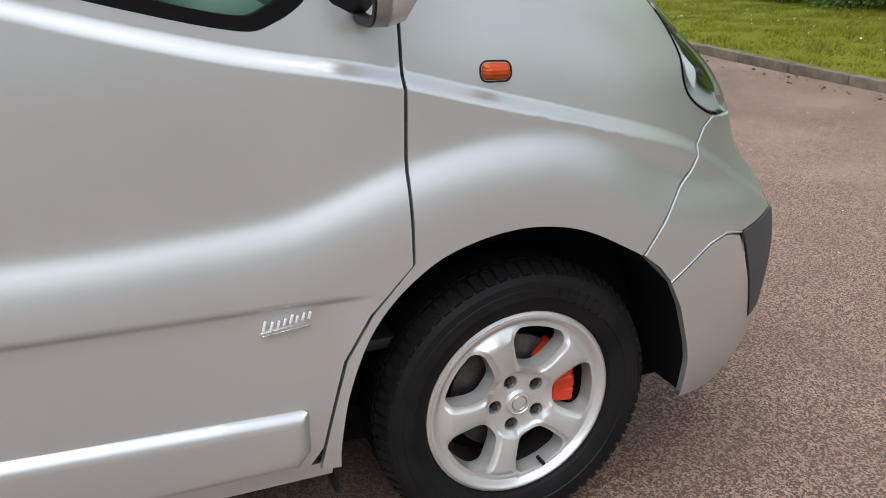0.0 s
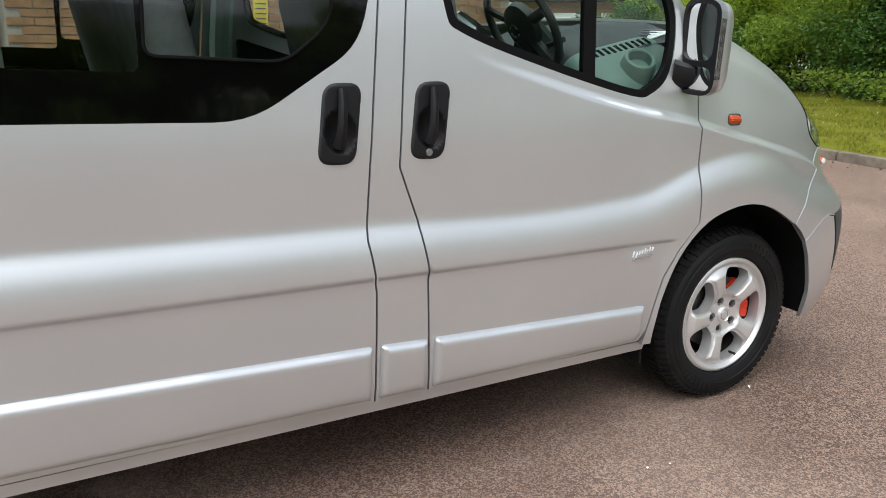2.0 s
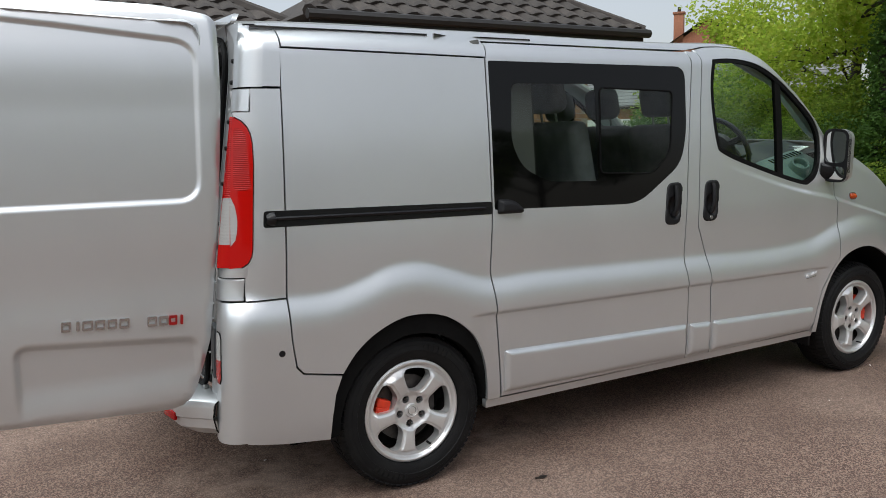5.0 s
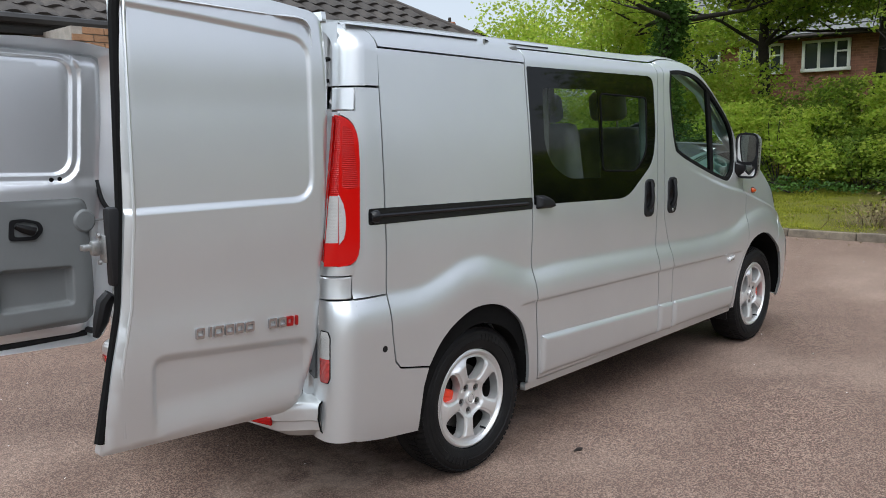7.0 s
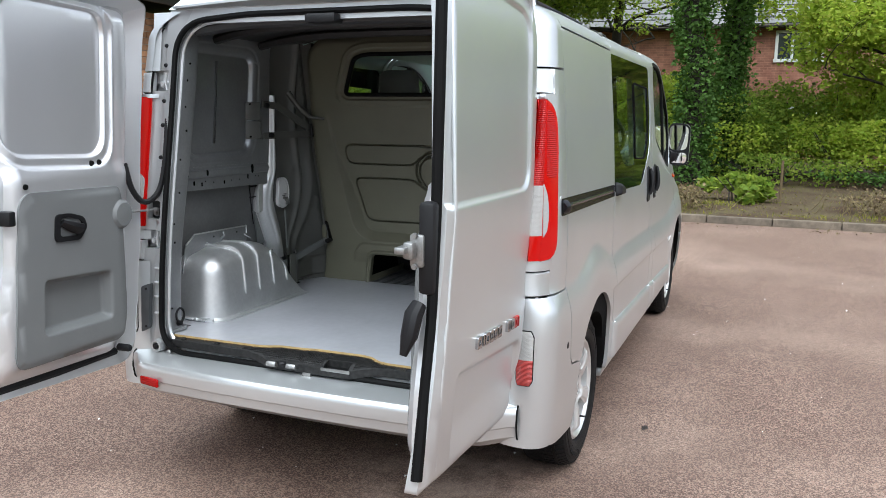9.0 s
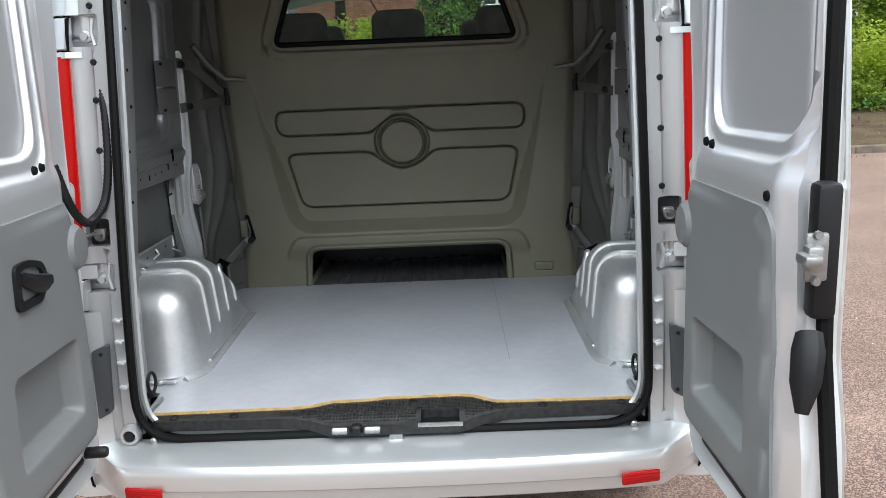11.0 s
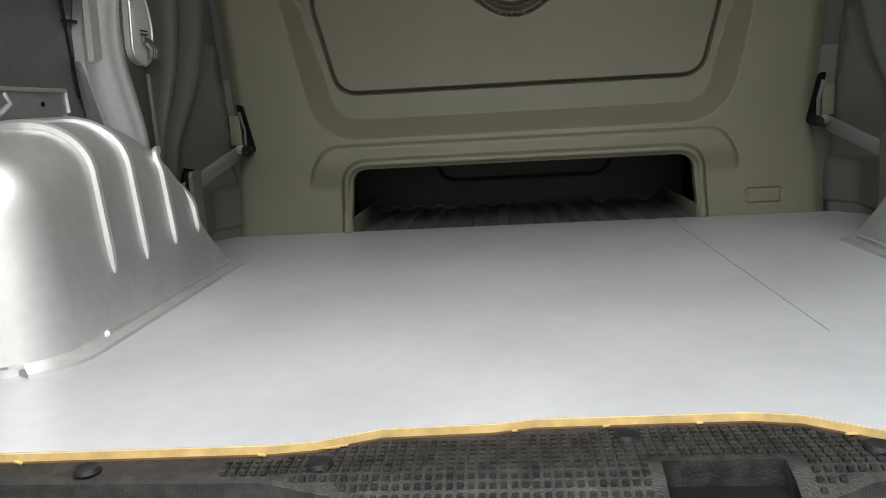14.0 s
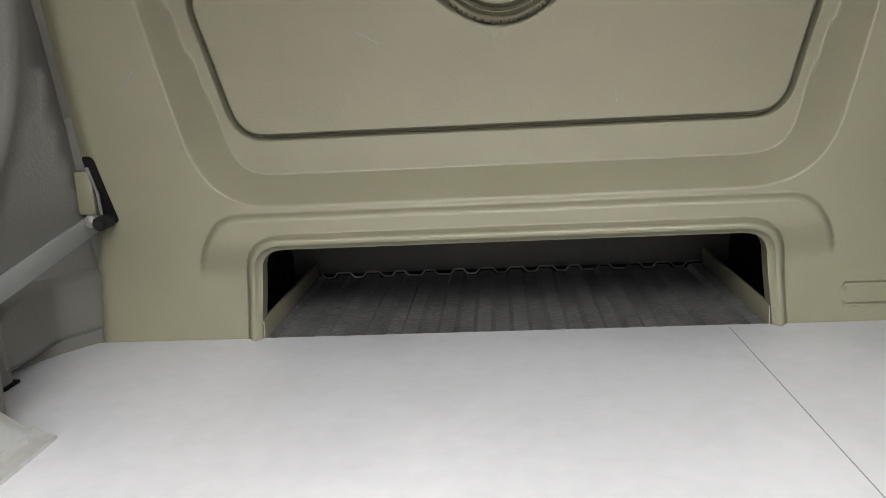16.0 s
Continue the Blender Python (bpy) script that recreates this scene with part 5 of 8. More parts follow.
for s in (-1, 1):
    face = [(s * 0.722, 0.49), (s * 0.712, 1.78), (s * 0.66, 1.875), (s * 0.60, 1.91), (s * 0.58, 1.955), (s * 0.74, 1.945), (s * 0.80, 1.84), (s * 0.845, 1.66), (s * 0.86, 0.95), (s * 0.87, 0.49)]
    hole = lambda z0, z1, y0=0.742, y1=0.815: rounded([(s * y0, z0), (s * y1, z0), (s * y1, z1), (s * y0, z1)], 0.01, 3)
    pockets = [hole(1.615, 1.700, 0.738, 0.832), hole(0.958, 1.036, 0.738, 0.834), hole(1.082, 1.158, 0.744, 0.810)]

    def pillar_skin(P):
        a = np.abs(P[:, 0])
        return -0.014 * ease((a - 0.757) / 0.006) + 0.012 * ease((a - 0.775) / 0.045)

    fold_rows = [(s * a, z) for z in np.arange(0.57, 1.94, 0.03) for a in (0.755, 0.758, 0.7605, 0.763, 0.766, 0.78, 0.80)]
    part("rear_pillar", sheet(face, pockets, pillar_skin, rear_plane, 0.02, 0.03, fold_rows), PILLAR_SHADE, van)
    # pockets beside the seal: two hinges and the check strap
    for pk, hz in zip(pockets, (1.652, 1.0, 1.118)):
        x = float(rear_x(hz))
        part("pocket_back", sheet(pk, [], lambda P: -0.045 + 0.016 * ease((np.abs(P[:, 0]) - 0.785) / 0.012) * ease((P[:, 1] - hz + 0.02) / 0.01), rear_plane, 0.012, 0), DARKDASH if 1.1 < hz < 1.2 else BARE, van)
        part("pocket_bolt", lathe([(0.0, x + 0.012), (0.009, x + 0.012), (0.010, x + 0.02), (0.016, x + 0.022), (0.016, x + 0.05)], "X", 12, (0, s * 0.783 + CY, hz - 0.01)), STEEL if 1.1 < hz < 1.2 else BARE, van)
        if not 1.1 < hz < 1.2:
            part("hinge_leaf", tube([(x + 0.006, s * 0.752 + CY, hz + 0.035), (x + 0.008, s * 0.76 + CY, hz), (x + 0.006, s * 0.752 + CY, hz - 0.035)], 0.006, 6), BARE, van)
    for hz in (1.80, 1.72, 1.573, 1.473, 1.34, 1.187):
        x = float(rear_x(hz))
        part("clip_socket", lathe([(0.0, x - 0.006), (0.007, x - 0.006), (0.009, x - 0.002), (0.010, x + 0.02)], "X", 10, (0, s * 0.756 + CY, hz)), BLACK, van)
    for hz in (0.88, 0.82, 0.76, 0.69):
        x = float(rear_x(hz))
        part("seal_clip", box((x - 0.006, s * 0.742 + CY, hz), (0.016, 0.022, 0.008), 0.003, rot=Matrix.Rotation(s * radians(15), 4, "X")), BARE, van)
    # reversing and fog lamp low in the corner, with its dark mount
    lens_rows = []
    for z in np.linspace(0.600, 0.792, 20):
        prof = corner_profile(z)
        D = np.array([p[1] for p in prof][::-1])
        X = np.array([p[0] for p in prof][::-1])
        tall = min(1.0, (z - 0.596) / 0.02, (0.796 - z) / 0.02)
        lens_rows.append([(float(np.interp(d, D, X)) - 0.001 - 0.008 * math.sqrt(max(0.0, 1 - ((d - 0.849) / 0.03) ** 2)) * math.sqrt(max(0.0, tall)), d, float(z)) for d in np.linspace(0.849 - 0.029 * (0.72 + 0.28 * tall), 0.849 + 0.029 * (0.55 + 0.45 * tall), 9)])
    yy = lambda d: CY * (1 + s) + s * d

    def lens_part(name, r0, r1, m, owner, label=""):
        rows = lens_rows[r0:r1]
        V = [(x, yy(d), z) for row in rows for x, d, z in row]
        F = [(i * 9 + k, i * 9 + k + 1, (i + 1) * 9 + k + 1, (i + 1) * 9 + k) for i in range(len(rows) - 1) for k in range(8)]
        return part(name, mesh(name, V, F, 50), m, owner, label)

    rl = lens_part("reversing_lamp", 9 if s < 0 else 0, 20, CLEARLENS, van, "clear and red reversing lamp in the bumper corner" if s < 0 else "clear reversing lamp in the bumper corner")
    if s < 0:
        lens_part("fog_lens", 0, 10, PINKLENS, rl, "ribbed red fog lens")
    rim_pts = lens_rows[0] + [row[-1] for row in lens_rows[1:-1]] + lens_rows[-1][::-1] + [row[0] for row in lens_rows[-2:0:-1]]
    part("lens_gasket", tube([(x + 0.003, yy(d), z) for x, d, z in rim_pts], 0.003, 6, True), UNDER, rl)
    part("lamp_mount", sheet(rounded([(s * 0.772, 0.815), (s * 0.818, 0.798), (s * 0.818, 0.602), (s * 0.780, 0.622)], 0.008, 3), [], flat(0.016), rear_plane, 0.02, 0.02), GREYTRIM, rl, "dark plastic lamp mount")
    for hz in (0.79, 0.63):
        part("mount_screw", lathe([(0.0, float(rear_x(hz)) - 0.019), (0.005, float(rear_x(hz)) - 0.019), (0.006, float(rear_x(hz)) - 0.012)], "X", 10, (0, s * 0.792 + CY, hz)), BLACK, rl)
    if s > 0:
        buf = part("door_buffer", lathe([(0.013, -0.812), (0.017, -0.824), (0.025, -0.824), (0.029, -0.80)], "X", 24, (0, 0.735 + CY, 0.553)), PAINT, van, "pressed ring with a black rubber buffer")
        part("buffer_rubber", lathe([(0.0, -0.830), (0.012, -0.828), (0.015, -0.81)], "X", 20, (0, 0.735 + CY, 0.553)), BLACK, buf)
    part("panel_screw", lathe([(0.0, -0.822), (0.006, -0.822), (0.010, -0.818), (0.010, -0.80)], "X", 14, (0, s * 0.672 + CY, 0.534)), STEEL, van)
    edge = part("lamp_edge", sheet(rounded([(s * 0.820, 1.59), (s * 0.858, 1.59), (s * 0.866, 1.05), (s * 0.818, 1.05)], 0.008, 3), [], lambda P: 0.004 + 0.024 * ease((np.abs(P[:, 0]) - 0.825) / 0.04), rear_plane, 0.015, 0.03), RED, van, "red rear face of the tail light")
    part("edge_lens", sheet(rounded([(s * 0.828, 1.25), (s * 0.862, 1.29), (s * 0.864, 1.13), (s * 0.830, 1.165)], 0.012, 4), [], lambda P: 0.007 + 0.024 * ease((np.abs(P[:, 0]) - 0.825) / 0.04), rear_plane, 0.015, 0.006), CLEARLENS, edge)
    # door check strap
    x = float(rear_x(1.13))
    part("check_link", box((x + 0.005, s * 0.772 + CY, 1.122), (0.02, 0.03, 0.016), 0.004), STEEL, van)
    part("check_strap", tube([(x + 0.01, s * 0.775 + CY, 1.12), (x - 0.08, s * 0.80 + CY, 1.122), (x - 0.2, s * 0.792 + CY, 1.126)], 0.006, 6, squash=0.5), STEEL, van)
way = [(-0.682, 0.766, 1.50), (-0.70, 0.758, 1.42), (-0.722, 0.758, 1.30), (-0.742, 0.770, 1.21), (-0.775, 0.79, 1.165), (-0.82, 0.80, 1.165), (-0.855, 0.815, 1.22), (-0.868, 0.835, 1.32)]
ts = np.linspace(0, len(way) - 1, 121)
way = [tuple(float(curve_at(np.array([t]), [(k, p[c]) for k, p in enumerate(way)])[0]) for c in range(3)) for t in ts]
part("door_cable", tube([(x, y, z) for x, y, z in way], 0.012, 8, radii=[0.0125 if k % 2 else 0.0112 for k in range(121)]), BLACK, van, "black ribbed cable sleeve")

# the body corners roll round to the rear face
for s in (-1, 1):
    for lo, hi in ((0.372, 0.905), (1.697, 1.935)):
        zs = np.linspace(lo, hi, 26)
        V = [(x, -d if s < 0 else 2 * CY + d, z) for z in zs for x, d in corner_profile(float(z))]
        n = len(corner_profile(0.6))
        F = [(i * n + k, i * n + k + 1, (i + 1) * n + k + 1, (i + 1) * n + k) for i in range(len(zs) - 1) for k in range(n - 1)]
        part("body_corner", mesh("body_corner", V, F, 50), PAINT, van)
    # door hinges lie flush in the corner, each in a narrow dark gap
    for lo, hi, front in ((1.606, 1.691, -0.041), (0.910, 0.993, -0.009)):
        for name, z0, z1, grow, m in (("hinge_gap", lo - 0.004, hi + 0.005, -0.007, UNDER), ("door_hinge", lo, hi, 0.0015, PAINT)):
            zs = [z0, z0 + 0.004, (z0 + z1) / 2, z1 - 0.004, z1]
            V = []
            for i, z in enumerate(zs):
                prof = corner_profile(float(z))
                g = grow - (0.004 if i in (0, 4) else 0.0)
                start = prof[0][0] + front + (0.005 if grow < 0 else 0.0)
                arc = [(x, d) for x, d in prof[:10] if x < start - 0.006]
                edge_d = float(np.interp(start, [x for x, d in prof[8::-1]], [d for x, d in prof[8::-1]]))
                ring = [(start, edge_d - 0.03), (start, edge_d - 0.003 + g), (start - 0.004, edge_d + g)]
                ring += [(x - g, d + g) for x, d in arc] + [arc[-1]] * (8 - len(arc))
                ring += [(prof[9][0] - g, 0.80), (prof[9][0] + 0.03, 0.795)]
                V += [(x, -d if s < 0 else 2 * CY + d, z) for x, d in ring]
            c = len(ring)
            F = [(i * c + k, i * c + (k + 1) % c, (i + 1) * c + (k + 1) % c, (i + 1) * c + k) for i in range(4) for k in range(c)]
            part(name, mesh(name, V, F + [tuple(range(c)), tuple(range(4 * c, 5 * c))], 35), m, van)
    for lo, hi in ((1.586, 1.602), (0.998, 1.034)):
        zs = np.linspace(lo, hi, 5)
        V = [(x, -d if s < 0 else 2 * CY + d, z) for z in zs for x, d in corner_profile(float(z))]
        F = [(i * n + k, i * n + k + 1, (i + 1) * n + k + 1, (i + 1) * n + k) for i in range(4) for k in range(n - 1)]
        part("body_corner", mesh("body_corner", V, F, 50), PAINT, van)

# the lamp wraps round the body corner
for s in (-1, 1):
    for lo, hi, m in ((1.036, 1.122, RED), (1.122, 1.294, CLEARLENS), (1.294, 1.585, RIBRED)):
        zs = np.linspace(lo, hi, 14)
        xe = np.interp(zs, [1.032, 1.297, 1.58], [-0.752, -0.735, -0.708]) + 0.004
        w = side_width(np.stack([xe, zs], 1)) + 0.0065
        V = []
        for z, x, v in zip(zs, xe, w):
            rx = float(rear_x(z))
            for d, xx in ((v, x), (v - 0.004, x - 0.010), (0.5 * v + 0.424, 0.5 * (x + rx) - 0.022), (0.846, rx - 0.0275), (0.83, rx + 0.004)):
                V.append((xx, -d if s < 0 else 2 * CY + d, z))
        F = [(i * 5 + k, i * 5 + k + 1, (i + 1) * 5 + k + 1, (i + 1) * 5 + k) for i in range(len(zs) - 1) for k in range(4)]
        part("lamp_corner", mesh("lamp_corner", V, F, 60), m, van)

# header over the opening
part("rear_header", sheet([(-0.74, 1.945), (0.74, 1.945), (0.70, 1.985), (0.3, 2.0), (-0.3, 2.0), (-0.70, 1.985)][::1], [], lambda P: 0.02 - 0.6 * np.clip(P[:, 1] - 1.94, 0, 1), rear_plane, 0.03, 0.02), PAINT, van)
part("header_lip", sheet([(-0.66, 1.885), (0.66, 1.885), (0.62, 1.955), (-0.62, 1.955)], [], flat(0.004), rear_plane, 0.03, 0.02), PAINT, van)
part("header_catch", box((-0.66, CY, 1.885), (0.07, 0.13, 0.035), 0.008), BLACK, van, "black latch striker housing")

# bumper: flat step top and rounded face
def bumper_section(y):
    bow = 0.045 * max(0.0, 1 - (abs(y) / 0.86) ** 2.4)
    x0 = -0.925 - bow + 0.098 * float(ease(np.array([(abs(y) - 0.71) / 0.145]))[0])
    return [(max(-0.79, x0 + 0.06), 0.528), (x0 + 0.022, 0.521), (x0 + 0.008, 0.516), (x0, 0.506), (x0 - 0.003, 0.490), (x0 - 0.001, 0.452), (x0 + 0.008, 0.445), (x0 + 0.012, 0.41), (x0 + 0.07, 0.375), (max(-0.75, x0 + 0.1), 0.365)]


ys = np.linspace(-0.852, 0.852, 67)
V, F = [], []
for y in ys:
    V += [(x, y + CY, z) for x, z in bumper_section(float(y))]
k = 10
for i in range(len(ys) - 1):
    F += [(i * k + j, i * k + j + 1, (i + 1) * k + j + 1, (i + 1) * k + j) for j in range(k - 1)]
part("rear_bumper", mesh("rear_bumper", V, F, 30), PAINT, van, "silver rear bumper with a flat step")
for s in (-1, 1):
    part("bumper_split", tube([(-0.795, s * 0.853 + CY, 0.534), (-0.822, s * 0.854 + CY, 0.512), (-0.832, s * 0.855 + CY, 0.46), (-0.822, s * 0.855 + CY, 0.41), (-0.79, s * 0.855 + CY, 0.372)], 0.0035, 6), UNDER, van)
    part("reflector", box((-0.952, s * 0.66 + CY, 0.447), (0.012, 0.105, 0.033), 0.004, rot=Matrix.Rotation(s * radians(-11), 4, "Z")), DEEPRED, van, "small red reflector")
part("tow_striker", box((-0.825, CY - 0.01, 0.524), (0.035, 0.04, 0.03), 0.006), STEEL, van)

# ---------- load space ----------
FZ = 0.597
BULK_X = [(0.4, 0.555), (0.6, 0.57), (0.74, 0.583), (0.95, 0.522), (1.17, 0.472), (1.32, 0.43), (1.6, 0.372), (1.95, 0.30)]
BY = 0.03  # middle of the bulkhead


def bulk_place(P, h):
    return np.stack([curve_at(P[:, 1], BULK_X) - h, P[:, 0] + BY, P[:, 1]], 1)


B_OPEN = rounded([(0.438, 0.50), (0.427, 0.756), (-0.427, 0.756), (-0.438, 0.50)], [0, 0.045, 0.045, 0], 6)
B_OPEN_CUT = [(y, max(z, FZ - 0.02)) for y, z in B_OPEN]
B_HOOD = rounded([(0.536, 0.40), (0.536, 0.75), (0.49, 0.818), (-0.49, 0.818), (-0.536, 0.75), (-0.536, 0.40)], [0, 0.05, 0.06, 0.06, 0.05, 0], 5)
B_LOW = rounded([(0.490, 1.188), (-0.490, 1.188), (-0.447, 0.946), (0.447, 0.946)], 0.05, 6)
B_UP = rounded([(0.51, 1.37), (-0.51, 1.37), (-0.51, 1.267), (0.51, 1.267)], 0.05, 6)
B_TRAP = rounded([(0.60, 1.56), (-0.60, 1.56), (-0.584, 1.42), (-0.545, 1.11), (-0.502, 0.832), (0.502, 0.832), (0.545, 1.11), (0.584, 1.42)], [0, 0, 0, 0, 0.11, 0.11, 0, 0], 8)
B_WIN = rounded([(0.47, 1.63), (0.40, 1.81), (0.33, 1.83), (-0.33, 1.83), (-0.40, 1.81), (-0.47, 1.63)], [0.03, 0.04, 0.04, 0.04, 0.04, 0.03], 5)
B_EDGE = rounded([(0.748, 0.56), (0.748, 0.75), (0.712, 0.85), (0.712, 1.45), (0.69, 1.85), (0.60, 1.92), (-0.60, 1.92), (-0.69, 1.85), (-0.712, 1.45), (-0.712, 0.85), (-0.748, 0.75), (-0.748, 0.56)], [0, 0.05, 0.06, 0.1, 0.05, 0.05, 0.05, 0.05, 0.1, 0.06, 0.05, 0], 4)
B_LABEL = rounded([(-0.555, 0.66), (-0.637, 0.66), (-0.637, 0.625), (-0.555, 0.625)], 0.004, 2)


RING = (0.0, 1.222)


def smooth_max(a, b, k):
    h = np.clip(k - np.abs(a - b), 0, k) / k
    return np.maximum(a, b) + h * h * k * 0.25


def ring_r(P):
    return np.hypot(P[:, 0] - RING[0], P[:, 1] - RING[1])


# the pressed lines: each field is zero along its line
LINES = [
    (B_LOW, lambda P: smooth_max(reach(P, B_LOW), 0.114 - ring_r(P), 0.06), 0.0022),
    (B_UP, lambda P: smooth_max(reach(P, B_UP), 0.114 - ring_r(P), 0.045), 0.0022),
    ([(0.107 * math.cos(a), 1.222 + 0.107 * math.sin(a)) for a in np.arange(0, 6.28, 0.07)], lambda P: ring_r(P) - 0.107, 0.0062),
    ([(0.091 * math.cos(a), 1.222 + 0.091 * math.sin(a)) for a in np.arange(0, 6.28, 0.07)], lambda P: ring_r(P) - 0.091, 0.0022),
]


def bulk_skin(P):
    deep = 0.010 + 0.047 * ease((1.46 - P[:, 1]) / 0.52)
    h = -np.clip(-reach(P, B_TRAP) * 1.15, 0, deep) * ease((1.55 - P[:, 1]) / 0.12)
    for _, field, half in LINES:
        h = h - 0.020 * np.clip((half + 0.0022 - np.abs(field(P))) / 0.0022, 0, 1)
    h = h + 0.018 * np.clip(-reach(P, B_HOOD) / 0.007 + 0.3, 0, 1) * ease((P[:, 1] - 0.70) / 0.08)
    d = reach(P, B_OPEN)
    h = h + 0.016 * ease((0.028 - d) / 0.006) - 0.014 * ease((0.012 - d) / 0.012)
    w = reach(P, B_WIN)
    h = h + 0.014 * np.clip((0.062 - w) / 0.01, 0, 1) - 0.012 * np.clip((0.030 - w) / 0.006, 0, 1)
    h = h - 0.004 * np.clip((0.0035 - np.abs(reach(P, B_LABEL))) / 0.0015, 0, 1)
    e = np.clip(-reach(P, B_EDGE) / 0.04, 0, 1)
    return h - 0.03 * (1 - e) ** 2


ring_rows = []
for line, field, half in LINES:
    P0 = np.array(dense(line, 0.0045))
    for off in (-half - 0.006, -half - 0.0023, -half, 0.0, half, half + 0.0023, half + 0.006):
        P = P0.copy()
        for _ in range(8):
            e = 0.0004
            g = np.stack([field(P + (e, 0)) - field(P - (e, 0)), field(P + (0, e)) - field(P - (0, e))], 1) / (2 * e)
            P = P - 0.8 * ((field(P) - off) / (np.sum(g * g, 1) + 0.05))[:, None] * g
        ring_rows += [tuple(p) for p in P[np.abs(field(P) - off) < 0.0006]]
for poly, offs in ((B_OPEN_CUT, (0.003, 0.009, 0.012, 0.024, 0.027, 0.03, 0.034)), (B_HOOD, (-0.018, -0.0154, -0.012, 0.0, 0.0066, 0.009)), (B_LABEL, (-0.005, -0.0035, -0.002, 0.0, 0.002, 0.0035, 0.005)), (B_TRAP, (-0.052, -0.047, -0.042, -0.034, -0.026, -0.018, -0.009, -0.003, 0.0, 0.003)), (B_WIN, (0.003, 0.022, 0.024, 0.03, 0.033, 0.05, 0.052, 0.062, 0.065))):
    D = dense(ccw(poly), 0.012)
    for p, q in zip(D, D[1:]):
        e = np.subtract(q, p)
        nrm = np.array([e[1], -e[0]]) / (np.linalg.norm(e) + 1e-9)
        ring_rows += [tuple(np.array(p) + nrm * o) for o in offs]
bulkhead = part("bulkhead", sheet(B_EDGE, [B_OPEN_CUT, B_WIN], bulk_skin, bulk_place, 0.02, 0.03, ring_rows), ABS, van, "olive-grey moulded plastic bulkhead with a low through opening")
part("bulkhead_window", sheet(B_WIN, [], flat(-0.006), bulk_place, 0.06, 0), CABG, bulkhead)
part("window_seal", tube([tuple(p) for p in bulk_place(np.array(dense(B_WIN, 0.03)), np.full(len(dense(B_WIN, 0.03)), 0.002))], 0.011, 8, True), RUBBER, bulkhead)
for y, z, l, a in ((0.245, 1.10, 0.05, 30), (-0.12, 1.30, 0.03, 60), (0.02, 1.0, 0.035, 85), (0.62, 1.05, 0.04, -50), (-0.40, 1.12, 0.03, 20), (-0.15, 0.99, 0.025, 80)):
    pts = bulk_place(np.array([(y - BY + t * l * math.cos(radians(a)), z + t * l * math.sin(radians(a))) for t in (-0.5, 0, 0.5)]), bulk_skin(np.array([(y - BY, z)] * 3)) + 0.0)
    part("scuff", tube([tuple(p) for p in pts], 0.0011, 4), PAD, bulkhead, "pale scratch")

# through opening: ribbed tray, hood walls and the back plate
V, F = [], []
prof = []
y = -0.44
while y < 0.4401:
    u = ((y + 0.44) % 0.066) / 0.066
    prof.append((y, 0.009 if 0.12 < u < 0.62 else 0.0))
    y += 0.0082
for x in (0.578, 0.68, 0.80, 0.92, 1.03):
    V += [(x, y + BY, FZ - 0.012 + z) for y, z in prof]
n = len(prof)
F = [(i * n + k, i * n + k + 1, (i + 1) * n + k + 1, (i + 1) * n + k) for i in range(4) for k in range(n - 1)]
part("ribbed_tray", mesh("ribbed_tray", V, F, 20), TRAYM, bulkhead, "dusty black ribbed rubber tray")
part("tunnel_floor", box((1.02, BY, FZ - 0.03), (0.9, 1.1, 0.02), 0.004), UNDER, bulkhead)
# back plate near black: the darkness inside the tunnel is put into its colour
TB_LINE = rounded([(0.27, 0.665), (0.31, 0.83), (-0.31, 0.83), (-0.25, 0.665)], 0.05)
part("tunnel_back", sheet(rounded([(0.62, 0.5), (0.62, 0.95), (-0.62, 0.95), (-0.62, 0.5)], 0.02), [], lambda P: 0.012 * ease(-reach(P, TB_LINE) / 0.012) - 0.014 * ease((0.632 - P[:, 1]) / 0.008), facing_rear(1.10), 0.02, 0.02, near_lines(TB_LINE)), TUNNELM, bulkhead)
wavy = []
for k in range(90):
    yy = -0.43 + 0.86 * k / 89
    u = ((yy + 0.44) % 0.066) / 0.066
    wavy.append((1.028, yy + BY, FZ - 0.008 + (0.011 if 0.12 < u < 0.62 else 0.0)))
part("tray_lip", tube(wavy, 0.002, 5), TRIMG, bulkhead)
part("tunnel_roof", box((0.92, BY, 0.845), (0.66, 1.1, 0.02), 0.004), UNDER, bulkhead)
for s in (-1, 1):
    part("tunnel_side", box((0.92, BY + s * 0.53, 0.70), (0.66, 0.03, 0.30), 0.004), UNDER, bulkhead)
    part("tray_edge", box((0.80, BY + s * 0.437, FZ + 0.006), (0.45, 0.008, 0.05), 0.002), ABS, bulkhead)

# plywood load floor, painted grey, its bare front edge showing at the sill
EDGE = [(-0.764, 0.722), (-0.755, 0.30), (-0.748, 0.26), (-0.722, 0.20), (-0.716, 0.09), (-0.706, 0.05), (-0.702, -0.16), (-0.712, -0.205), (-0.752, -0.262), (-0.76, -0.30), (-0.766, -0.68)]
SHEET = EDGE + [(-0.62, -0.70), (-0.6, -0.85), (-0.41, -0.85), (-0.41, -0.675), (0.19, -0.685), (0.30, -0.75), (0.36, -0.80), (0.36, -0.85), (0.572, -0.85), (0.572, 0.90), (0.36, 0.90), (0.36, 0.845), (0.30, 0.79), (0.19, 0.728), (-0.41, 0.715), (-0.41, 0.90), (-0.6, 0.90), (-0.62, 0.735)]


def on_floor(P, h):
    return np.stack([P[:, 0], P[:, 1], h], 1)


SEAM_Y = -0.334


def floor_skin(P):
    return FZ + 0.0 * P[:, 0]


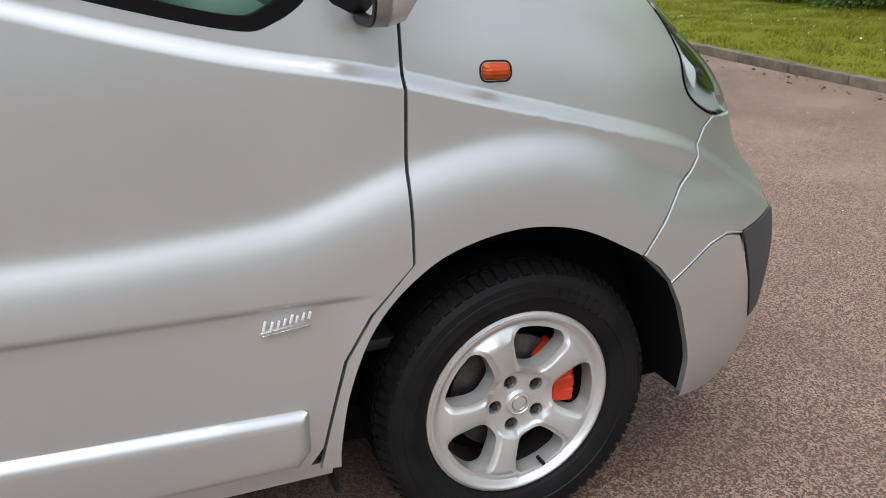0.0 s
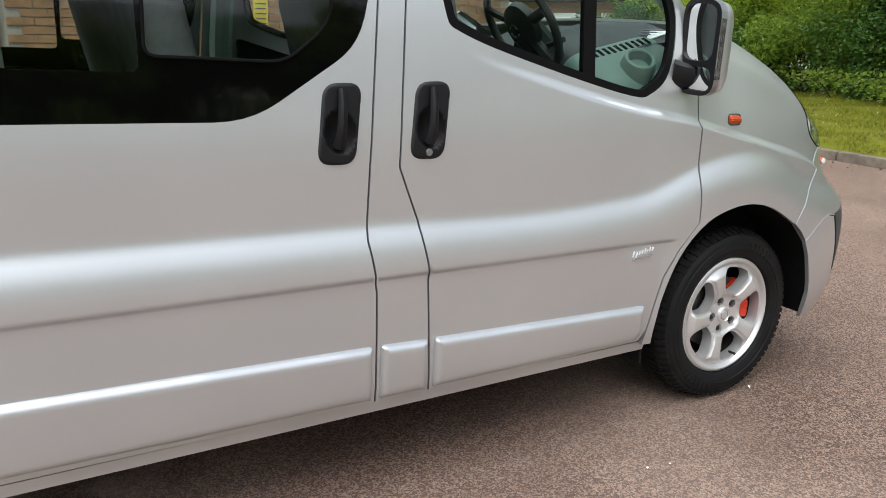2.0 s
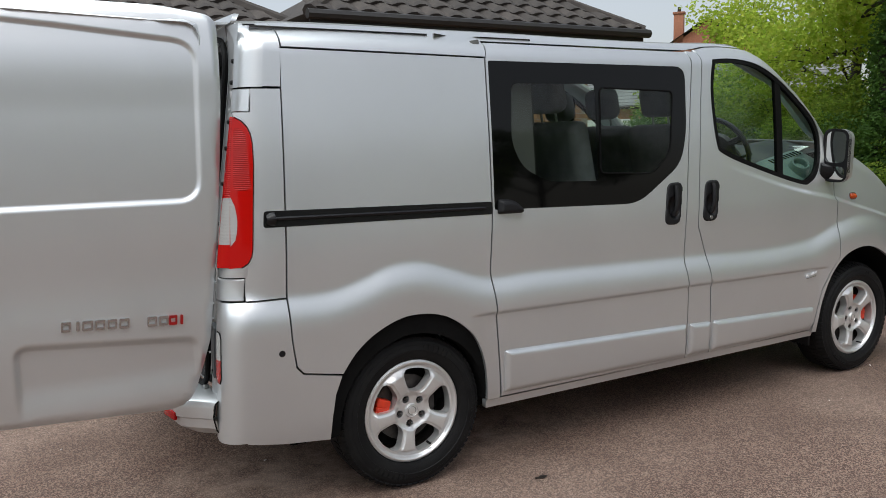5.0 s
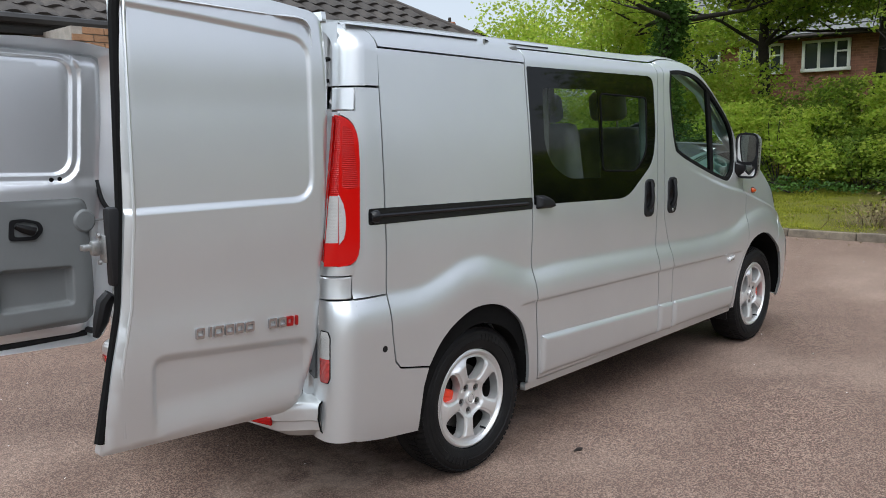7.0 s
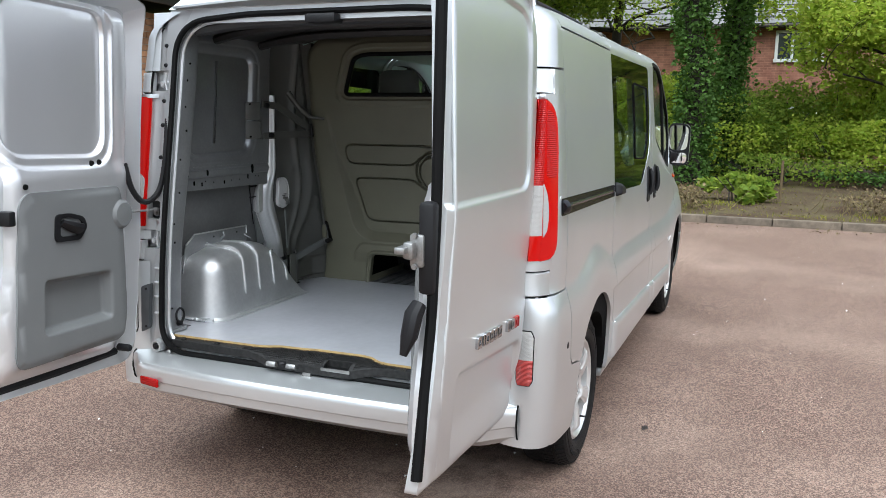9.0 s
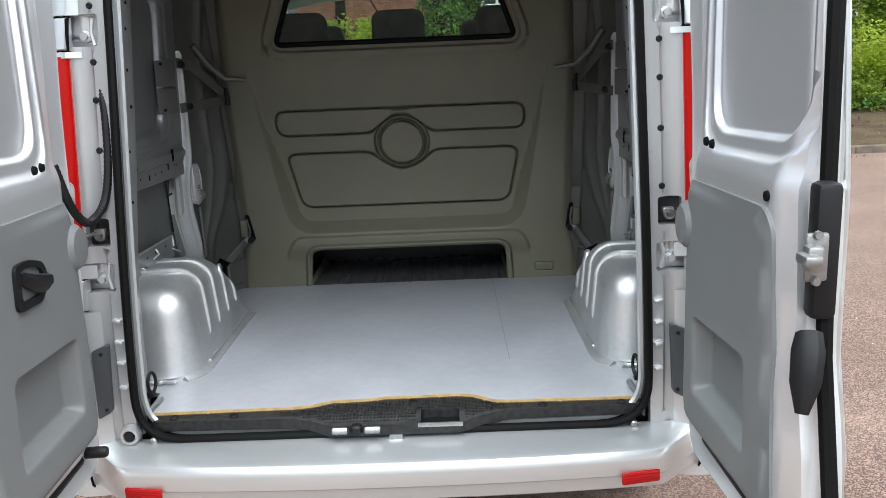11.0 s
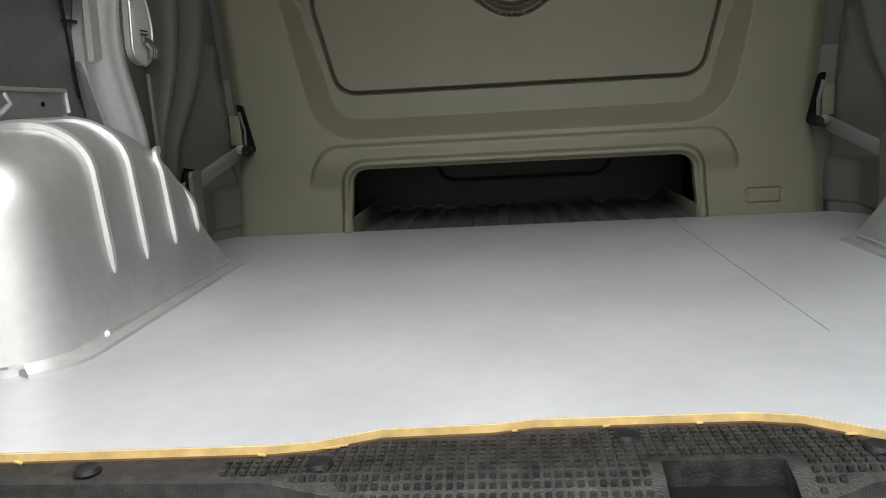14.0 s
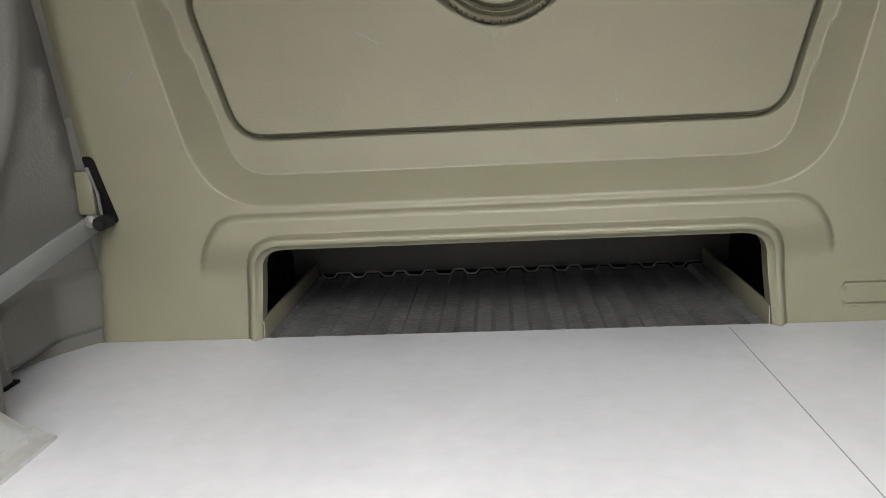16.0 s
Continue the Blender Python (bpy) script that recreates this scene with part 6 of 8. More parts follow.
seam_rows = [(x, SEAM_Y + d) for x in np.arange(-0.7, 0.56, 0.02) for d in (-0.0013, 0.0, 0.0013)]
floor_ob = part("load_floor", sheet(SHEET, [], floor_skin, on_floor, 0.04, 0.012, seam_rows), FLOORP, van, "grey painted plywood load floor")
strip = EDGE + [(x - 0.0028, y) for x, y in reversed(EDGE)]
part("plywood_edge", prism(strip, on_floor, FZ - 0.0085, FZ - 0.0008), YELLOW, floor_ob, "raw yellow plywood edge")
# dark brown strip painted in as the shadow line below the plywood edge
ply = EDGE + [(x - 0.0034, y) for x, y in reversed(EDGE)]
part("ply_shade", prism(ply, on_floor, FZ - 0.0115, FZ - 0.0085), PLYSHADE, floor_ob)
rs = np.random.default_rng(8)
for y in (0.55, 0.31, 0.245, 0.235, 0.07, -0.02, -0.11, -0.24, -0.275, -0.45):
    x = float(np.interp(-y, [-p[1] for p in EDGE], [p[0] for p in EDGE]))
    part("splinter", box((x - 0.005, y, FZ - 0.008), (0.003, float(rs.uniform(0.004, 0.016)), 0.0015), 0, rot=Matrix.Rotation(float(rs.uniform(-0.3, 0.3)), 4, "X")), YELLOW, floor_ob)
part("floor_joint", box((0.06, SEAM_Y, FZ - 0.0006), (1.0, 0.0013, 0.002)), PAD, floor_ob)

# black sill tread with studs, rivets and the latch recess
sill_out = [(-0.80, 0.69), (-0.805, 0.30), (-0.818, 0.235), (-0.836, 0.19), (-0.836, -0.165), (-0.815, -0.225), (-0.80, -0.30), (-0.797, -0.675)]
sill_poly = [(x - 0.0032, y) for x, y in EDGE] + sill_out[::-1]


def sill_skin(P):
    return 0.5865 - 0.0205 * ease((-0.79 - P[:, 0]) / 0.05)


tread = part("sill_tread", sheet(sill_poly, [[(-0.831, -0.058), (-0.786, -0.058), (-0.786, -0.165), (-0.831, -0.165)]], sill_skin, on_floor, 0.02, 0.03), DIRTY, van, "scuffed black plastic sill tread")
bm = bmesh.new()
for x in np.arange(-0.83, -0.71, 0.0095):
    for y in np.arange(-0.66, 0.675, 0.0095):
        P = np.array([(x, y)])
        if reach(P, sill_poly)[0] < -0.008 and (abs(y) < 0.34) and not (-0.18 < y < -0.045 and x < -0.775):
            add_box(bm, (x, y, float(sill_skin(P)[0]) + 0.0005), (0.0052, 0.0052, 0.004))
tagged(part("tread_stud", settle(bm), DIRTY, tread), kind="stuff")
for y, x in ((0.64, -0.785), (0.25, -0.782), (0.47, -0.785), (-0.035, -0.735), (-0.40, -0.785), (-0.25, -0.77), (-0.62, -0.785)):
    part("tread_screw", lathe([(0.0, 0.004), (0.006, 0.004), (0.011, 0.0055), (0.013, 0.001)], "Z", 14, (x, y, float(sill_skin(np.array([(x, y)]))[0]))), BLACK, tread)
part("latch_pocket", box((-0.809, -0.112, 0.552), (0.05, 0.11, 0.02), 0.003), UNDER, tread)
part("latch_bar", box((-0.833, -0.112, 0.562), (0.008, 0.125, 0.012), 0.002), STEEL, tread)
for y in (0.075, 0.165):
    part("sill_striker", box((-0.842, y, 0.556), (0.03, 0.045, 0.02), 0.006, rot=Matrix.Rotation(radians(25), 4, "Y")), STEEL, tread)
part("striker_bolt", lathe([(0.0, 0.572), (0.012, 0.572), (0.017, 0.566), (0.017, 0.55)], "Z", 12, (-0.838, 0.12, 0)), BLACK, tread)
part("sill_face", box((-0.815, CY, 0.508), (0.05, 1.50, 0.02), 0.006), PAINT, van)

ARCH_TOP = [(-0.44, 0.885), (-0.36, 0.904), (-0.22, 0.913), (-0.12, 0.902), (-0.05, 0.875), (0.0, 0.845), (0.07, 0.765), (0.125, 0.68), (0.178, 0.605)]
BOX_D, DRAFT, BOX_R = 0.634, 0.02, 0.085  # inner face, lean and edge radius of the wheel boxes


def box_section(i_top, p, nrm, far_end, n=8):
    """A section of the wheel box from the floor up, over its rounded edge and on to the far end; (x, distance, z)."""
    r = min(BOX_R, (i_top - FZ) * 0.62)
    lean = DRAFT * min(1.0, (i_top - FZ) / 0.28)
    rows = [(0.0, FZ - 0.01), (lean * 0.35, FZ + 0.35 * (i_top - FZ - r)), (lean * 0.7, FZ + 0.7 * (i_top - FZ - r)), (lean, i_top - r)]
    rows += [(lean + r * (1 - math.cos(a)), i_top - r + r * math.sin(a)) for a in np.linspace(0, math.pi / 2, n)[1:]]
    out = [(p[0] + nrm[0] * q, p[1] + nrm[1] * q, z) for q, z in rows]
    if far_end is not None:
        e = out[-1]
        out += [(e[0] + (far_end[0] - e[0]) * f, e[1] + (far_end[1] - e[1]) * f, e[2]) for f in (0.5, 1.0)]
    else:
        out += [out[-1]] * 2
    return out


def box_side(x):
    top = float(curve_at(np.array([x]), ARCH_TOP)[0])
    return box_section(top, (x, BOX_D), (0.0, 1.0), (x, 0.89))


def wheel_box_rows():
    rows = [box_side(float(x)) for x in np.linspace(0.178, -0.44, 40)]
    r = DRAFT + BOX_R
    c = (-0.44, BOX_D + r)
    for a in np.linspace(0, math.pi / 2, 10)[1:]:
        d = (math.sin(a), math.cos(a))
        rows.append(box_section(0.885, (c[0] - d[0] * r, c[1] - d[1] * r), d, None))
    for d in np.linspace(c[1], 0.89, 5)[1:]:
        rows.append(box_section(0.885, (c[0] - r, float(d)), (1.0, 0.0), None))
    return rows


for s in (-1, 1):
    Y = lambda d: BY * 0.6 + s * d
    rows = wheel_box_rows()
    n = len(rows[0])
    V = [(x, Y(d), z) for row in rows for x, d, z in row]
    F = [(i * n + k, i * n + k + 1, (i + 1) * n + k + 1, (i + 1) * n + k) for i in range(len(rows) - 1) for k in range(n - 1)]
    bm = bmesh.new()
    bmv = [bm.verts.new(v) for v in V]
    for f in F:
        bm.faces.new([bmv[i] for i in f])
    bmesh.ops.remove_doubles(bm, verts=bm.verts, dist=1e-5)
    box_ob = part("wheel_box", settle(bm, 60), ARCHM, van, "bright bare metal wheel box with pressed ribs")
    # pressed ribs up the side and over the top; the third is a short hooked one
    for xr, zl, last, back in ((-0.315, 0.685, 12, 0.10), (-0.200, 0.685, 12, 0.07), (-0.078, 0.688, 5, 0.0), (0.038, 0.69, 8, 0.03)):
        sec = [q for q in box_side(xr)][: last + 1]
        path = [(xr, d, z) for _, d, z in sec if z > zl]
        path = [(xr, float(np.interp(zl, [q[2] for q in sec[:5]], [q[1] for q in sec[:5]])), zl)] + path
        pts = []
        for k, (x, d, z) in enumerate(path):
            f = k / (len(path) - 1)
            pts.append((x - back * max(0.0, f - 0.35) ** 1.6, Y(d), z))
        if last == 5:
            x, y, z = pts[-1]
            pts += [(x + 0.008, y + s * 0.003, z + 0.012), (x + 0.024, y + s * 0.004, z + 0.014)]
        fine = flow(pts, False, 4)
        part("pressed_rib", tube(fine, 0.0105, 8, radii=[0.003, 0.0075] + [0.0105] * (len(fine) - 4) + [0.0075, 0.003], squash=0.8), ARCHM, box_ob)
    # weld flange with its sealant bead along the floor
    lip = [(row[0][0], row[0][1]) for row in rows]
    V, F = [], []
    for k, (x, d) in enumerate(lip):
        a, b = np.array(lip[max(k - 1, 0)]), np.array(lip[min(k + 1, len(lip) - 1)])
        e = (b - a) / (np.linalg.norm(b - a) + 1e-9)
        o = np.array([e[1], -e[0]])
        o = o if o @ np.array([-0.1 - x, -d]) > 0 else -o
        for off, z in ((0.024, FZ - 0.002), (0.023, FZ + 0.005), (0.004, FZ + 0.009), (-0.006, FZ + 0.016)):
            q = np.array([x, d]) + o * off
            V.append((q[0], Y(q[1]), z))
    F = [(i * 4 + k, i * 4 + k + 1, (i + 1) * 4 + k + 1, (i + 1) * 4 + k) for i in range(len(lip) - 1) for k in range(3)]
    part("weld_flange", mesh("weld_flange", V, F, 50), ARCHM, box_ob)
    rs = np.random.default_rng(21 + s)
    for k in range(9):
        d = 0.70 + 0.018 * k
        part("sealant_bead", tube([(-0.556 + float(rs.normal()) * 0.003, Y(d - 0.012), FZ + 0.009), (-0.556 + float(rs.normal()) * 0.004, Y(d), FZ + 0.011), (-0.556, Y(d + 0.012), FZ + 0.009)], 0.006, 6), BARE, box_ob)
    bead = [(x, Y(d - 0.001), FZ + 0.012) for x, d in lip[2:36:3]]
    part("sealant_bead", tube(bead, 0.0045, 6), ARCHM, box_ob)


    side_out = lambda P, h: np.stack([P[:, 0], Y(0.0) + s * (0.87 - h), P[:, 1]], 1)
    # upright flange on top of the box, with a bent foot
    plate = rounded([(-0.53, 0.80), (-0.50, 0.93), (-0.44, 0.972), (-0.045, 0.968), (-0.04, 0.89), (-0.2, 0.90)], 0.01, 2)
    part("top_flange", prism(plate, side_out, 0.035, 0.04), WALLP, box_ob)
    part("flange_lip", tube([(-0.50, Y(0.829), 0.93), (-0.44, Y(0.829), 0.972), (-0.045, Y(0.829), 0.968), (-0.042, Y(0.829), 0.93)], 0.004, 6), ARCHM, box_ob)
    for hx in (-0.30, -0.22, -0.12):
        part("flange_hole", lathe([(0.0, Y(0.829)), (0.0045, Y(0.829)), (0.0055, Y(0.835))], "Y", 10, (hx, 0, 0.945)), UNDER, box_ob)
    part("flange_tab", tube([(-0.25, Y(0.828), 0.93), (-0.245, Y(0.81), 0.945), (-0.24, Y(0.82), 0.96)], 0.005, 6), WALLP, box_ob)
    for x in (-0.36, -0.06):
        part("foot_gusset", tube([(x, Y(0.83), 0.925), (x + 0.012, Y(0.80), 0.906)], 0.003, 6), WALLP, box_ob)

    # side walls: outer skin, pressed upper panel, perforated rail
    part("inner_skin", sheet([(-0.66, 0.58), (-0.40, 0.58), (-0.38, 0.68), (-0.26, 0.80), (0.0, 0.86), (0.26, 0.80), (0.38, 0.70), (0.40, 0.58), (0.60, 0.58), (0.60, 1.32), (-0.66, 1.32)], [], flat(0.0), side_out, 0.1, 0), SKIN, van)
    REC = rounded([(-0.45, 1.335), (0.0, 1.34), (0.035, 1.80), (-0.43, 1.80)], 0.07, 6)

    def upper(P):
        d = reach(P, REC)
        h = 0.05 - 0.026 * ease((0.014 - d) / 0.022) - 0.008 * ease((0.05 - d) / 0.014)
        return h + 0.018 * np.clip((P[:, 1] - 1.3) / 0.6, 0, 1) + 0.1 * np.clip(P[:, 1] - 1.80, 0, 1)

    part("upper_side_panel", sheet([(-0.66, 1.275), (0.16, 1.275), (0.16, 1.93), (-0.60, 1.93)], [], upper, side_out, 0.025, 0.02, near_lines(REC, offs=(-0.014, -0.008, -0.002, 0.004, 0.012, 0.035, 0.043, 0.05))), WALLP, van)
    part("panel_slot", tube([(-0.235, Y(0.832), 1.765), (-0.245, Y(0.838), 1.58), (-0.262, Y(0.84), 1.385)], 0.0075, 8), CHROME, van)
    for hx, hz in ((-0.585, 1.885), (-0.565, 1.885), (-0.50, 1.87)):
        part("panel_hole", lathe([(0.0, Y(0.79)), (0.006, Y(0.79)), (0.007, Y(0.80))], "Y", 10, (hx, 0, hz)), UNDER, van)

    def rail_skin(P):
        z = P[:, 1]
        return 0.050 + 0.014 * ease((z - 1.228) / 0.010) - 0.010 * ease((z - 1.262) / 0.008)

    rail_rows = [(x, z) for x in np.arange(-0.65, 0.13, 0.03) for z in (1.226, 1.232, 1.238, 1.260, 1.266, 1.272)]
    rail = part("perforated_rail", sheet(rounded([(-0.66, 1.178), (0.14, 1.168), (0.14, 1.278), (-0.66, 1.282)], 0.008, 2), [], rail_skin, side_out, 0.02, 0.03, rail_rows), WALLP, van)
    for hx, hz, w, h in ((-0.55, 1.205, 5, 9), (-0.50, 1.20, 3, 3), (-0.44, 1.208, 5, 10), (-0.385, 1.20, 4, 9), (-0.36, 1.212, 3, 3), (-0.30, 1.204, 3, 3), (-0.22, 1.20, 4, 9), (-0.165, 1.205, 3, 3), (-0.10, 1.205, 3, 3), (-0.03, 1.215, 5, 11), (-0.01, 1.242, 4, 10), (0.035, 1.215, 3, 3), (0.06, 1.212, 3, 3), (-0.01, 1.255, 9, 20), (-0.36, 1.252, 7, 13), (-0.50, 1.25, 7, 13)):
        y = Y(0.87 - (0.050 if hz < 1.232 else 0.064))
        hole = rounded([(hx - w / 1000, hz - h / 1000), (hx + w / 1000, hz - h / 1000), (hx + w / 1000, hz + h / 1000), (hx - w / 1000, hz + h / 1000)], w / 1400 if h < 12 else w / 1100, 4)
        part("rail_hole", prism(hole, lambda P, q, y=y: np.stack([P[:, 0], y - s * q, P[:, 1]], 1), -0.002, 0.0012), UNDER, rail)

    # pressed door post: a broad folded ribbon that swings forward towards the floor
    LEFT = [(1.62, 0.145), (1.46, 0.14), (1.39, 0.138), (1.28, 0.134), (1.20, 0.128), (1.14, 0.098), (1.08, 0.078), (1.02, 0.078), (0.96, 0.105), (0.90, 0.135), (0.84, 0.160), (0.76, 0.19)]
    RIGHT = [(0.76, 0.318), (0.82, 0.312), (0.90, 0.300), (0.98, 0.272), (1.07, 0.236), (1.18, 0.232), (1.28, 0.240), (1.39, 0.238), (1.46, 0.235), (1.62, 0.235)]
    POST = [(x, z) for z, x in LEFT] + [(x, z) for z, x in RIGHT]
    left_c, right_c = sorted((z, x) for z, x in LEFT), sorted((z, x) for z, x in RIGHT)

    def post_skin(P):
        a, b = curve_at(P[:, 1], left_c), curve_at(P[:, 1], right_c)
        u = (P[:, 0] - a) / (b - a)
        crown = ease(u / 0.34) * ease((1 - u) / 0.42)
        fold = 0.010 * ease((u - 0.30) / 0.10) * ease((0.62 - u) / 0.18) * ease((P[:, 1] - 0.80) / 0.08)
        return 0.022 + 0.034 * crown + fold + 0.008 * ease((P[:, 1] - 1.15) / 0.10)

    post_rows = [(float(a + (b - a) * u), float(z)) for z in np.arange(0.765, 1.61, 0.014) for a, b in [(curve_at(np.array([z]), left_c)[0], curve_at(np.array([z]), right_c)[0])] for u in (0.06, 0.14, 0.22, 0.3, 0.36, 0.44, 0.52, 0.6, 0.7, 0.8, 0.9)]
    part("door_post", sheet(POST, [], post_skin, side_out, 0.03, 0.02, post_rows), POSTM, van, "pressed silver door post")
    part("post_flange", sheet(rounded([(0.066, 1.17), (0.10, 1.17), (0.094, 1.03), (0.060, 1.02)], 0.006, 2), [], flat(0.05), side_out, 0.03, 0.012), POSTM, van)
    for x in (0.035, 0.118):
        part("wire_clip", tube([(x, Y(0.86), 1.165), (x + 0.008, Y(0.86), 1.10), (x + 0.014, Y(0.86), 1.05), (x + 0.03, Y(0.862), 0.96)], 0.0032, 6), BLACK, van)
    for z in (1.155, 1.10):
        part("wire_rung", tube([(0.036, Y(0.86), z), (0.122, Y(0.86), z + 0.002)], 0.004, 6), BLACK, van)
    part("post_brace", sheet(rounded([(0.055, 1.03), (0.085, 1.02), (0.135, 0.93), (0.155, 0.85), (0.10, 0.85), (0.085, 0.93)], 0.015, 3), [], flat(0.016), side_out, 0.03, 0.01), WALLP, van)
    part("post_seal_strip", tube([(0.332, Y(0.832), 0.80), (0.322, Y(0.832), 0.95), (0.318, Y(0.832), 1.01)], 0.0055, 8), PAD, van, "pale seal strip beside the door post")
    # side trim between the post and the bulkhead, with pressed flutes, turning in behind the bulkhead

    FLUTE = [(0.7, 0.345), (0.83, 0.352), (0.97, 0.392), (1.18, 0.400), (1.28, 0.375), (1.5, 0.335), (1.9, 0.32)]
    flute_rows = [(float(curve_at(np.array([z]), FLUTE)[0]) + o, float(z)) for z in np.arange(0.72, 1.9, 0.012) for o in (-0.024, -0.016, -0.008, 0.0, 0.008, 0.016, 0.024, 0.036, 0.044, 0.052, 0.060, 0.068, 0.076)]

    def trim(P):
        x, z = P[:, 0], P[:, 1]
        xr = curve_at(z, FLUTE)
        flute = 0.014 * np.exp(-(((x - xr) / 0.012) ** 2)) * ease((z - 0.72) / 0.08)
        flute = flute + 0.010 * np.exp(-(((x - xr - 0.06) / 0.016) ** 2)) * ease((1.35 - z) / 0.15)
        bump = 0.008 * np.exp(-(((x - 0.36) / 0.018) ** 2 + ((z - 1.235) / 0.03) ** 2))
        turn = np.clip((x - curve_at(z, BULK_X) + 0.20) / 0.21, 0, 1) ** 1.7
        return 0.030 + flute + bump + 0.098 * turn - 0.05 * ease((x - curve_at(z, BULK_X) - 0.03) / 0.10)

    part("dark_side_trim", sheet([(0.36, 0.58), (0.76, 0.58), (0.74, 1.2), (0.70, 1.93), (0.18, 1.93), (0.20, 1.2), (0.27, 0.84), (0.36, 0.72)], [], trim, side_out, 0.018, 0.01, flute_rows), TRIMG, van, "dark grey moulded side trim")
    for x, z in ((0.30, 1.204), (0.352, 1.24), (0.379, 1.097), (0.364, 1.028), (0.34, 0.884), (0.372, 1.31)):
        part("trim_hole", lathe([(0.0, Y(0.838)), (0.005, Y(0.838)), (0.006, Y(0.845))], "Y", 10, (x, 0, z)), BLACK, van)
    low = rounded([(0.345, 0.60), (0.335, 0.70), (0.375, 0.738), (0.66, 0.75), (0.66, 0.60)], [0.01, 0.03, 0.03, 0.0, 0.0], 4)
    part("lower_trim", sheet(low, [], lambda P: 0.085 + 0.05 * ease((P[:, 0] - 0.5) / 0.1) - 0.045 * (1 - np.clip(-reach(P, low) / 0.03, 0, 1)) ** 2, side_out, 0.012, 0.03, near_lines(low)), TRIMG, van, "grey moulded lower trim beside the bulkhead")
    part("kick_panel", sheet(rounded([(0.14, 0.585), (0.14, 0.80), (0.30, 0.80), (0.375, 0.74), (0.375, 0.585)], 0.01, 2), [], lambda P: 0.184 - 0.104 * np.clip((P[:, 0] - 0.195) / 0.152, 0, 1), side_out, 0.015, 0.01), TRIMG, van, "grey trim in front of the wheel box")
    part("wheel_house_skin", sheet([(0.12, 0.57), (0.12, 0.80), (0.30, 0.80), (0.38, 0.74), (0.38, 0.57)], [], lambda P: 0.176 - 0.104 * np.clip((P[:, 0] - 0.195) / 0.152, 0, 1), side_out, 0.03, 0), UNDER, van)
    # black block laid in as the shade at the lower trim's foot
    part("trim_shadow_gap", box((0.365, Y(0.80), 0.599), (0.04, 0.03, 0.006)), UNDER, van)
    # rounded latch plate with its claws
    oval = rounded([(0.252, 1.190), (0.322, 1.186), (0.350, 1.12), (0.338, 1.045), (0.29, 1.022), (0.238, 1.045)], 0.03, 5)
    vent = part("latch_plate", sheet(oval, [], lambda P: 0.042 + 0.006 * ease(-reach(P, oval) / 0.01), side_out, 0.012, 0.02), BADGE, van, "bright metal latch plate with slots")
    part("plate_rim", tube([tuple(v) for v in side_out(np.array(dense(oval, 0.012)), np.full(len(dense(oval, 0.012)), 0.046))], 0.003, 6, True), POSTM, vent)
    for z in (1.10, 1.092):
        part("latch_slot", box((0.296, Y(0.820), z), (0.034, 0.004, 0.0025), 0.0008), BLACK, vent)
    part("latch_lever", box((0.30, Y(0.816), 1.078), (0.045, 0.008, 0.014), 0.003, rot=Matrix.Rotation(radians(8), 4, "Y")), STEEL, vent)
    for k in range(3):
        part("latch_claw", tube([(0.292 + 0.012 * k, Y(0.815), 1.074), (0.296 + 0.012 * k, Y(0.806), 1.060), (0.300 + 0.012 * k, Y(0.812), 1.044)], 0.0048, 6), STEEL, vent)
    # dark blocks added to fill the shaded gap behind the bulkhead's edge
    bx = lambda z: float(curve_at(np.array([z]), BULK_X)[0])
    for z0, z1 in ((0.60, 1.0), (1.0, 1.4), (1.4, 1.9)):
        a = (bx(z0) + bx(z1)) / 2 + 0.065
        part("gap_filler", box((a, Y(0.765), (z0 + z1) / 2), (0.04, 0.17, z1 - z0 + 0.03), 0.006, rot=Matrix.Rotation(math.atan2(bx(z1) - bx(z0), z1 - z0), 4, "Y")), TRIMG, van, "dark filler added in the shaded gap beside the bulkhead")
    # folding bracket and lashing strap to the bulkhead
    turn = Matrix.Rotation(s * radians(-39), 4, "Z")
    br = part("bracket_plate", box((0.008, Y(0.808), 1.540), (0.075, 0.006, 0.088), 0.003, rot=turn), TRIMG, van, "dark triangular bracket tied to the bulkhead")
    part("bracket_plate_low", box((0.010, Y(0.808), 1.445), (0.080, 0.006, 0.088), 0.003, rot=turn), TRIMG, br)
    for bz in (1.572, 1.412):
        part("plate_hole", lathe([(0.0, -0.004), (0.004, -0.004), (0.005, 0.003)], "X", 8), UNDER, br).location = (-0.006, Y(0.814), bz)

    def bar(a, b, tall, name):
        a, b = Vector(a), Vector(b)
        d = (b - a).normalized()
        up = Vector((0, 0, 1)) - d * d.z
        up.normalize()
        o = d.cross(up)
        bm = bmesh.new()
        vs = [bm.verts.new(p + up * u * tall / 2 + o * w * 0.003) for p in (a, b) for u, w in ((-1, -1), (1, -1), (1, 1), (-1, 1))]
        for q in ((0, 1, 2, 3), (7, 6, 5, 4), (0, 4, 5, 1), (1, 5, 6, 2), (2, 6, 7, 3), (3, 7, 4, 0)):
            bm.faces.new([vs[i] for i in q])
        part(name, settle(bm), TRIMG, br)

    bar((0.045, Y(0.775), 1.575), (0.15, Y(0.757), 1.565), 0.034, "bracket_arm")
    bar((0.14, Y(0.758), 1.570), (0.375, Y(0.708), 1.452), 0.034, "bracket_arm")
    bar((0.045, Y(0.775), 1.415), (0.385, Y(0.705), 1.425), 0.034, "bracket_arm")
    bar((0.05, Y(0.776), 1.415), (0.05, Y(0.776), 1.575), 0.020, "bracket_arm")
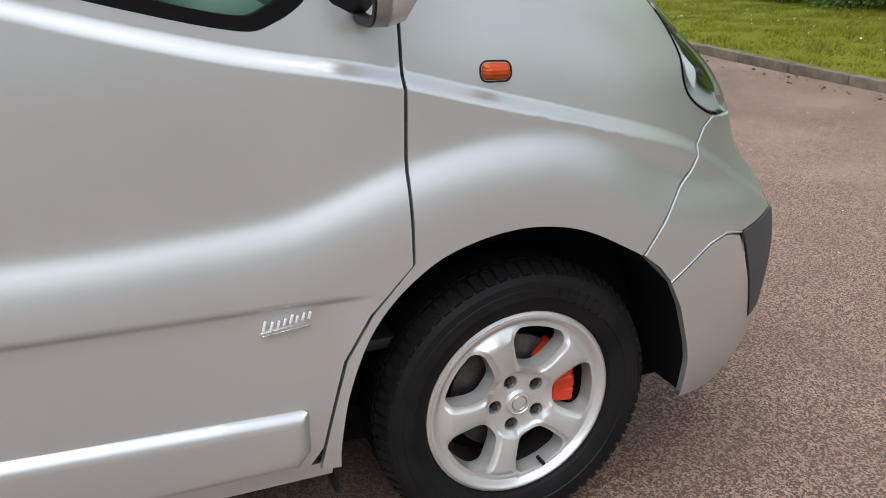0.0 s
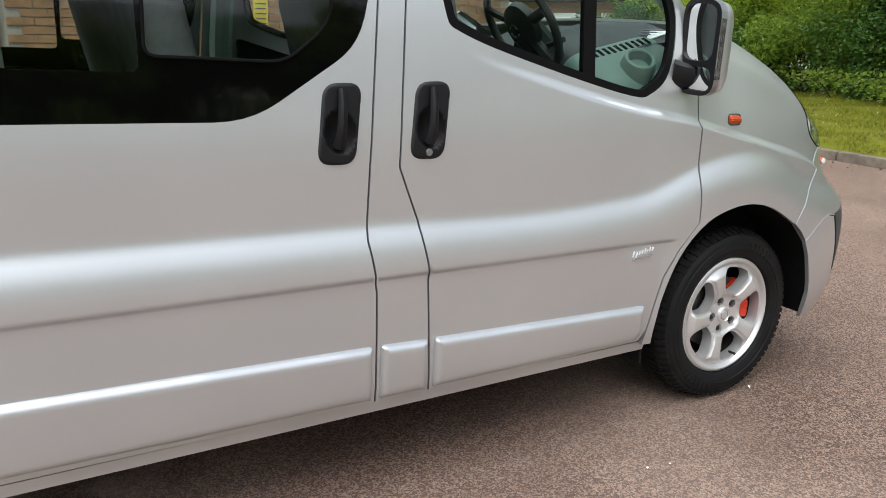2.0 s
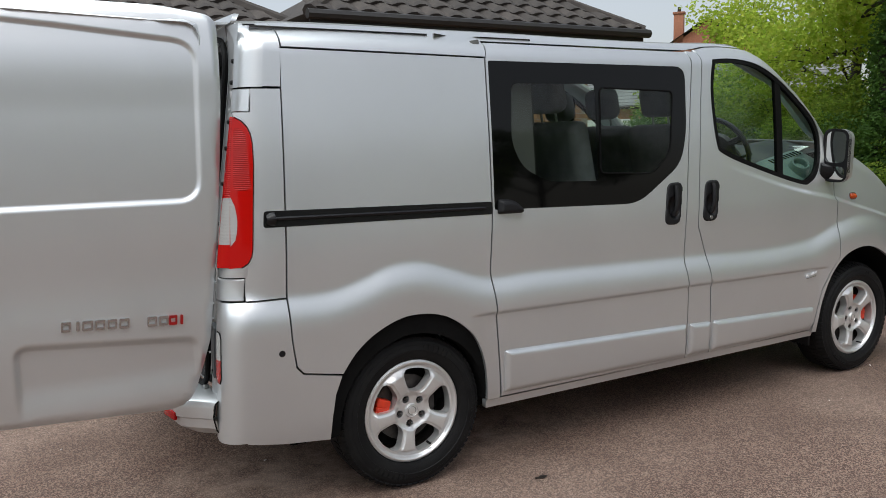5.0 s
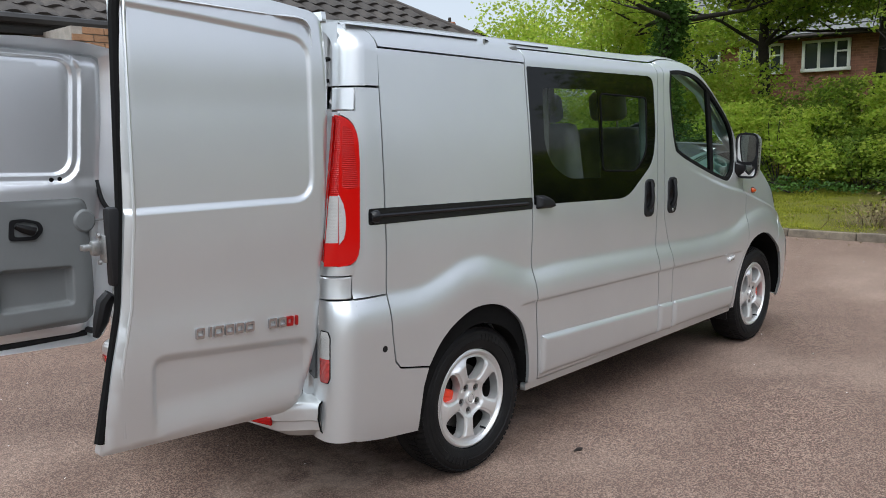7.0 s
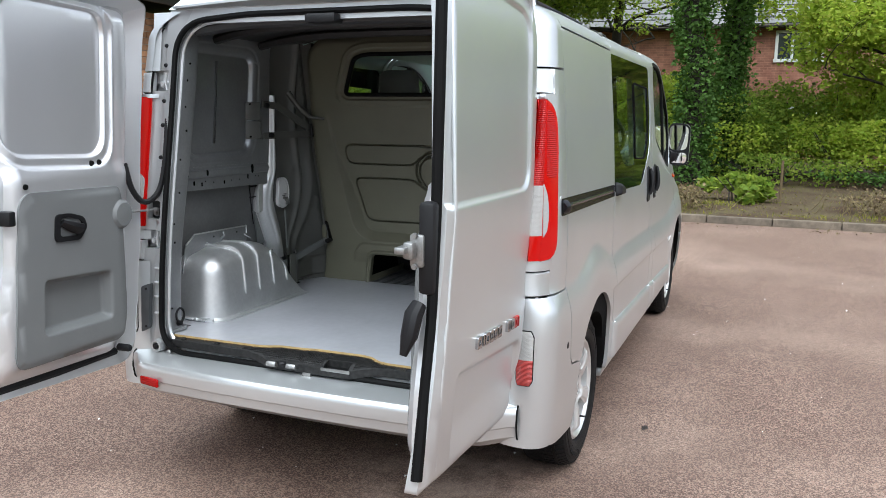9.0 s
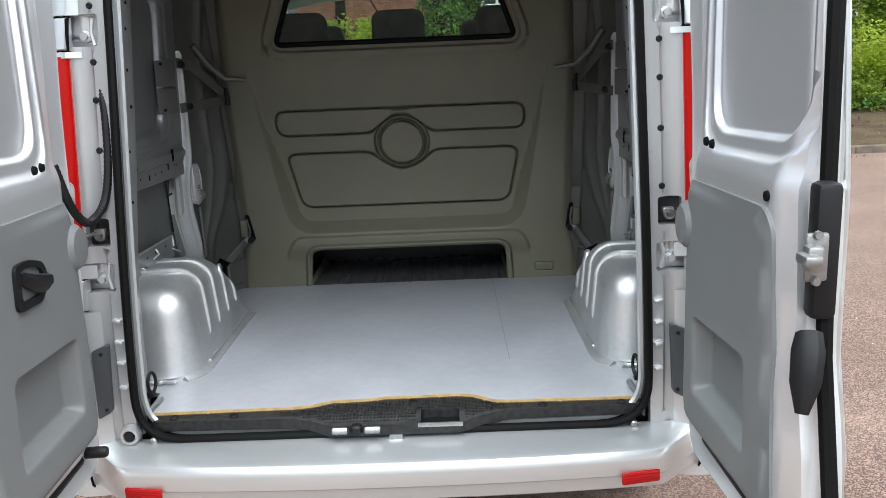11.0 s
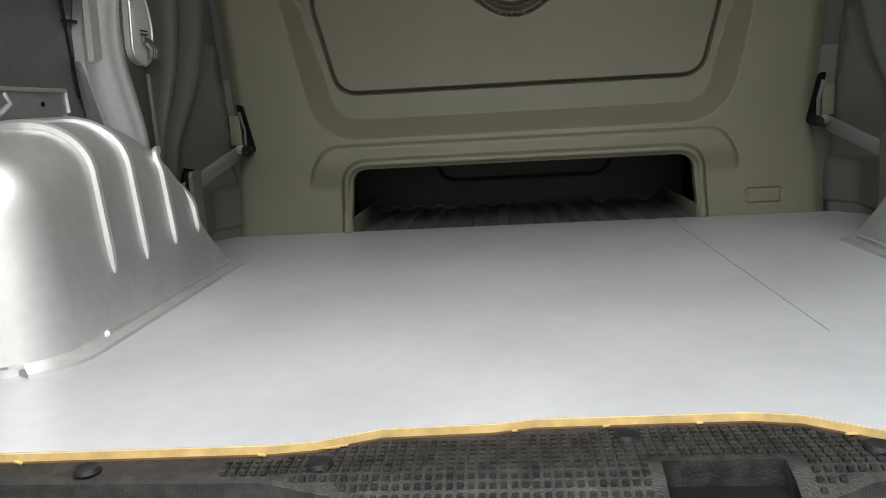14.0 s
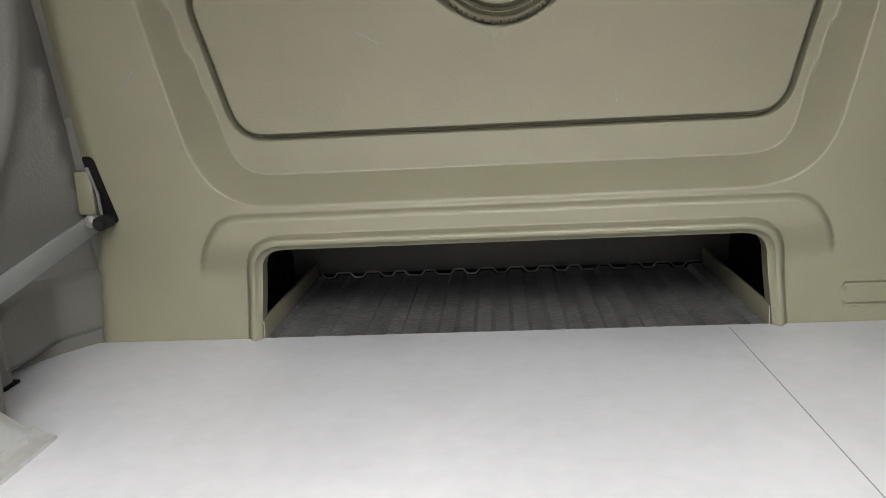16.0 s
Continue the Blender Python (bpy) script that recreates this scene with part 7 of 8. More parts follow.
    part("bracket_clip", tube([(0.383, Y(0.700), 1.475), (0.376, Y(0.692), 1.44), (0.380, Y(0.696), 1.410)], 0.010, 8, radii=[0.006, 0.009, 0.012]), BLACK, br)
    for bx0, bd, bz in ((0.07, 0.766, 1.568), (0.10, 0.76, 1.418)):
        part("bracket_bolt", lathe([(0.0, -0.02), (0.010, -0.02), (0.013, -0.012), (0.013, 0.006)], "X", 10, (bx0, Y(bd), bz)), BLACK, br)
    part("bulkhead_ledge", tube([(0.30, Y(0.79), 1.64), (0.33, Y(0.74), 1.56), (0.355, Y(0.69), 1.512), (0.365, Y(0.61), 1.503)], 0.014, 8, radii=[0.016, 0.014, 0.011, 0.008]), TRIMG, van)
    st = part("lashing_strap", box(((0.565 + 0.2) / 2, Y(0.745), 0.775), (0.40, 0.008, 0.036), 0.003, rot=Matrix.Rotation(radians(-14), 4, "Y") @ Matrix.Rotation(s * radians(-9), 4, "Z")), PAD, van, "flat grey strap bolted to the bulkhead")
    slot = rounded([(Y(0.706) - BY, 0.935), (Y(0.690) - BY, 0.93), (Y(0.678) - BY, 0.815), (Y(0.700) - BY, 0.812)], 0.009, 4)
    part("strap_slot", prism(slot, bulk_place, -0.004, 0.006), UNDER, st)
    part("slot_strip", tube([(bx(0.915) - 0.010, Y(0.700), 0.915), (bx(0.87) - 0.014, Y(0.694), 0.87), (bx(0.83) - 0.012, Y(0.700), 0.83)], 0.005, 6, squash=0.5), PAD, st)
    part("strap_bolt", lathe([(0.0, 0.520), (0.009, 0.520), (0.013, 0.526), (0.013, 0.56)], "X", 8, (0, Y(0.694), 0.820)), BLACK, st)
    part("strap_washer", lathe([(0.0, 0.524), (0.011, 0.526), (0.012, 0.54)], "X", 10, (0, Y(0.708), 0.824)), STEEL, st)
    part("corner_tab", box((bx(0.88) + 0.006, Y(0.722), 0.87), (0.012, 0.03, 0.075), 0.004), ABS, bulkhead)
    # rear jamb with punched holes and the lashing ring
    zs = np.linspace(0.545, 1.86, 24)
    V = []
    for z in zs:
        x = float(rear_x(z))
        j = float(np.interp(z, [0.6, 0.95, 1.28, 1.8], [0.722, 0.722, 0.704, 0.69]))
        V += [(x + 0.004, CY + s * 0.708, z), (x + 0.014, CY + s * 0.702, z), (x + 0.022, CY + s * (j - 0.012), z), (x + 0.105, CY + s * (j - 0.006), z), (x + 0.120, CY + s * j, z), (x + 0.125, CY + s * 0.86, z)]
    F = [(i * 6 + k, i * 6 + k + 1, (i + 1) * 6 + k + 1, (i + 1) * 6 + k) for i in range(len(zs) - 1) for k in range(5)]
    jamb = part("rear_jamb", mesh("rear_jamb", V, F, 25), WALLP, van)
    for hz, f in ((0.70, 0.05), (0.98, 0.06), (1.06, 0.045), (1.19, 0.06), (1.33, 0.045), (1.45, 0.07), (1.55, 0.05), (1.66, 0.05), (1.73, 0.06), (0.62, 0.09), (0.85, 0.04)):
        x = float(rear_x(hz)) + f
        j = float(np.interp(hz, [0.6, 0.95, 1.28, 1.8], [0.722, 0.722, 0.704, 0.69])) - 0.0105
        part("jamb_hole", lathe([(0.0, CY + s * (j - 0.001)), (0.0045, CY + s * (j - 0.001)), (0.006, CY + s * (j + 0.006))], "Y", 10, (x, 0, hz)), UNDER, jamb)
    part("jamb_foot", tube([(-0.79, CY + s * 0.692, FZ + 0.008), (-0.69, CY + s * 0.685, FZ + 0.012)], 0.008, 8, radii=[0.005, 0.009]), WALLP, jamb)
    cx = -0.705
    part("lashing_ring", tube([(cx + 0.020 * math.cos(a), CY + s * (0.700 - 0.004 * math.cos(a)), 0.665 + 0.03 * math.sin(a)) for a in np.arange(0, 2 * math.pi, 0.4)], 0.005, 6, True), BLACK, jamb, "black lashing ring")
    part("ring_mount", lathe([(0.0, CY + s * 0.694), (0.010, CY + s * 0.697), (0.013, CY + s * 0.715)], "Y", 12, (cx + 0.003, 0, 0.628)), BLACK, jamb)
    part("roof_slots", tube([(0.30, Y(0.80), 1.80), (0.305, Y(0.81), 1.60)], 0.004, 4), SIGN, van)

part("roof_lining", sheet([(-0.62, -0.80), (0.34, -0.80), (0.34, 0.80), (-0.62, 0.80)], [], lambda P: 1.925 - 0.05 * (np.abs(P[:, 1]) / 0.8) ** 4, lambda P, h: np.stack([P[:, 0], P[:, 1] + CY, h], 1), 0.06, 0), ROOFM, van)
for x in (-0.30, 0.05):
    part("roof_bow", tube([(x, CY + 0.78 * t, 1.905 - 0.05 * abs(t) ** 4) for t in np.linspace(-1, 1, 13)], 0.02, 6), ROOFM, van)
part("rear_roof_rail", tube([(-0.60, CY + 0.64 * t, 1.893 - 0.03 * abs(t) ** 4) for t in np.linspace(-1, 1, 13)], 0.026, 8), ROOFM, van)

# ---------- cab ----------
part("cab_floor", box((1.9, CY, 0.52), (2.2, 1.66, 0.03), 0.01), DARKDASH, van)
part("headlining", sheet([(0.34, -0.72), (2.1, -0.72), (2.1, 0.72), (0.34, 0.72)], [], lambda P: 1.935 - 0.05 * (np.abs(P[:, 1]) / 0.72) ** 4, lambda P, h: np.stack([P[:, 0], P[:, 1] + CY, h], 1), 0.08, 0), SEATP, van)
for s in (-1, 1):
    yy = CY + s * 0.84
    # inner door cards below the glass
    part("door_card", sheet(rounded([(0.66, 0.55), (0.66, 1.2), (1.58, 1.15), (1.58, 0.55)], 0.02), [], flat(0.855), right_side if s < 0 else left_side, 0.2, 0.03), DARKDASH, van)
    part("door_card", sheet(rounded([(1.74, 0.55), (1.74, 1.33), (2.1, 1.22), (2.62, 1.12), (2.62, 0.55)], 0.02), [], flat(0.85), right_side if s < 0 else left_side, 0.2, 0.03), DARKDASH, van)
    part("b_pillar_trim", tube([(1.66, CY + s * 0.845, 0.6), (1.66, CY + s * 0.84, 1.3), (1.70, CY + s * 0.79, 1.85)], 0.05, 10), SEATP, van)
    part("a_pillar_trim", tube([(2.12, CY + s * 0.72, 1.91), (2.45, CY + s * 0.755, 1.77), (2.75, CY + s * 0.775, 1.50), (2.95, CY + s * 0.78, 1.38)], 0.03, 8), PAINT, van)


def seat(at, w, heads=1, label="grey cloth van seat with a headrest"):
    x, y, z = at
    st = part("seat", box((x + 0.24, y, z + 0.06), (0.50, w, 0.16), 0.05, 3), SEAT, van, label)
    bm = bmesh.new()
    lean = Matrix.Rotation(radians(-12), 4, "Y")
    add_box(bm, (x - 0.075, y, z + 0.44), (0.13, w, 0.66), 0.05, 3, lean)
    part("backrest", settle(bm, 50), SEAT, st)
    part("seat_base", box((x + 0.22, y, z - 0.14), (0.42, w * 0.8, 0.26), 0.03), DARKDASH, st)
    for k in range(heads):
        yh = y + (k - (heads - 1) / 2) * w / max(heads, 1)
        bm = bmesh.new()
        add_box(bm, (x - 0.165, yh, z + 0.90), (0.11, 0.25, 0.19), 0.05, 3, lean)
        part("headrest", settle(bm, 50), SEAT, st)
        for d in (-0.06, 0.06):
            part("headrest_post", tube([(x - 0.135, yh + d, z + 0.72), (x - 0.155, yh + d, z + 0.84)], 0.007, 6), STEEL, st)
    return st


seat((1.22, CY - 0.46, 0.80), 0.50)
seat((1.22, CY + 0.26, 0.80), 0.92, 2, "grey cloth double seat with two headrests")
seat((2.08, CY - 0.40, 0.78), 0.50, 1, "dark driver's seat with a headrest")
seat((2.08, CY + 0.30, 0.78), 0.86, 2, "dark front double seat with two headrests")


def shell_skin(P):
    return curve_at(P[:, 1], [(0.5, 0.62), (1.0, 0.74), (1.25, 0.74), (1.5, 0.66), (1.9, 0.56)]) + 0.0 * P[:, 0]


part("bulkhead_front", sheet([(-0.80, 0.87), (0.80, 0.87), (0.78, 1.6), (0.50, 1.62), (-0.50, 1.62), (-0.78, 1.6)], [], shell_skin, facing_front, 0.06, 0), SEATP, bulkhead, "pale green-grey front side of the bulkhead")

# dashboard, door-side pod, wheel and column
V, F = [], []
sec = [(2.60, 0.80), (2.52, 1.05), (2.51, 1.20), (2.57, 1.30), (2.70, 1.345), (2.85, 1.36), (2.98, 1.36), (3.0, 0.8)]
ys = np.linspace(-0.76, 0.76, 25)
for y in ys:
    hood = 0.07 * math.exp(-(((y + 0.40) / 0.20) ** 2))
    cen = 0.05 * math.exp(-((y / 0.16) ** 2))
    V += [(x - (0.05 if 0.9 < z < 1.25 else 0.0) * math.exp(-((y / 0.2) ** 2)), y + CY, z + (hood + cen) * ease(np.array([(z - 1.15) / 0.2]))[0]) for x, z in sec]
k = len(sec)
F = [(i * k + j, i * k + j + 1, (i + 1) * k + j + 1, (i + 1) * k + j) for i in range(len(ys) - 1) for j in range(k - 1)]
dash = part("dashboard", mesh("dashboard", V, F, 50), DARKDASH, van, "dark dashboard with grey-green end pods")
for s in (-1, 1):
    M = Matrix.Translation((2.65, CY + s * 0.70, 1.175)) @ Matrix.Rotation(-s * radians(24), 4, "X") @ Matrix.Rotation(radians(-14), 4, "Y")
    bm = bmesh.new()
    add_box(bm, (0, 0, 0), (0.42, 0.30, 0.32), 0.10, 6)
    pod = part("dash_pod", settle(bm, 60), DASH, dash, "grey-green dashboard pod with a cup holder")
    pod.matrix_basis = M
    holder = part("cup_holder", lathe([(0.0, -0.02), (0.037, -0.02), (0.040, 0.038), (0.045, 0.043), (0.051, 0.040), (0.055, 0.03), (0.068, -0.05)], "Z", 32), DASH, pod)
    holder.matrix_basis = Matrix.Translation((-0.01, s * 0.075, 0.15)) @ Matrix.Rotation(-s * radians(12), 4, "X")
    for j in range(10):
        part("vent_slat", box((-0.10 + 0.024 * j, -s * 0.045, 0.156), (0.012, 0.042, 0.012), 0.002), UNDER, pod)
wc = Vector((2.40, CY - 0.44, 1.40))
tilt = Matrix.Rotation(radians(-28), 4, "Y")
ringp = [wc + tilt @ Vector((0, 0.19 * math.cos(a), 0.19 * math.sin(a))) for a in np.arange(0, 2 * math.pi - 0.01, 2 * math.pi / 36)]
sw = part("steering_wheel", tube(ringp, 0.015, 10, True), DARKDASH, van, "dark four-spoke steering wheel")
bm = bmesh.new()
add_lathe(bm, [(0.0, -0.035), (0.05, -0.03), (0.085, -0.01), (0.09, 0.015)], "X", 24)
hub = settle(bm)
h_ob = part("wheel_hub", hub, DARKDASH, sw)
h_ob.matrix_basis = Matrix.Translation(wc) @ tilt
part("hub_emblem", lathe([(0.02, 0.0), (0.023, -0.004), (0.026, 0.0)], "X", 24), CHROME, sw).matrix_basis = Matrix.Translation(wc) @ tilt @ Matrix.Translation((-0.034, 0, 0))
for a in (20, 160, 230, 310):
    d = tilt @ Vector((0, math.cos(radians(a)), math.sin(radians(a))))
    part("spoke", tube([wc + d * 0.07, wc + d * 0.185], 0.012, 6, squash=1.8), DARKDASH, sw)
part("steering_column", tube([tuple(wc + Vector((0.02, 0, -0.01))), (2.62, CY - 0.44, 1.22)], 0.06, 10), DARKDASH, dash)
part("stalk", tube([(2.46, CY - 0.49, 1.33), (2.45, CY - 0.62, 1.36)], 0.01, 6), DARKDASH, dash)
paper = part("dash_permit", box((2.84, CY - 0.60, 1.378), (0.12, 0.16, 0.004), 0.001, rot=Matrix.Rotation(radians(-15), 4, "Y")), SIGN, dash, "pale paper lying on the dashboard")
for j in range(3):
    part("print_bar", box((2.81 + 0.03 * j, CY - 0.60, 1.382 + 0.008 * j), (0.012, 0.12, 0.002), rot=Matrix.Rotation(radians(-15), 4, "Y")), GREYBAR, paper)

# ---------- ground ----------
def kerb_x(y):
    return 9.17 + 0.0115 * np.clip(y, 0, 20) ** 2 + 0.004 * np.clip(-y, 0, 20)


far = 3000.0
tagged(part("ground", mesh("ground", [(-far, -far, -0.03), (far, -far, -0.03), (far, far, -0.03), (-far, far, -0.03)], [(0, 1, 2, 3)]), TURF), "flat ground reaching the horizon", "ground", kind="structure")
tagged(part("tarmac", mesh("tarmac", [(-40, -40, 0), (11.5, -40, 0), (11.5, 60, 0), (-40, 60, 0)], [(0, 1, 2, 3)]), TARMAC), "worn reddish tarmac parking court", "tarmac", kind="structure")



def verge_z(t, y):
    return 0.10 + 0.22 * np.clip(t / 6.0, 0, 1) + 0.02 * np.sin(3.1 * y + t) * np.cos(2.3 * t)


ys = np.arange(-24, 26.01, 0.25)
ts = np.concatenate([[0.115], np.arange(0.15, 3.0, 0.2), np.arange(3.0, 45, 2.0)])
V = [(float(kerb_x(y)) + t, y, float(verge_z(t, y)) + random.uniform(-0.012, 0.012) if t > 0.2 else 0.102 + 0.006 * (t > 0.13)) for y in ys for t in ts]
n = len(ts)
F = [(i * n + j, i * n + j + 1, (i + 1) * n + j + 1, (i + 1) * n + j) for i in range(len(ys) - 1) for j in range(n - 1)]


def verge_mat():
    """Turf that thins to bare soil and leaf litter under the shrubs."""
    m = mat("verge_soil_and_turf", (0.085, 0.056, 0.038), 0.95, 0, 0.5, 2.0, 0.8, 40, color2=(0.125, 0.10, 0.058))
    nt = m.node_tree
    p = nt.nodes["Principled BSDF"]
    p.inputs["Specular IOR Level"].default_value = 0.1
    old = p.inputs["Base Color"].links[0].from_socket
    co = nt.nodes.new("ShaderNodeTexCoord")
    sp = nt.nodes.new("ShaderNodeSeparateXYZ")
    nz = nt.nodes.new("ShaderNodeTexNoise")
    nz.inputs["Scale"].default_value, nz.inputs["Detail"].default_value = 1.3, 5
    add = nt.nodes.new("ShaderNodeMath")
    add.operation = "MULTIPLY_ADD"
    add.inputs[1].default_value = 5.0
    rng = nt.nodes.new("ShaderNodeMapRange")
    rng.inputs["From Min"].default_value, rng.inputs["From Max"].default_value = 2.2, 4.6
    mx = nt.nodes.new("ShaderNodeMix")
    mx.data_type = "RGBA"
    mx.inputs["B"].default_value = (0.105, 0.108, 0.010, 1)
    nt.links.new(co.outputs["Object"], sp.inputs[0])
    nt.links.new(co.outputs["Object"], nz.inputs["Vector"])
    nt.links.new(nz.outputs["Fac"], add.inputs[0])
    nt.links.new(sp.outputs["Y"], add.inputs[2])
    nt.links.new(add.outputs[0], rng.inputs["Value"])
    nt.links.new(rng.outputs["Result"], mx.inputs["Factor"])
    nt.links.new(old, mx.inputs["A"])
    nt.links.new(mx.outputs["Result"], p.inputs["Base Color"])
    return m


tagged(part("verge", mesh("verge", V, F, 60), verge_mat()), "verge of grass and bare soil behind the kerb", "verge", kind="structure")

# kerb stones
kerb = thing("kerb", "row of weathered concrete kerb stones", "kerb", kind="structure")
stone = settle(add_box(bmesh.new(), (0, 0, 0), (0.135, 0.905, 0.24), 0.018, 2))
y = -14.0
while y < 22:
    slope = float(kerb_x(y + 0.46) - kerb_x(y - 0.46)) / 0.92
    k = part("kerb_stone", stone, KERB, kerb)
    k.matrix_basis = Matrix.Translation((float(kerb_x(y)) + 0.07 + random.uniform(-0.006, 0.006), y, -0.01 + random.uniform(-0.006, 0.006))) @ Matrix.Rotation(-math.atan(slope) + random.uniform(-0.006, 0.006), 4, "Z")
    y += 0.915

# ---------- leaves ----------
def leaf_mesh(name, centres, size, rng, flat_bias=0.0, long=1.5):
    """Many small bent leaves: each two triangles folded along the rib."""
    n = len(centres)
    d = rng.normal(size=(n, 3))
    d[:, 2] *= 0.6
    d /= np.linalg.norm(d, axis=1)[:, None]
    up = rng.normal(size=(n, 3)) + (0, 0, 0.6 + flat_bias)
    side = np.cross(d, up)
    side /= np.linalg.norm(side, axis=1)[:, None] + 1e-9
    nor = np.cross(side, d)
    s = size * rng.uniform(0.6, 1.35, (n, 1))
    a = centres - d * s * long / 2
    b = centres + d * s * long / 2
    l = centres + side * s * 0.5 + nor * s * 0.18 - d * s * 0.1
    r = centres - side * s * 0.5 + nor * s * 0.18 - d * s * 0.1
    V = np.stack([a, l, b, r], 1).reshape(-1, 3)
    me = bpy.data.meshes.new(name)
    me.vertices.add(4 * n)
    me.vertices.foreach_set("co", V.ravel())
    idx = np.arange(n)[:, None] * 4 + np.array([0, 2, 1, 0, 3, 2])
    me.loops.add(6 * n)
    me.loops.foreach_set("vertex_index", idx.ravel())
    me.polygons.add(2 * n)
    me.polygons.foreach_set("loop_start", np.arange(2 * n) * 3)
    me.polygons.foreach_set("loop_total", np.full(2 * n, 3))
    me.update(calc_edges=True)
    return me


def clump_points(rng, blobs, per_area, hollow=0.55):
    """Points on the shells of overlapping lumps, with gaps between sprays."""
    out = []
    for c, r in blobs:
        m = int(per_area * r[0] * r[2] * 12)
        v = rng.normal(size=(m, 3))
        v /= np.linalg.norm(v, axis=1)[:, None]
        rad = hollow + (1 - hollow) * rng.uniform(0, 1, (m, 1)) ** 0.6
        lump = 1 + 0.22 * np.sin(v[:, :1] * 7 + c[0]) * np.cos(v[:, 1:2] * 6 + c[1]) + 0.15 * np.sin(v[:, 2:] * 11)
        p = np.array(c) + v * np.array(r) * rad * lump
        out.append(p)
    P = np.vstack(out)
    keep = np.sin(P[:, 0] * 5.1 + 1.3 * P[:, 2] * 3) + np.sin(P[:, 1] * 4.3 + P[:, 2] * 2.2) + rng.normal(size=len(P)) * 0.9 > -0.9
    return P[keep]


def branch(bm, rng, p, d, length, r, depth):
    pts, rad = [Vector(p)], [r]
    for k in range(4):
        d = (d + Vector(rng.normal(size=3) * 0.15)).normalized()
        pts.append(pts[-1] + d * length / 4)
        rad.append(r * (1 - 0.17 * (k + 1)))
    add_tube(bm, pts, r, 6 if depth else 9, radii=rad)
    ends = [pts[-1]] if depth else [pts[-1], pts[2]]
    if depth > 0:
        for k in range(3):
            q = pts[2 + k % 3]
            side = Vector(rng.normal(size=3))
            side.z = abs(side.z) * 0.5
            ends += branch(bm, rng, q, (d * 0.6 + side.normalized()).normalized(), length * 0.62, rad[2] * 0.6, depth - 1)
    return ends


def tree(seed, at, height, trunk_r, crown, leaf_m, leaf=0.10, ivy=False, density=34, label="broadleaf tree in fresh spring leaf", low=0.35):
    rng = np.random.default_rng(seed)
    t = thing("tree", label, "tree", at)
    bm = bmesh.new()
    ends = []
    d = Vector((rng.normal() * 0.025, rng.normal() * 0.025, 1)).normalized()
    pts = [Vector((0, 0, -0.1)) + d * height * 0.55 * k / 5 + Vector((rng.normal(), rng.normal(), 0)) * 0.03 * k for k in range(6)]
    add_tube(bm, pts, trunk_r, 12, radii=[trunk_r * (1.35 if k == 0 else 1 - 0.09 * k) for k in range(6)])
    for k in range(8):
        q = pts[4 - (low < 0.35) + k % 2]
        a = 0.8 * k + rng.uniform(0, 0.8)
        ends += branch(bm, rng, q, Vector((math.cos(a), math.sin(a), 0.30)).normalized(), crown * 0.52, trunk_r * 0.30, 2)
    ends += branch(bm, rng, pts[-1], Vector((0, 0, 1)), height * 0.4, trunk_r * 0.5, 2)
    part("trunk", settle(bm, 60), BARK, t)
    blobs = [(tuple(e), (crown * rng.uniform(0.09, 0.2),) * 2 + (crown * rng.uniform(0.05, 0.12),)) for e in ends if e.z > height * low]
    part("crown", leaf_mesh("crown", clump_points(rng, blobs, density * 1.9), leaf * 0.66, rng), leaf_m, t)
    if ivy:
        m = 9000
        a, hz = rng.uniform(0, 2 * math.pi, m), rng.uniform(0, height * 0.55, m)
        rr = trunk_r * (1.1 - 0.4 * hz / (height * 0.55)) + np.abs(rng.normal(size=m)) * (0.06 + 0.08 * np.sin(hz * 2.1 + 2 * a) ** 2) + 0.02
        base = np.array([tuple(p) for p in pts])
        cx, cy = np.interp(hz, base[:, 2], base[:, 0]), np.interp(hz, base[:, 2], base[:, 1])
        part("ivy", leaf_mesh("ivy", np.stack([cx + rr * np.cos(a), cy + rr * np.sin(a), hz], 1), 0.062, rng), IVY, t)
    return t


def bush(seed, at, size, leaf_m, leaf=0.06, density=260, name="bush", label="dense leafy green shrub", lumps=9):
    rng = np.random.default_rng(seed)
    t = thing(name, label, "bush", at)
    bm = bmesh.new()
    for k in range(7):
        a = rng.uniform(0, 2 * math.pi)
        e = Vector((math.cos(a) * size[0] * 0.35, math.sin(a) * size[1] * 0.35, size[2] * 0.7))
        add_tube(bm, [Vector((rng.normal() * 0.06, rng.normal() * 0.06, -0.08)), e * 0.5 + Vector(rng.normal(size=3) * 0.05), e], 0.012, 5, radii=[0.016, 0.012, 0.006])
    tagged(part("undergrowth", settle(bm, 60), BARK, t), kind="stuff")
    blobs = [((rng.uniform(-0.42, 0.42) * size[0], rng.uniform(-0.42, 0.42) * size[1], rng.uniform(0.25, 0.78) * size[2]), (size[0] * rng.uniform(0.2, 0.34), size[1] * rng.uniform(0.2, 0.34), size[2] * rng.uniform(0.16, 0.28))) for _ in range(lumps)]
    P = clump_points(rng, blobs, density)
    P = P[P[:, 2] > 0.02]
    part("foliage", leaf_mesh("foliage", P, leaf, rng, 0.4), leaf_m, t)
    return t


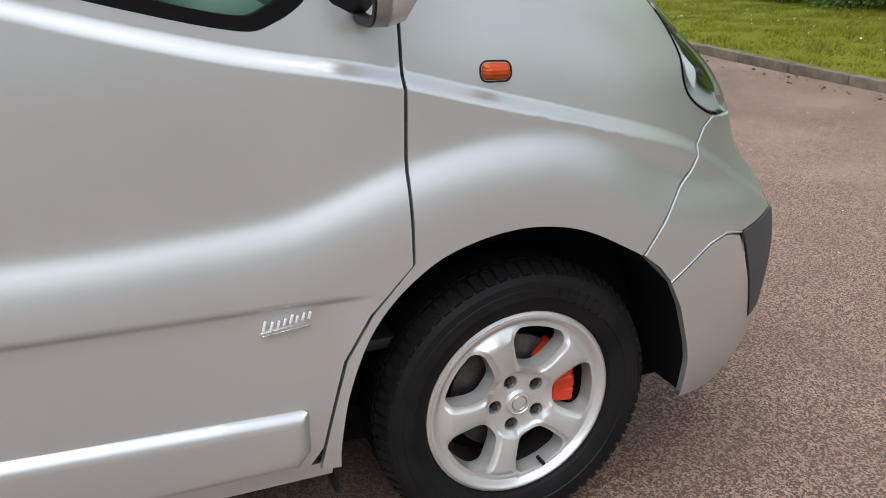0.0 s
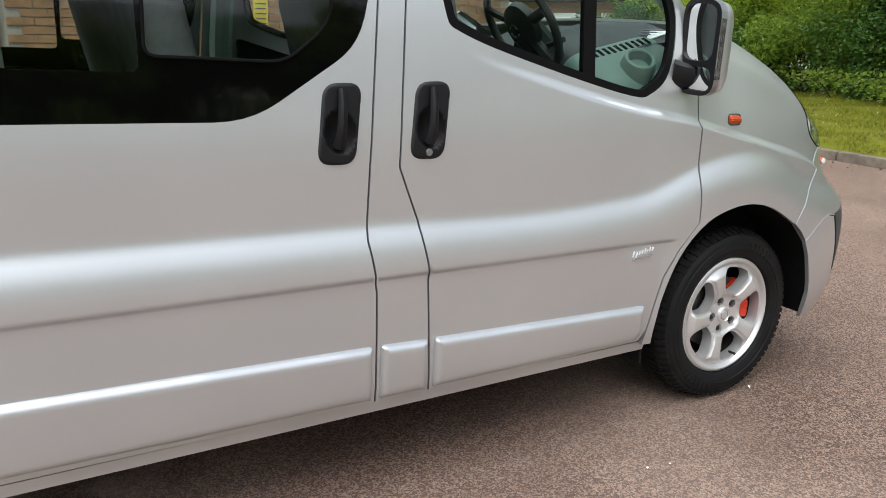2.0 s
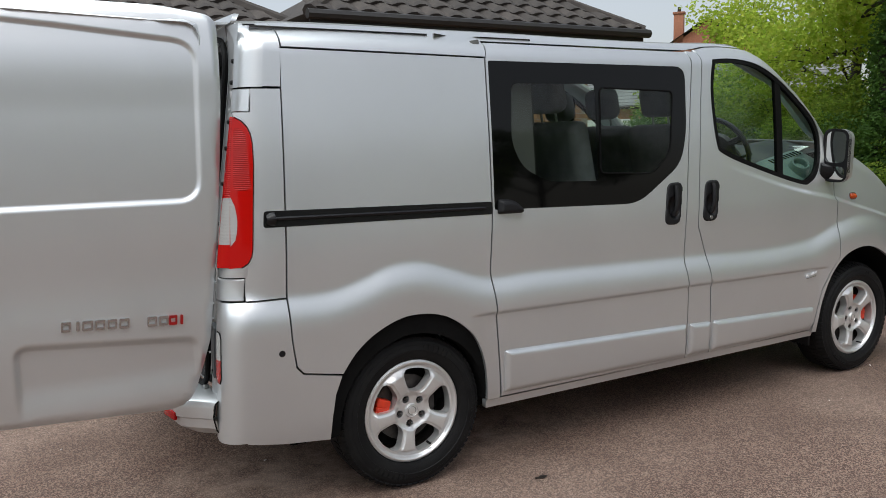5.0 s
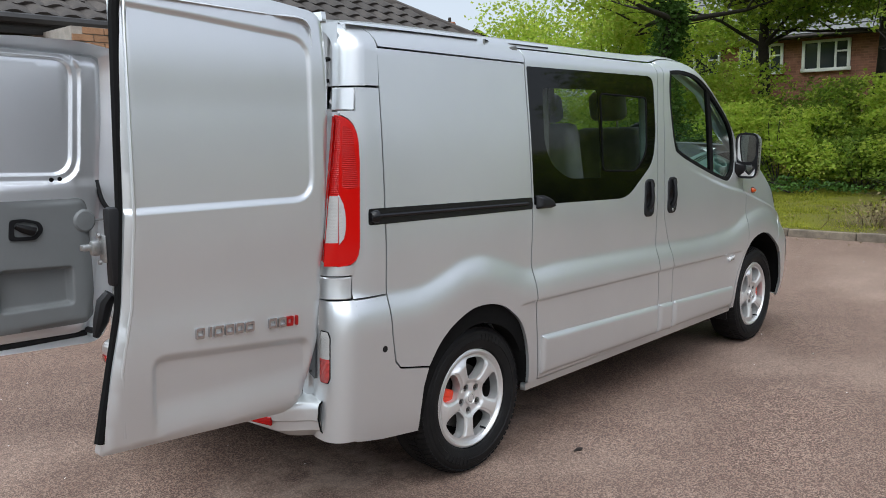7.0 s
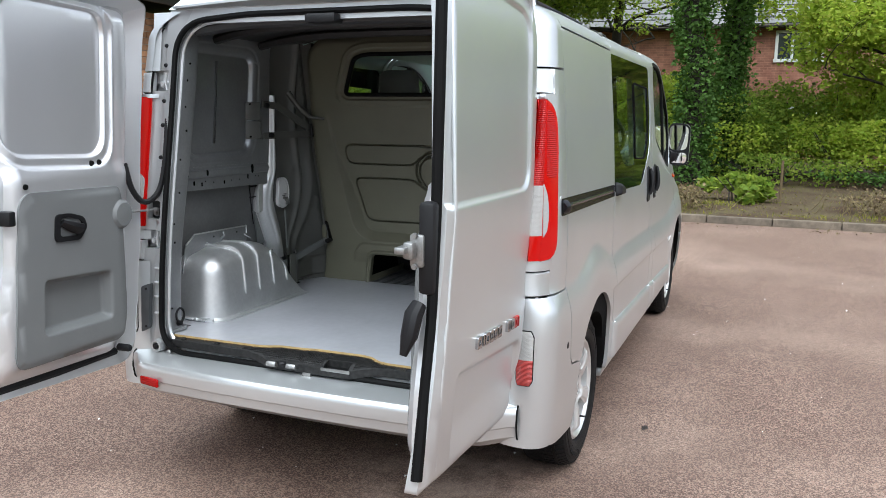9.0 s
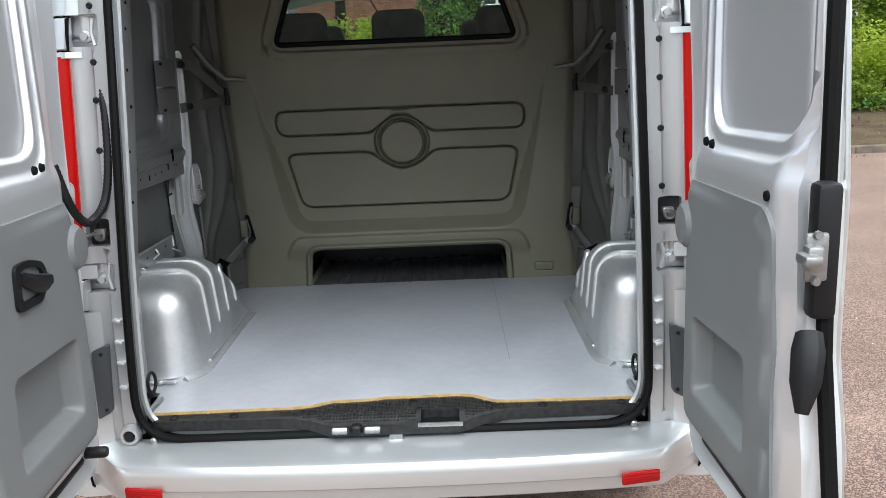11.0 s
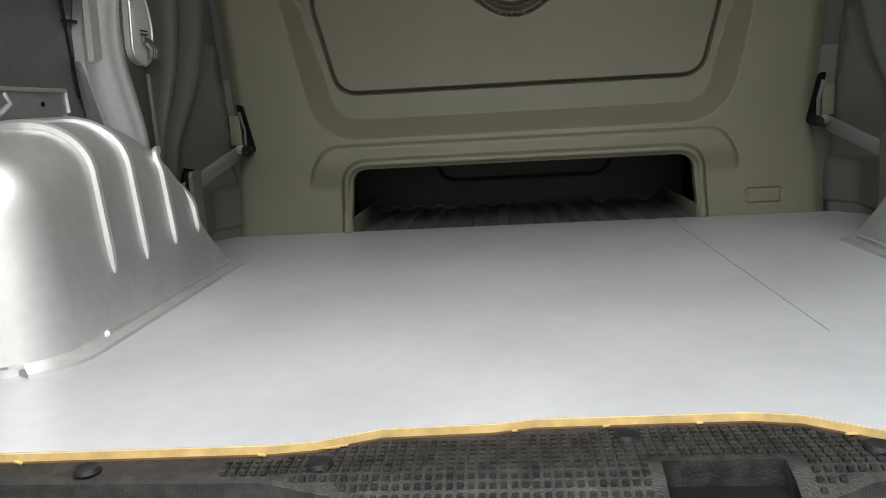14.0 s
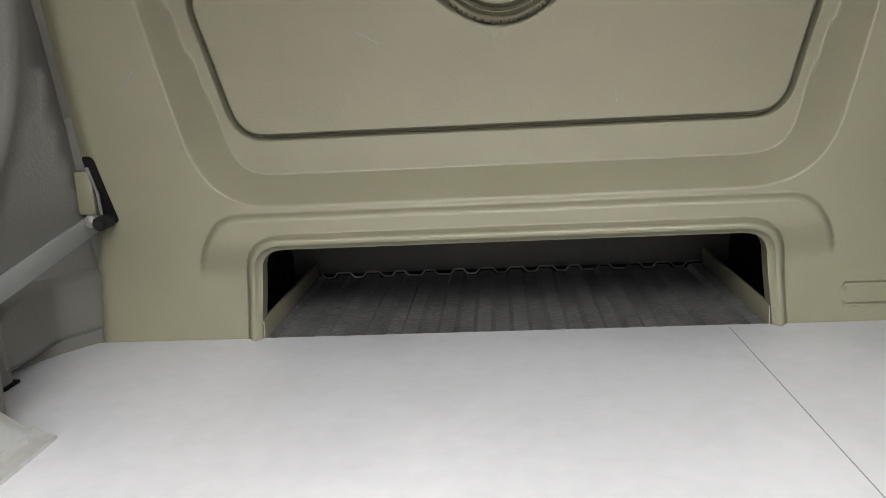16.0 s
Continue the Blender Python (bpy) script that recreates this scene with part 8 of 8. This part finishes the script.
# shrub belt behind the verge: low ground cover, a thicket and taller shrubs behind it
r = np.random.default_rng(11)
for k, y in enumerate(np.arange(-10, 15, 2.1)):
    bush(300 + k, (float(kerb_x(y)) + 4.9 + r.uniform(-0.3, 0.2), y, 0.24), (1.1, 2.9, 0.55 + 0.15 * math.sin(k * 1.9)), LEAF if k % 3 else IVY, 0.05, 330, label="low dark green ground cover")
for k, y in enumerate(np.arange(-11, 17, 1.6)):
    bush(100 + k, (float(kerb_x(y)) + 5.7 + r.uniform(-0.3, 0.4), y, 0.26), (1.9, 2.4, 1.75 + 0.3 * math.sin(k * 2.3)), (LEAFY if k % 2 else LEAF) if y < 4.5 else (IVY if k % 2 else LEAF), 0.05, 400, lumps=12)
for k, y in enumerate(np.arange(-12, 17, 2.2)):
    tall = 2.25 if -2.8 < y < 5.5 else 3.0
    bush(200 + k, (float(kerb_x(y)) + 7.4 + r.uniform(-0.4, 0.5), y, 0.28), (2.3, 2.9, tall + 0.3 * math.cos(k)), LEAF if k % 2 else LEAFY, 0.064, 260, lumps=12)
bush(400, (10.95, -1.05, 0.14), (0.7, 1.0, 0.62), LEAF, 0.10, 420, label="broad-leaved shrub with large bright leaves", lumps=6)


def dry_clump(seed, at, w, h):
    rng = np.random.default_rng(seed)
    bm = bmesh.new()
    for k in range(110):
        b = Vector((rng.normal() * w * 0.22, rng.normal() * w * 0.4, -0.03))
        e = b + Vector((rng.normal() * 0.14, rng.normal() * 0.2, h * rng.uniform(0.5, 1.1)))
        add_tube(bm, [b, (b + e) / 2 + Vector(rng.normal(size=3) * 0.03), e], 0.005, 3, radii=[0.007, 0.005, 0.002])
    t = thing("cut_back_shrub", "brown cut-back shrub with bare twigs", "bush", at)
    tagged(part("brushwood", settle(bm, 60), TWIG, t), kind="stuff")
    P = rng.normal(size=(500, 3)) * (w * 0.22, w * 0.4, h * 0.22) + (0, 0, h * 0.55)
    part("foliage", leaf_mesh("foliage", P[P[:, 2] > 0], 0.035, rng), TWIG, t)


dry_clump(1, (9.95, -0.15, 0.12), 0.75, 0.42)
dry_clump(2, (10.2, -3.2, 0.12), 0.9, 0.42)
dry_clump(3, (10.4, -5.4, 0.12), 0.8, 0.4)
post = tagged(part("wooden_stake", tube([(0, 0, -0.1), (0.01, 0.0, 0.7)], 0.022, 8), TWIG), "thin pale wooden stake in the soil", "stake")
post.location = (11.6, -1.75, 0.15)

# trees
tree(1, (18.0, 4.95, 0.2), 8.0, 0.19, 4.6, LEAF, 0.12, density=22, low=0.47)
tree(2, (18.5, 2.55, 0.2), 8.4, 0.19, 4.4, LEAF, 0.12, density=22, low=0.46)
tree(3, (13.3, 0.02, 0.2), 10.5, 0.25, 3.6, LEAFY, 0.12, ivy=True, label="tall tree with an ivy-covered trunk", low=0.50, density=13)
tree(10, (14.9, -0.62, 0.2), 9.5, 0.19, 3.4, LEAFY, 0.12, ivy=True, label="slimmer tree wrapped in dark ivy", low=0.56, density=12)
tree(5, (15.0, 6.2, 0.2), 9.0, 0.26, 4.2, LEAFY, 0.12, ivy=True, label="tree with an ivy-covered trunk by the hedge", low=0.46, density=18)
tree(6, (15.3, 0.95, 0.2), 3.9, 0.05, 1.3, LEAFY, 0.085, density=80, low=0.30, label="slender sapling with yellow-green leaves")
tree(11, (15.8, -3.9, 0.2), 6.2, 0.12, 4.0, LEAFY, 0.10, density=36, low=0.26, label="low-branched tree with bright yellow-green leaves")
tree(4, (16.4, -6.4, 0.2), 7.0, 0.2, 4.6, LEAFY, 0.13, low=0.28, density=34)
tree(9, (18.6, -9.0, 0.2), 8.5, 0.16, 4.6, LEAF, 0.12, density=30, low=0.30)
tree(8, (20.5, 10.5, 0.2), 8.0, 0.2, 5.4, LEAFY, 0.13, density=26, low=0.28)
# behind the camera and round the court, seen in the glass and paint
for k, (x, y) in enumerate(((-10.0, -31.5), (-3.5, -33.5), (2.5, -32.0), (9.0, -33.0), (15.5, -31.5), (22.0, -29.0))):
    tree(40 + k, (x, y, 0.0), 5.2 + 0.6 * (k % 3), 0.2, 6.0, IVY if k % 2 else LEAF, 0.17, density=24, low=0.12)
for k, x in enumerate(np.arange(-14, 12, 2.6)):
    bush(500 + k, (x, -25.0 + 0.5 * math.sin(k), 0.0), (2.9, 2.0, 2.2), LEAF if k % 2 else IVY, 0.11, 80)

# grass blades and daisies on the near verge
rng = np.random.default_rng(5)
m = 190000
gy = rng.uniform(-6, 17, m)
gt = rng.uniform(0.15, 5.2, m)
strip = 0.42 * np.exp(-(((gt - 0.55) / 0.4) ** 2)) * (0.5 + 0.5 * np.sin(gy * 2.3 + 3 * gt))
dens = np.clip((gy + 5 * (0.5 + 0.25 * np.sin(gy * 1.7 + gt * 2.1)) - 1.6) / 3.0, 0.04 + strip, 1)
ok = rng.uniform(0, 1, m) < dens
gy, gt = gy[ok], gt[ok]
gx = kerb_x(gy) + gt
gz = verge_z(gt, gy)
n = len(gx)
a = rng.uniform(0, 2 * math.pi, n)
hh = rng.uniform(0.012, 0.05, n) * (1.1 + 0.7 * np.sin(gx * 5.3 + 1.7 * np.sin(gy * 3.1)) * np.cos(gy * 4.1))
lean = rng.normal(size=(n, 2)) * 0.025
wd = 0.006
B = np.stack([gx, gy, gz - 0.01], 1)
V = np.stack([B + np.stack([np.cos(a) * wd, np.sin(a) * wd, 0 * a], 1), B - np.stack([np.cos(a) * wd, np.sin(a) * wd, 0 * a], 1), B + np.stack([lean[:, 0], lean[:, 1], hh], 1)], 1).reshape(-1, 3)
me = bpy.data.meshes.new("grass")
me.from_pydata(V.tolist(), [], (np.arange(n)[:, None] * 3 + (0, 1, 2)).tolist())
tagged(part("grass", me, GRASS), "short spring grass on the verge", "grass", kind="stuff")
n = 420
gy, gt = rng.uniform(4, 16, n), rng.uniform(1.2, 5.0, n)
P = np.stack([kerb_x(gy) + gt, gy, verge_z(gt, gy) + 0.045], 1)
tagged(part("daisies", leaf_mesh("daisies", P, 0.02, rng, 3.0, 1.0), DAISY), "white daisies scattered in the grass", "flowers", kind="stuff")
n = 1500
gy, gt = rng.uniform(-8, 6, n), rng.uniform(-0.5, 3.5, n)
P = np.stack([kerb_x(gy) + gt, gy, np.where(gt > 0.14, verge_z(gt, gy) + 0.008, 0.006)], 1)
P = P[(gt < -0.02) | (gt > 0.16)]
tagged(part("leaf_litter", leaf_mesh("leaf_litter", P, 0.03, rng, 3.0, 1.3), TWIG), "dry fallen leaves along the kerb", "leaves", kind="stuff")
n = 260
P = np.stack([rng.uniform(-3, 9, n), rng.uniform(-4.5, 4, n), np.full(n, 0.005)], 1)
tagged(part("loose_chippings", leaf_mesh("loose_chippings", P, 0.011, rng, 3.0, 1.1), SIGN), "pale loose chips and petals on the tarmac", "chips", kind="stuff")
spot = [(0.514 + r0 * math.cos(a), -1.10 + 0.5 * r0 * math.sin(a), 0.004) for a, r0 in zip(np.arange(0, 6.28, 0.5), (0.034, 0.028, 0.036, 0.03, 0.024, 0.033, 0.038, 0.03, 0.026, 0.034, 0.036, 0.03, 0.027))]
tagged(part("oil_spot", mesh("oil_spot", spot, [tuple(range(len(spot)))]), STAIN), "small dark oil spot on the tarmac", "stain")
lit = tagged(part("drink_carton", tube([(0, -0.07, 0.033), (0.01, 0.07, 0.033)], 0.033, 12), LITTERM), "crushed red drink can by the kerb", "litter")
lit.location = (8.95, 2.93, 0.0)
part("can_end", lathe([(0.0, -0.074), (0.03, -0.074), (0.033, -0.066)], "Y", 12, (0, 0, 0.033)), SIGN, lit)

# ---------- buildings ----------
def wall_bricks(parent, y0, x0, x1, z0, z1, material, near):
    """Brick courses in stretcher bond on a wall that faces -y; those in the near stretch are parts, the rest joined."""
    L, H = 0.225, 0.075
    one = settle(add_box(bmesh.new(), (0, 0, 0), (0.214, 0.03, 0.064), 0.003, 1))
    rest = bmesh.new()
    count = 0
    for r in range(int((z1 - z0) / H)):
        z = z0 + (r + 0.5) * H
        x = x0 + (L / 2 if r % 2 else 0)
        while x + L <= x1 + 0.01:
            c = (x + L / 2, y0 - 0.004 + random.uniform(-0.002, 0.002), z)
            if near[0] < c[0] < near[1] and near[2] < z < near[3] and count < 300:
                b = part("brick", one, material, parent)
                b.location = c
                count += 1
            else:
                add_box(rest, c, (0.214, 0.03, 0.064))
            x += L
    tagged(part("brickwork", settle(rest), material, parent), kind="stuff")


lodge = thing("brick_lodge", "single-storey brick outbuilding with a dark tiled hipped roof", "building", (0, 0, 0))
WY = 5.4
part("wall", box(((1.0 + 6.3) / 2, WY + 1.5, 1.35), (5.3, 3.0, 2.7), 0.0), MORTAR, lodge)
wall_bricks(lodge, WY, 1.0, 6.3, 0.0, 2.7, BUFF, (2.3, 4.6, 0.9, 2.3))
part("wall_left", box((-2.2, WY + 2.6, 1.3), (6.2, 2.0, 2.6), 0.0), BRICK, lodge)
lv = part("louvre_vent", box((2.75, WY - 0.03, 1.95), (0.62, 0.05, 0.95), 0.01), LOUVRE, lodge, "brown louvred vent panel")
for k in range(9):
    part("louvre_blade", box((2.75, WY - 0.065, 1.53 + k * 0.1), (0.56, 0.05, 0.012), 0, rot=Matrix.Rotation(radians(-35), 4, "X")), LOUVRE, lv)
for x, z, w, h, m in ((3.25, 1.95, 0.28, 0.42, SIGN), (3.28, 1.5, 0.15, 0.3, SIGNY)):
    sg = part("notice_sign", box((x, WY - 0.03, z), (w, 0.012, h), 0.003), m, lodge, "small notice with unreadable print")
    for k in range(5):
        part("print_bar", box((x, WY - 0.038, z + h * 0.34 - k * h * 0.16), (w * 0.7, 0.004, h * 0.05)), GREYBAR, sg)
part("downpipe", tube([(5.2, WY - 0.06, 0), (5.2, WY - 0.06, 2.7)], 0.035, 8), FASCIA, lodge)


def hip_roof(x0, x1, y0, y1, z, rise, material, parent, tiles=True):
    """A hipped roof with its tile courses as raised rows, and a fascia with a gutter."""
    d = (y1 - y0) / 2
    ridge = [(x0 + d, (y0 + y1) / 2, z + rise), (x1 - d, (y0 + y1) / 2, z + rise)] if x1 - x0 > 2 * d else [((x0 + x1) / 2, (y0 + y1) / 2, z + rise)] * 2
    V = [(x0, y0, z), (x1, y0, z), (x1, y1, z), (x0, y1, z), *ridge]
    part("roof", mesh("roof", V, [(0, 1, 5, 4), (1, 2, 5), (2, 3, 4, 5), (3, 0, 4), (3, 2, 1, 0)]), material, parent)
    part("fascia", box(((x0 + x1) / 2, y0 + 0.02, z - 0.09), (x1 - x0, 0.04, 0.18), 0.005), FASCIA, parent)
    part("fascia", box((x1 - 0.02, (y0 + y1) / 2, z - 0.09), (0.04, y1 - y0, 0.18), 0.005), FASCIA, parent)
    part("gutter", tube([(x0 - 0.05, y0 - 0.05, z - 0.03), (x1 + 0.06, y0 - 0.05, z - 0.03)], 0.06, 8), FASCIA, parent)
    if tiles:
        # front slope in overlapping rows of rolled tiles
        rows = 9
        sl = math.atan2(rise, d)
        made = 0
        tile = bmesh.new()
        w = 0.3
        P = [(-0.15, 0.0), (-0.08, 0.03), (-0.01, 0.035), (0.06, 0.01), (0.15, 0.0)]
        vs0 = [tile.verts.new((x, -0.02, h + 0.03)) for x, h in P]
        vs1 = [tile.verts.new((x, 0.42, h)) for x, h in P]
        vs2 = [tile.verts.new((x, -0.02, h * 0.2)) for x, h in P]
        for i in range(4):
            tile.faces.new((vs0[i], vs0[i + 1], vs1[i + 1], vs1[i]))
            tile.faces.new((vs2[i], vs2[i + 1], vs0[i + 1], vs0[i]))
        tm = settle(tile, 50)
        run = d / rows
        for r in range(rows):
            f = r / rows
            xa, xb = x0 + d * f, x1 - d * f
            x = xa + 0.15
            while x < xb - 0.1 and made < 300:
                t = part("roof_tile", tm, material, parent)
                t.matrix_basis = Matrix.Translation((x, y0 + r * run, z + rise * f + 0.015)) @ Matrix.Rotation(sl, 4, "X") @ Matrix.Rotation(random.uniform(-0.012, 0.012), 4, "Y")
                made += 1
                x += w
    for a, b in ((V[1], V[5]), (V[0], V[4]), (V[4], V[5])):
        if a != b:
            part("ridge_tile", tube([a, tuple((np.array(a) + b) / 2), b], 0.09, 8), material, parent)


hip_roof(1.9, 6.95, WY - 0.45, WY + 4.0, 2.93, 1.3, TILE, lodge)
hip_roof(-6.0, 2.4, WY + 0.7, WY + 5.0, 2.85, 1.2, TILE, lodge)


def house(name, at, turn, w, d, eave, ridge, brick, roof_m, label, chimney=None, doors=False, glazing=None):
    h = thing(name, label, "house", at)
    h.rotation_euler = (0, 0, radians(turn))
    part("wall", box((0, 0, eave / 2), (w, d, eave)), brick, h)
    e = 0.35
    V = [(-w / 2 - e, -d / 2 - e, eave), (w / 2 + e, -d / 2 - e, eave), (w / 2 + e, d / 2 + e, eave), (-w / 2 - e, d / 2 + e, eave), (-w / 2 - e, 0, ridge), (w / 2 + e, 0, ridge)]
    part("roof", mesh("roof", V, [(0, 1, 5, 4), (2, 3, 4, 5), (3, 2, 1, 0)]), roof_m, h)
    part("gable", mesh("gable", [(-w / 2, -d / 2, eave), (-w / 2, d / 2, eave), (-w / 2, 0, ridge - 0.15), (w / 2, -d / 2, eave), (w / 2, d / 2, eave), (w / 2, 0, ridge - 0.15)], [(0, 1, 2), (3, 5, 4)]), brick, h)
    rows = 14
    for r in range(rows):
        f = (r + 0.5) / rows
        y = -(d / 2 + e) * (1 - f)
        part("tile_course", box((0, y, eave + (ridge - eave) * f + 0.02), (w + 2 * e, (d / 2 + e) / rows * 1.15, 0.05), 0, rot=Matrix.Rotation(math.atan2(ridge - eave, d / 2 + e) - 0.05, 4, "X")), roof_m, h)
    part("fascia", box((0, -d / 2 - e, eave - 0.04), (w + 2 * e, 0.04, 0.12)), TILE, h)
    part("gutter", tube([(-w / 2 - e, -d / 2 - e - 0.06, eave - 0.03), (w / 2 + e, -d / 2 - e - 0.06, eave - 0.03)], 0.05, 8), TILE, h)
    levels = (1.5, 3.78) if eave > 4 else (1.5,)
    for z in levels:
        for x in (glazing if glazing is not None else np.arange(-w / 2 + 1.5, w / 2 - 1.0, 3.0)):
            if doors and z < 2:
                g = part("garage_door", box((x, -d / 2 - 0.02, 1.05), (2.2, 0.06, 2.1), 0.01), UPVC, h)
                for k in range(4):
                    part("door_panel", box((x, -d / 2 - 0.055, 0.35 + 0.47 * k), (2.0, 0.02, 0.4), 0.008), UPVC, g)
                continue
            win = part("window", box((x, -d / 2 - 0.01, z), (1.3, 0.05, 0.85), 0.01), DARKPANE, h)
            for dx, dz, sx, sz in ((-0.65, 0, 0.09, 0.9), (0.65, 0, 0.09, 0.9), (-0.2, 0, 0.08, 0.85), (0.28, 0, 0.06, 0.85), (0, 0.43, 1.38, 0.08), (0, -0.43, 1.44, 0.10), (0.46, 0.1, 0.32, 0.05)):
                part("window_frame", box((x + dx, -d / 2 - 0.045, z + dz), (sx, 0.06, sz), 0.005), UPVC, win)
    if chimney is not None:
        c = part("chimney", box((chimney, 1.8, ridge - 0.5), (0.6, 0.6, 2.0), 0.01), brick, h)
        part("chimney_cap", box((chimney, 1.8, ridge + 0.45), (0.72, 0.72, 0.14), 0.01), brick, c)
        part("chimney_pot", lathe([(0.09, ridge + 0.5), (0.12, ridge + 0.55), (0.1, ridge + 0.85)], "Z", 12, (chimney, 1.8, 0)), TILE, c)
    return h


house("house", (27.5, 2.0, 0.0), -90 + 3, 20.0, 7.0, 4.4, 7.4, HOUSEB, SLATE, "red brick house with a grey tiled roof behind the trees", glazing=(-7.6, -5.6, -3.65, 3.9, 7.4))
house("house", (42.0, 34.8, 0.0), 35, 5.0, 7.2, 6.2, 8.7, BRICK, TILE, "distant brick house with a chimney", chimney=-2.2)
house("garage_block", (26.0, 21.5, 0.0), -60, 12.0, 6.0, 2.6, 4.6, BUFF, SLATE, "low garage block with white doors and a grey tiled roof", doors=True)
# houses across the court behind the camera, mirrored in the glass
house("house", (2.0, -40.0, 0.0), 180, 14.0, 7.0, 5.0, 7.6, BUFF, SLATE, "terraced brick house across the court")
house("house", (-18.0, -38.0, 0.0), 170, 12.0, 7.0, 5.0, 7.6, BRICK, SLATE, "brick house across the court beyond the hedge")
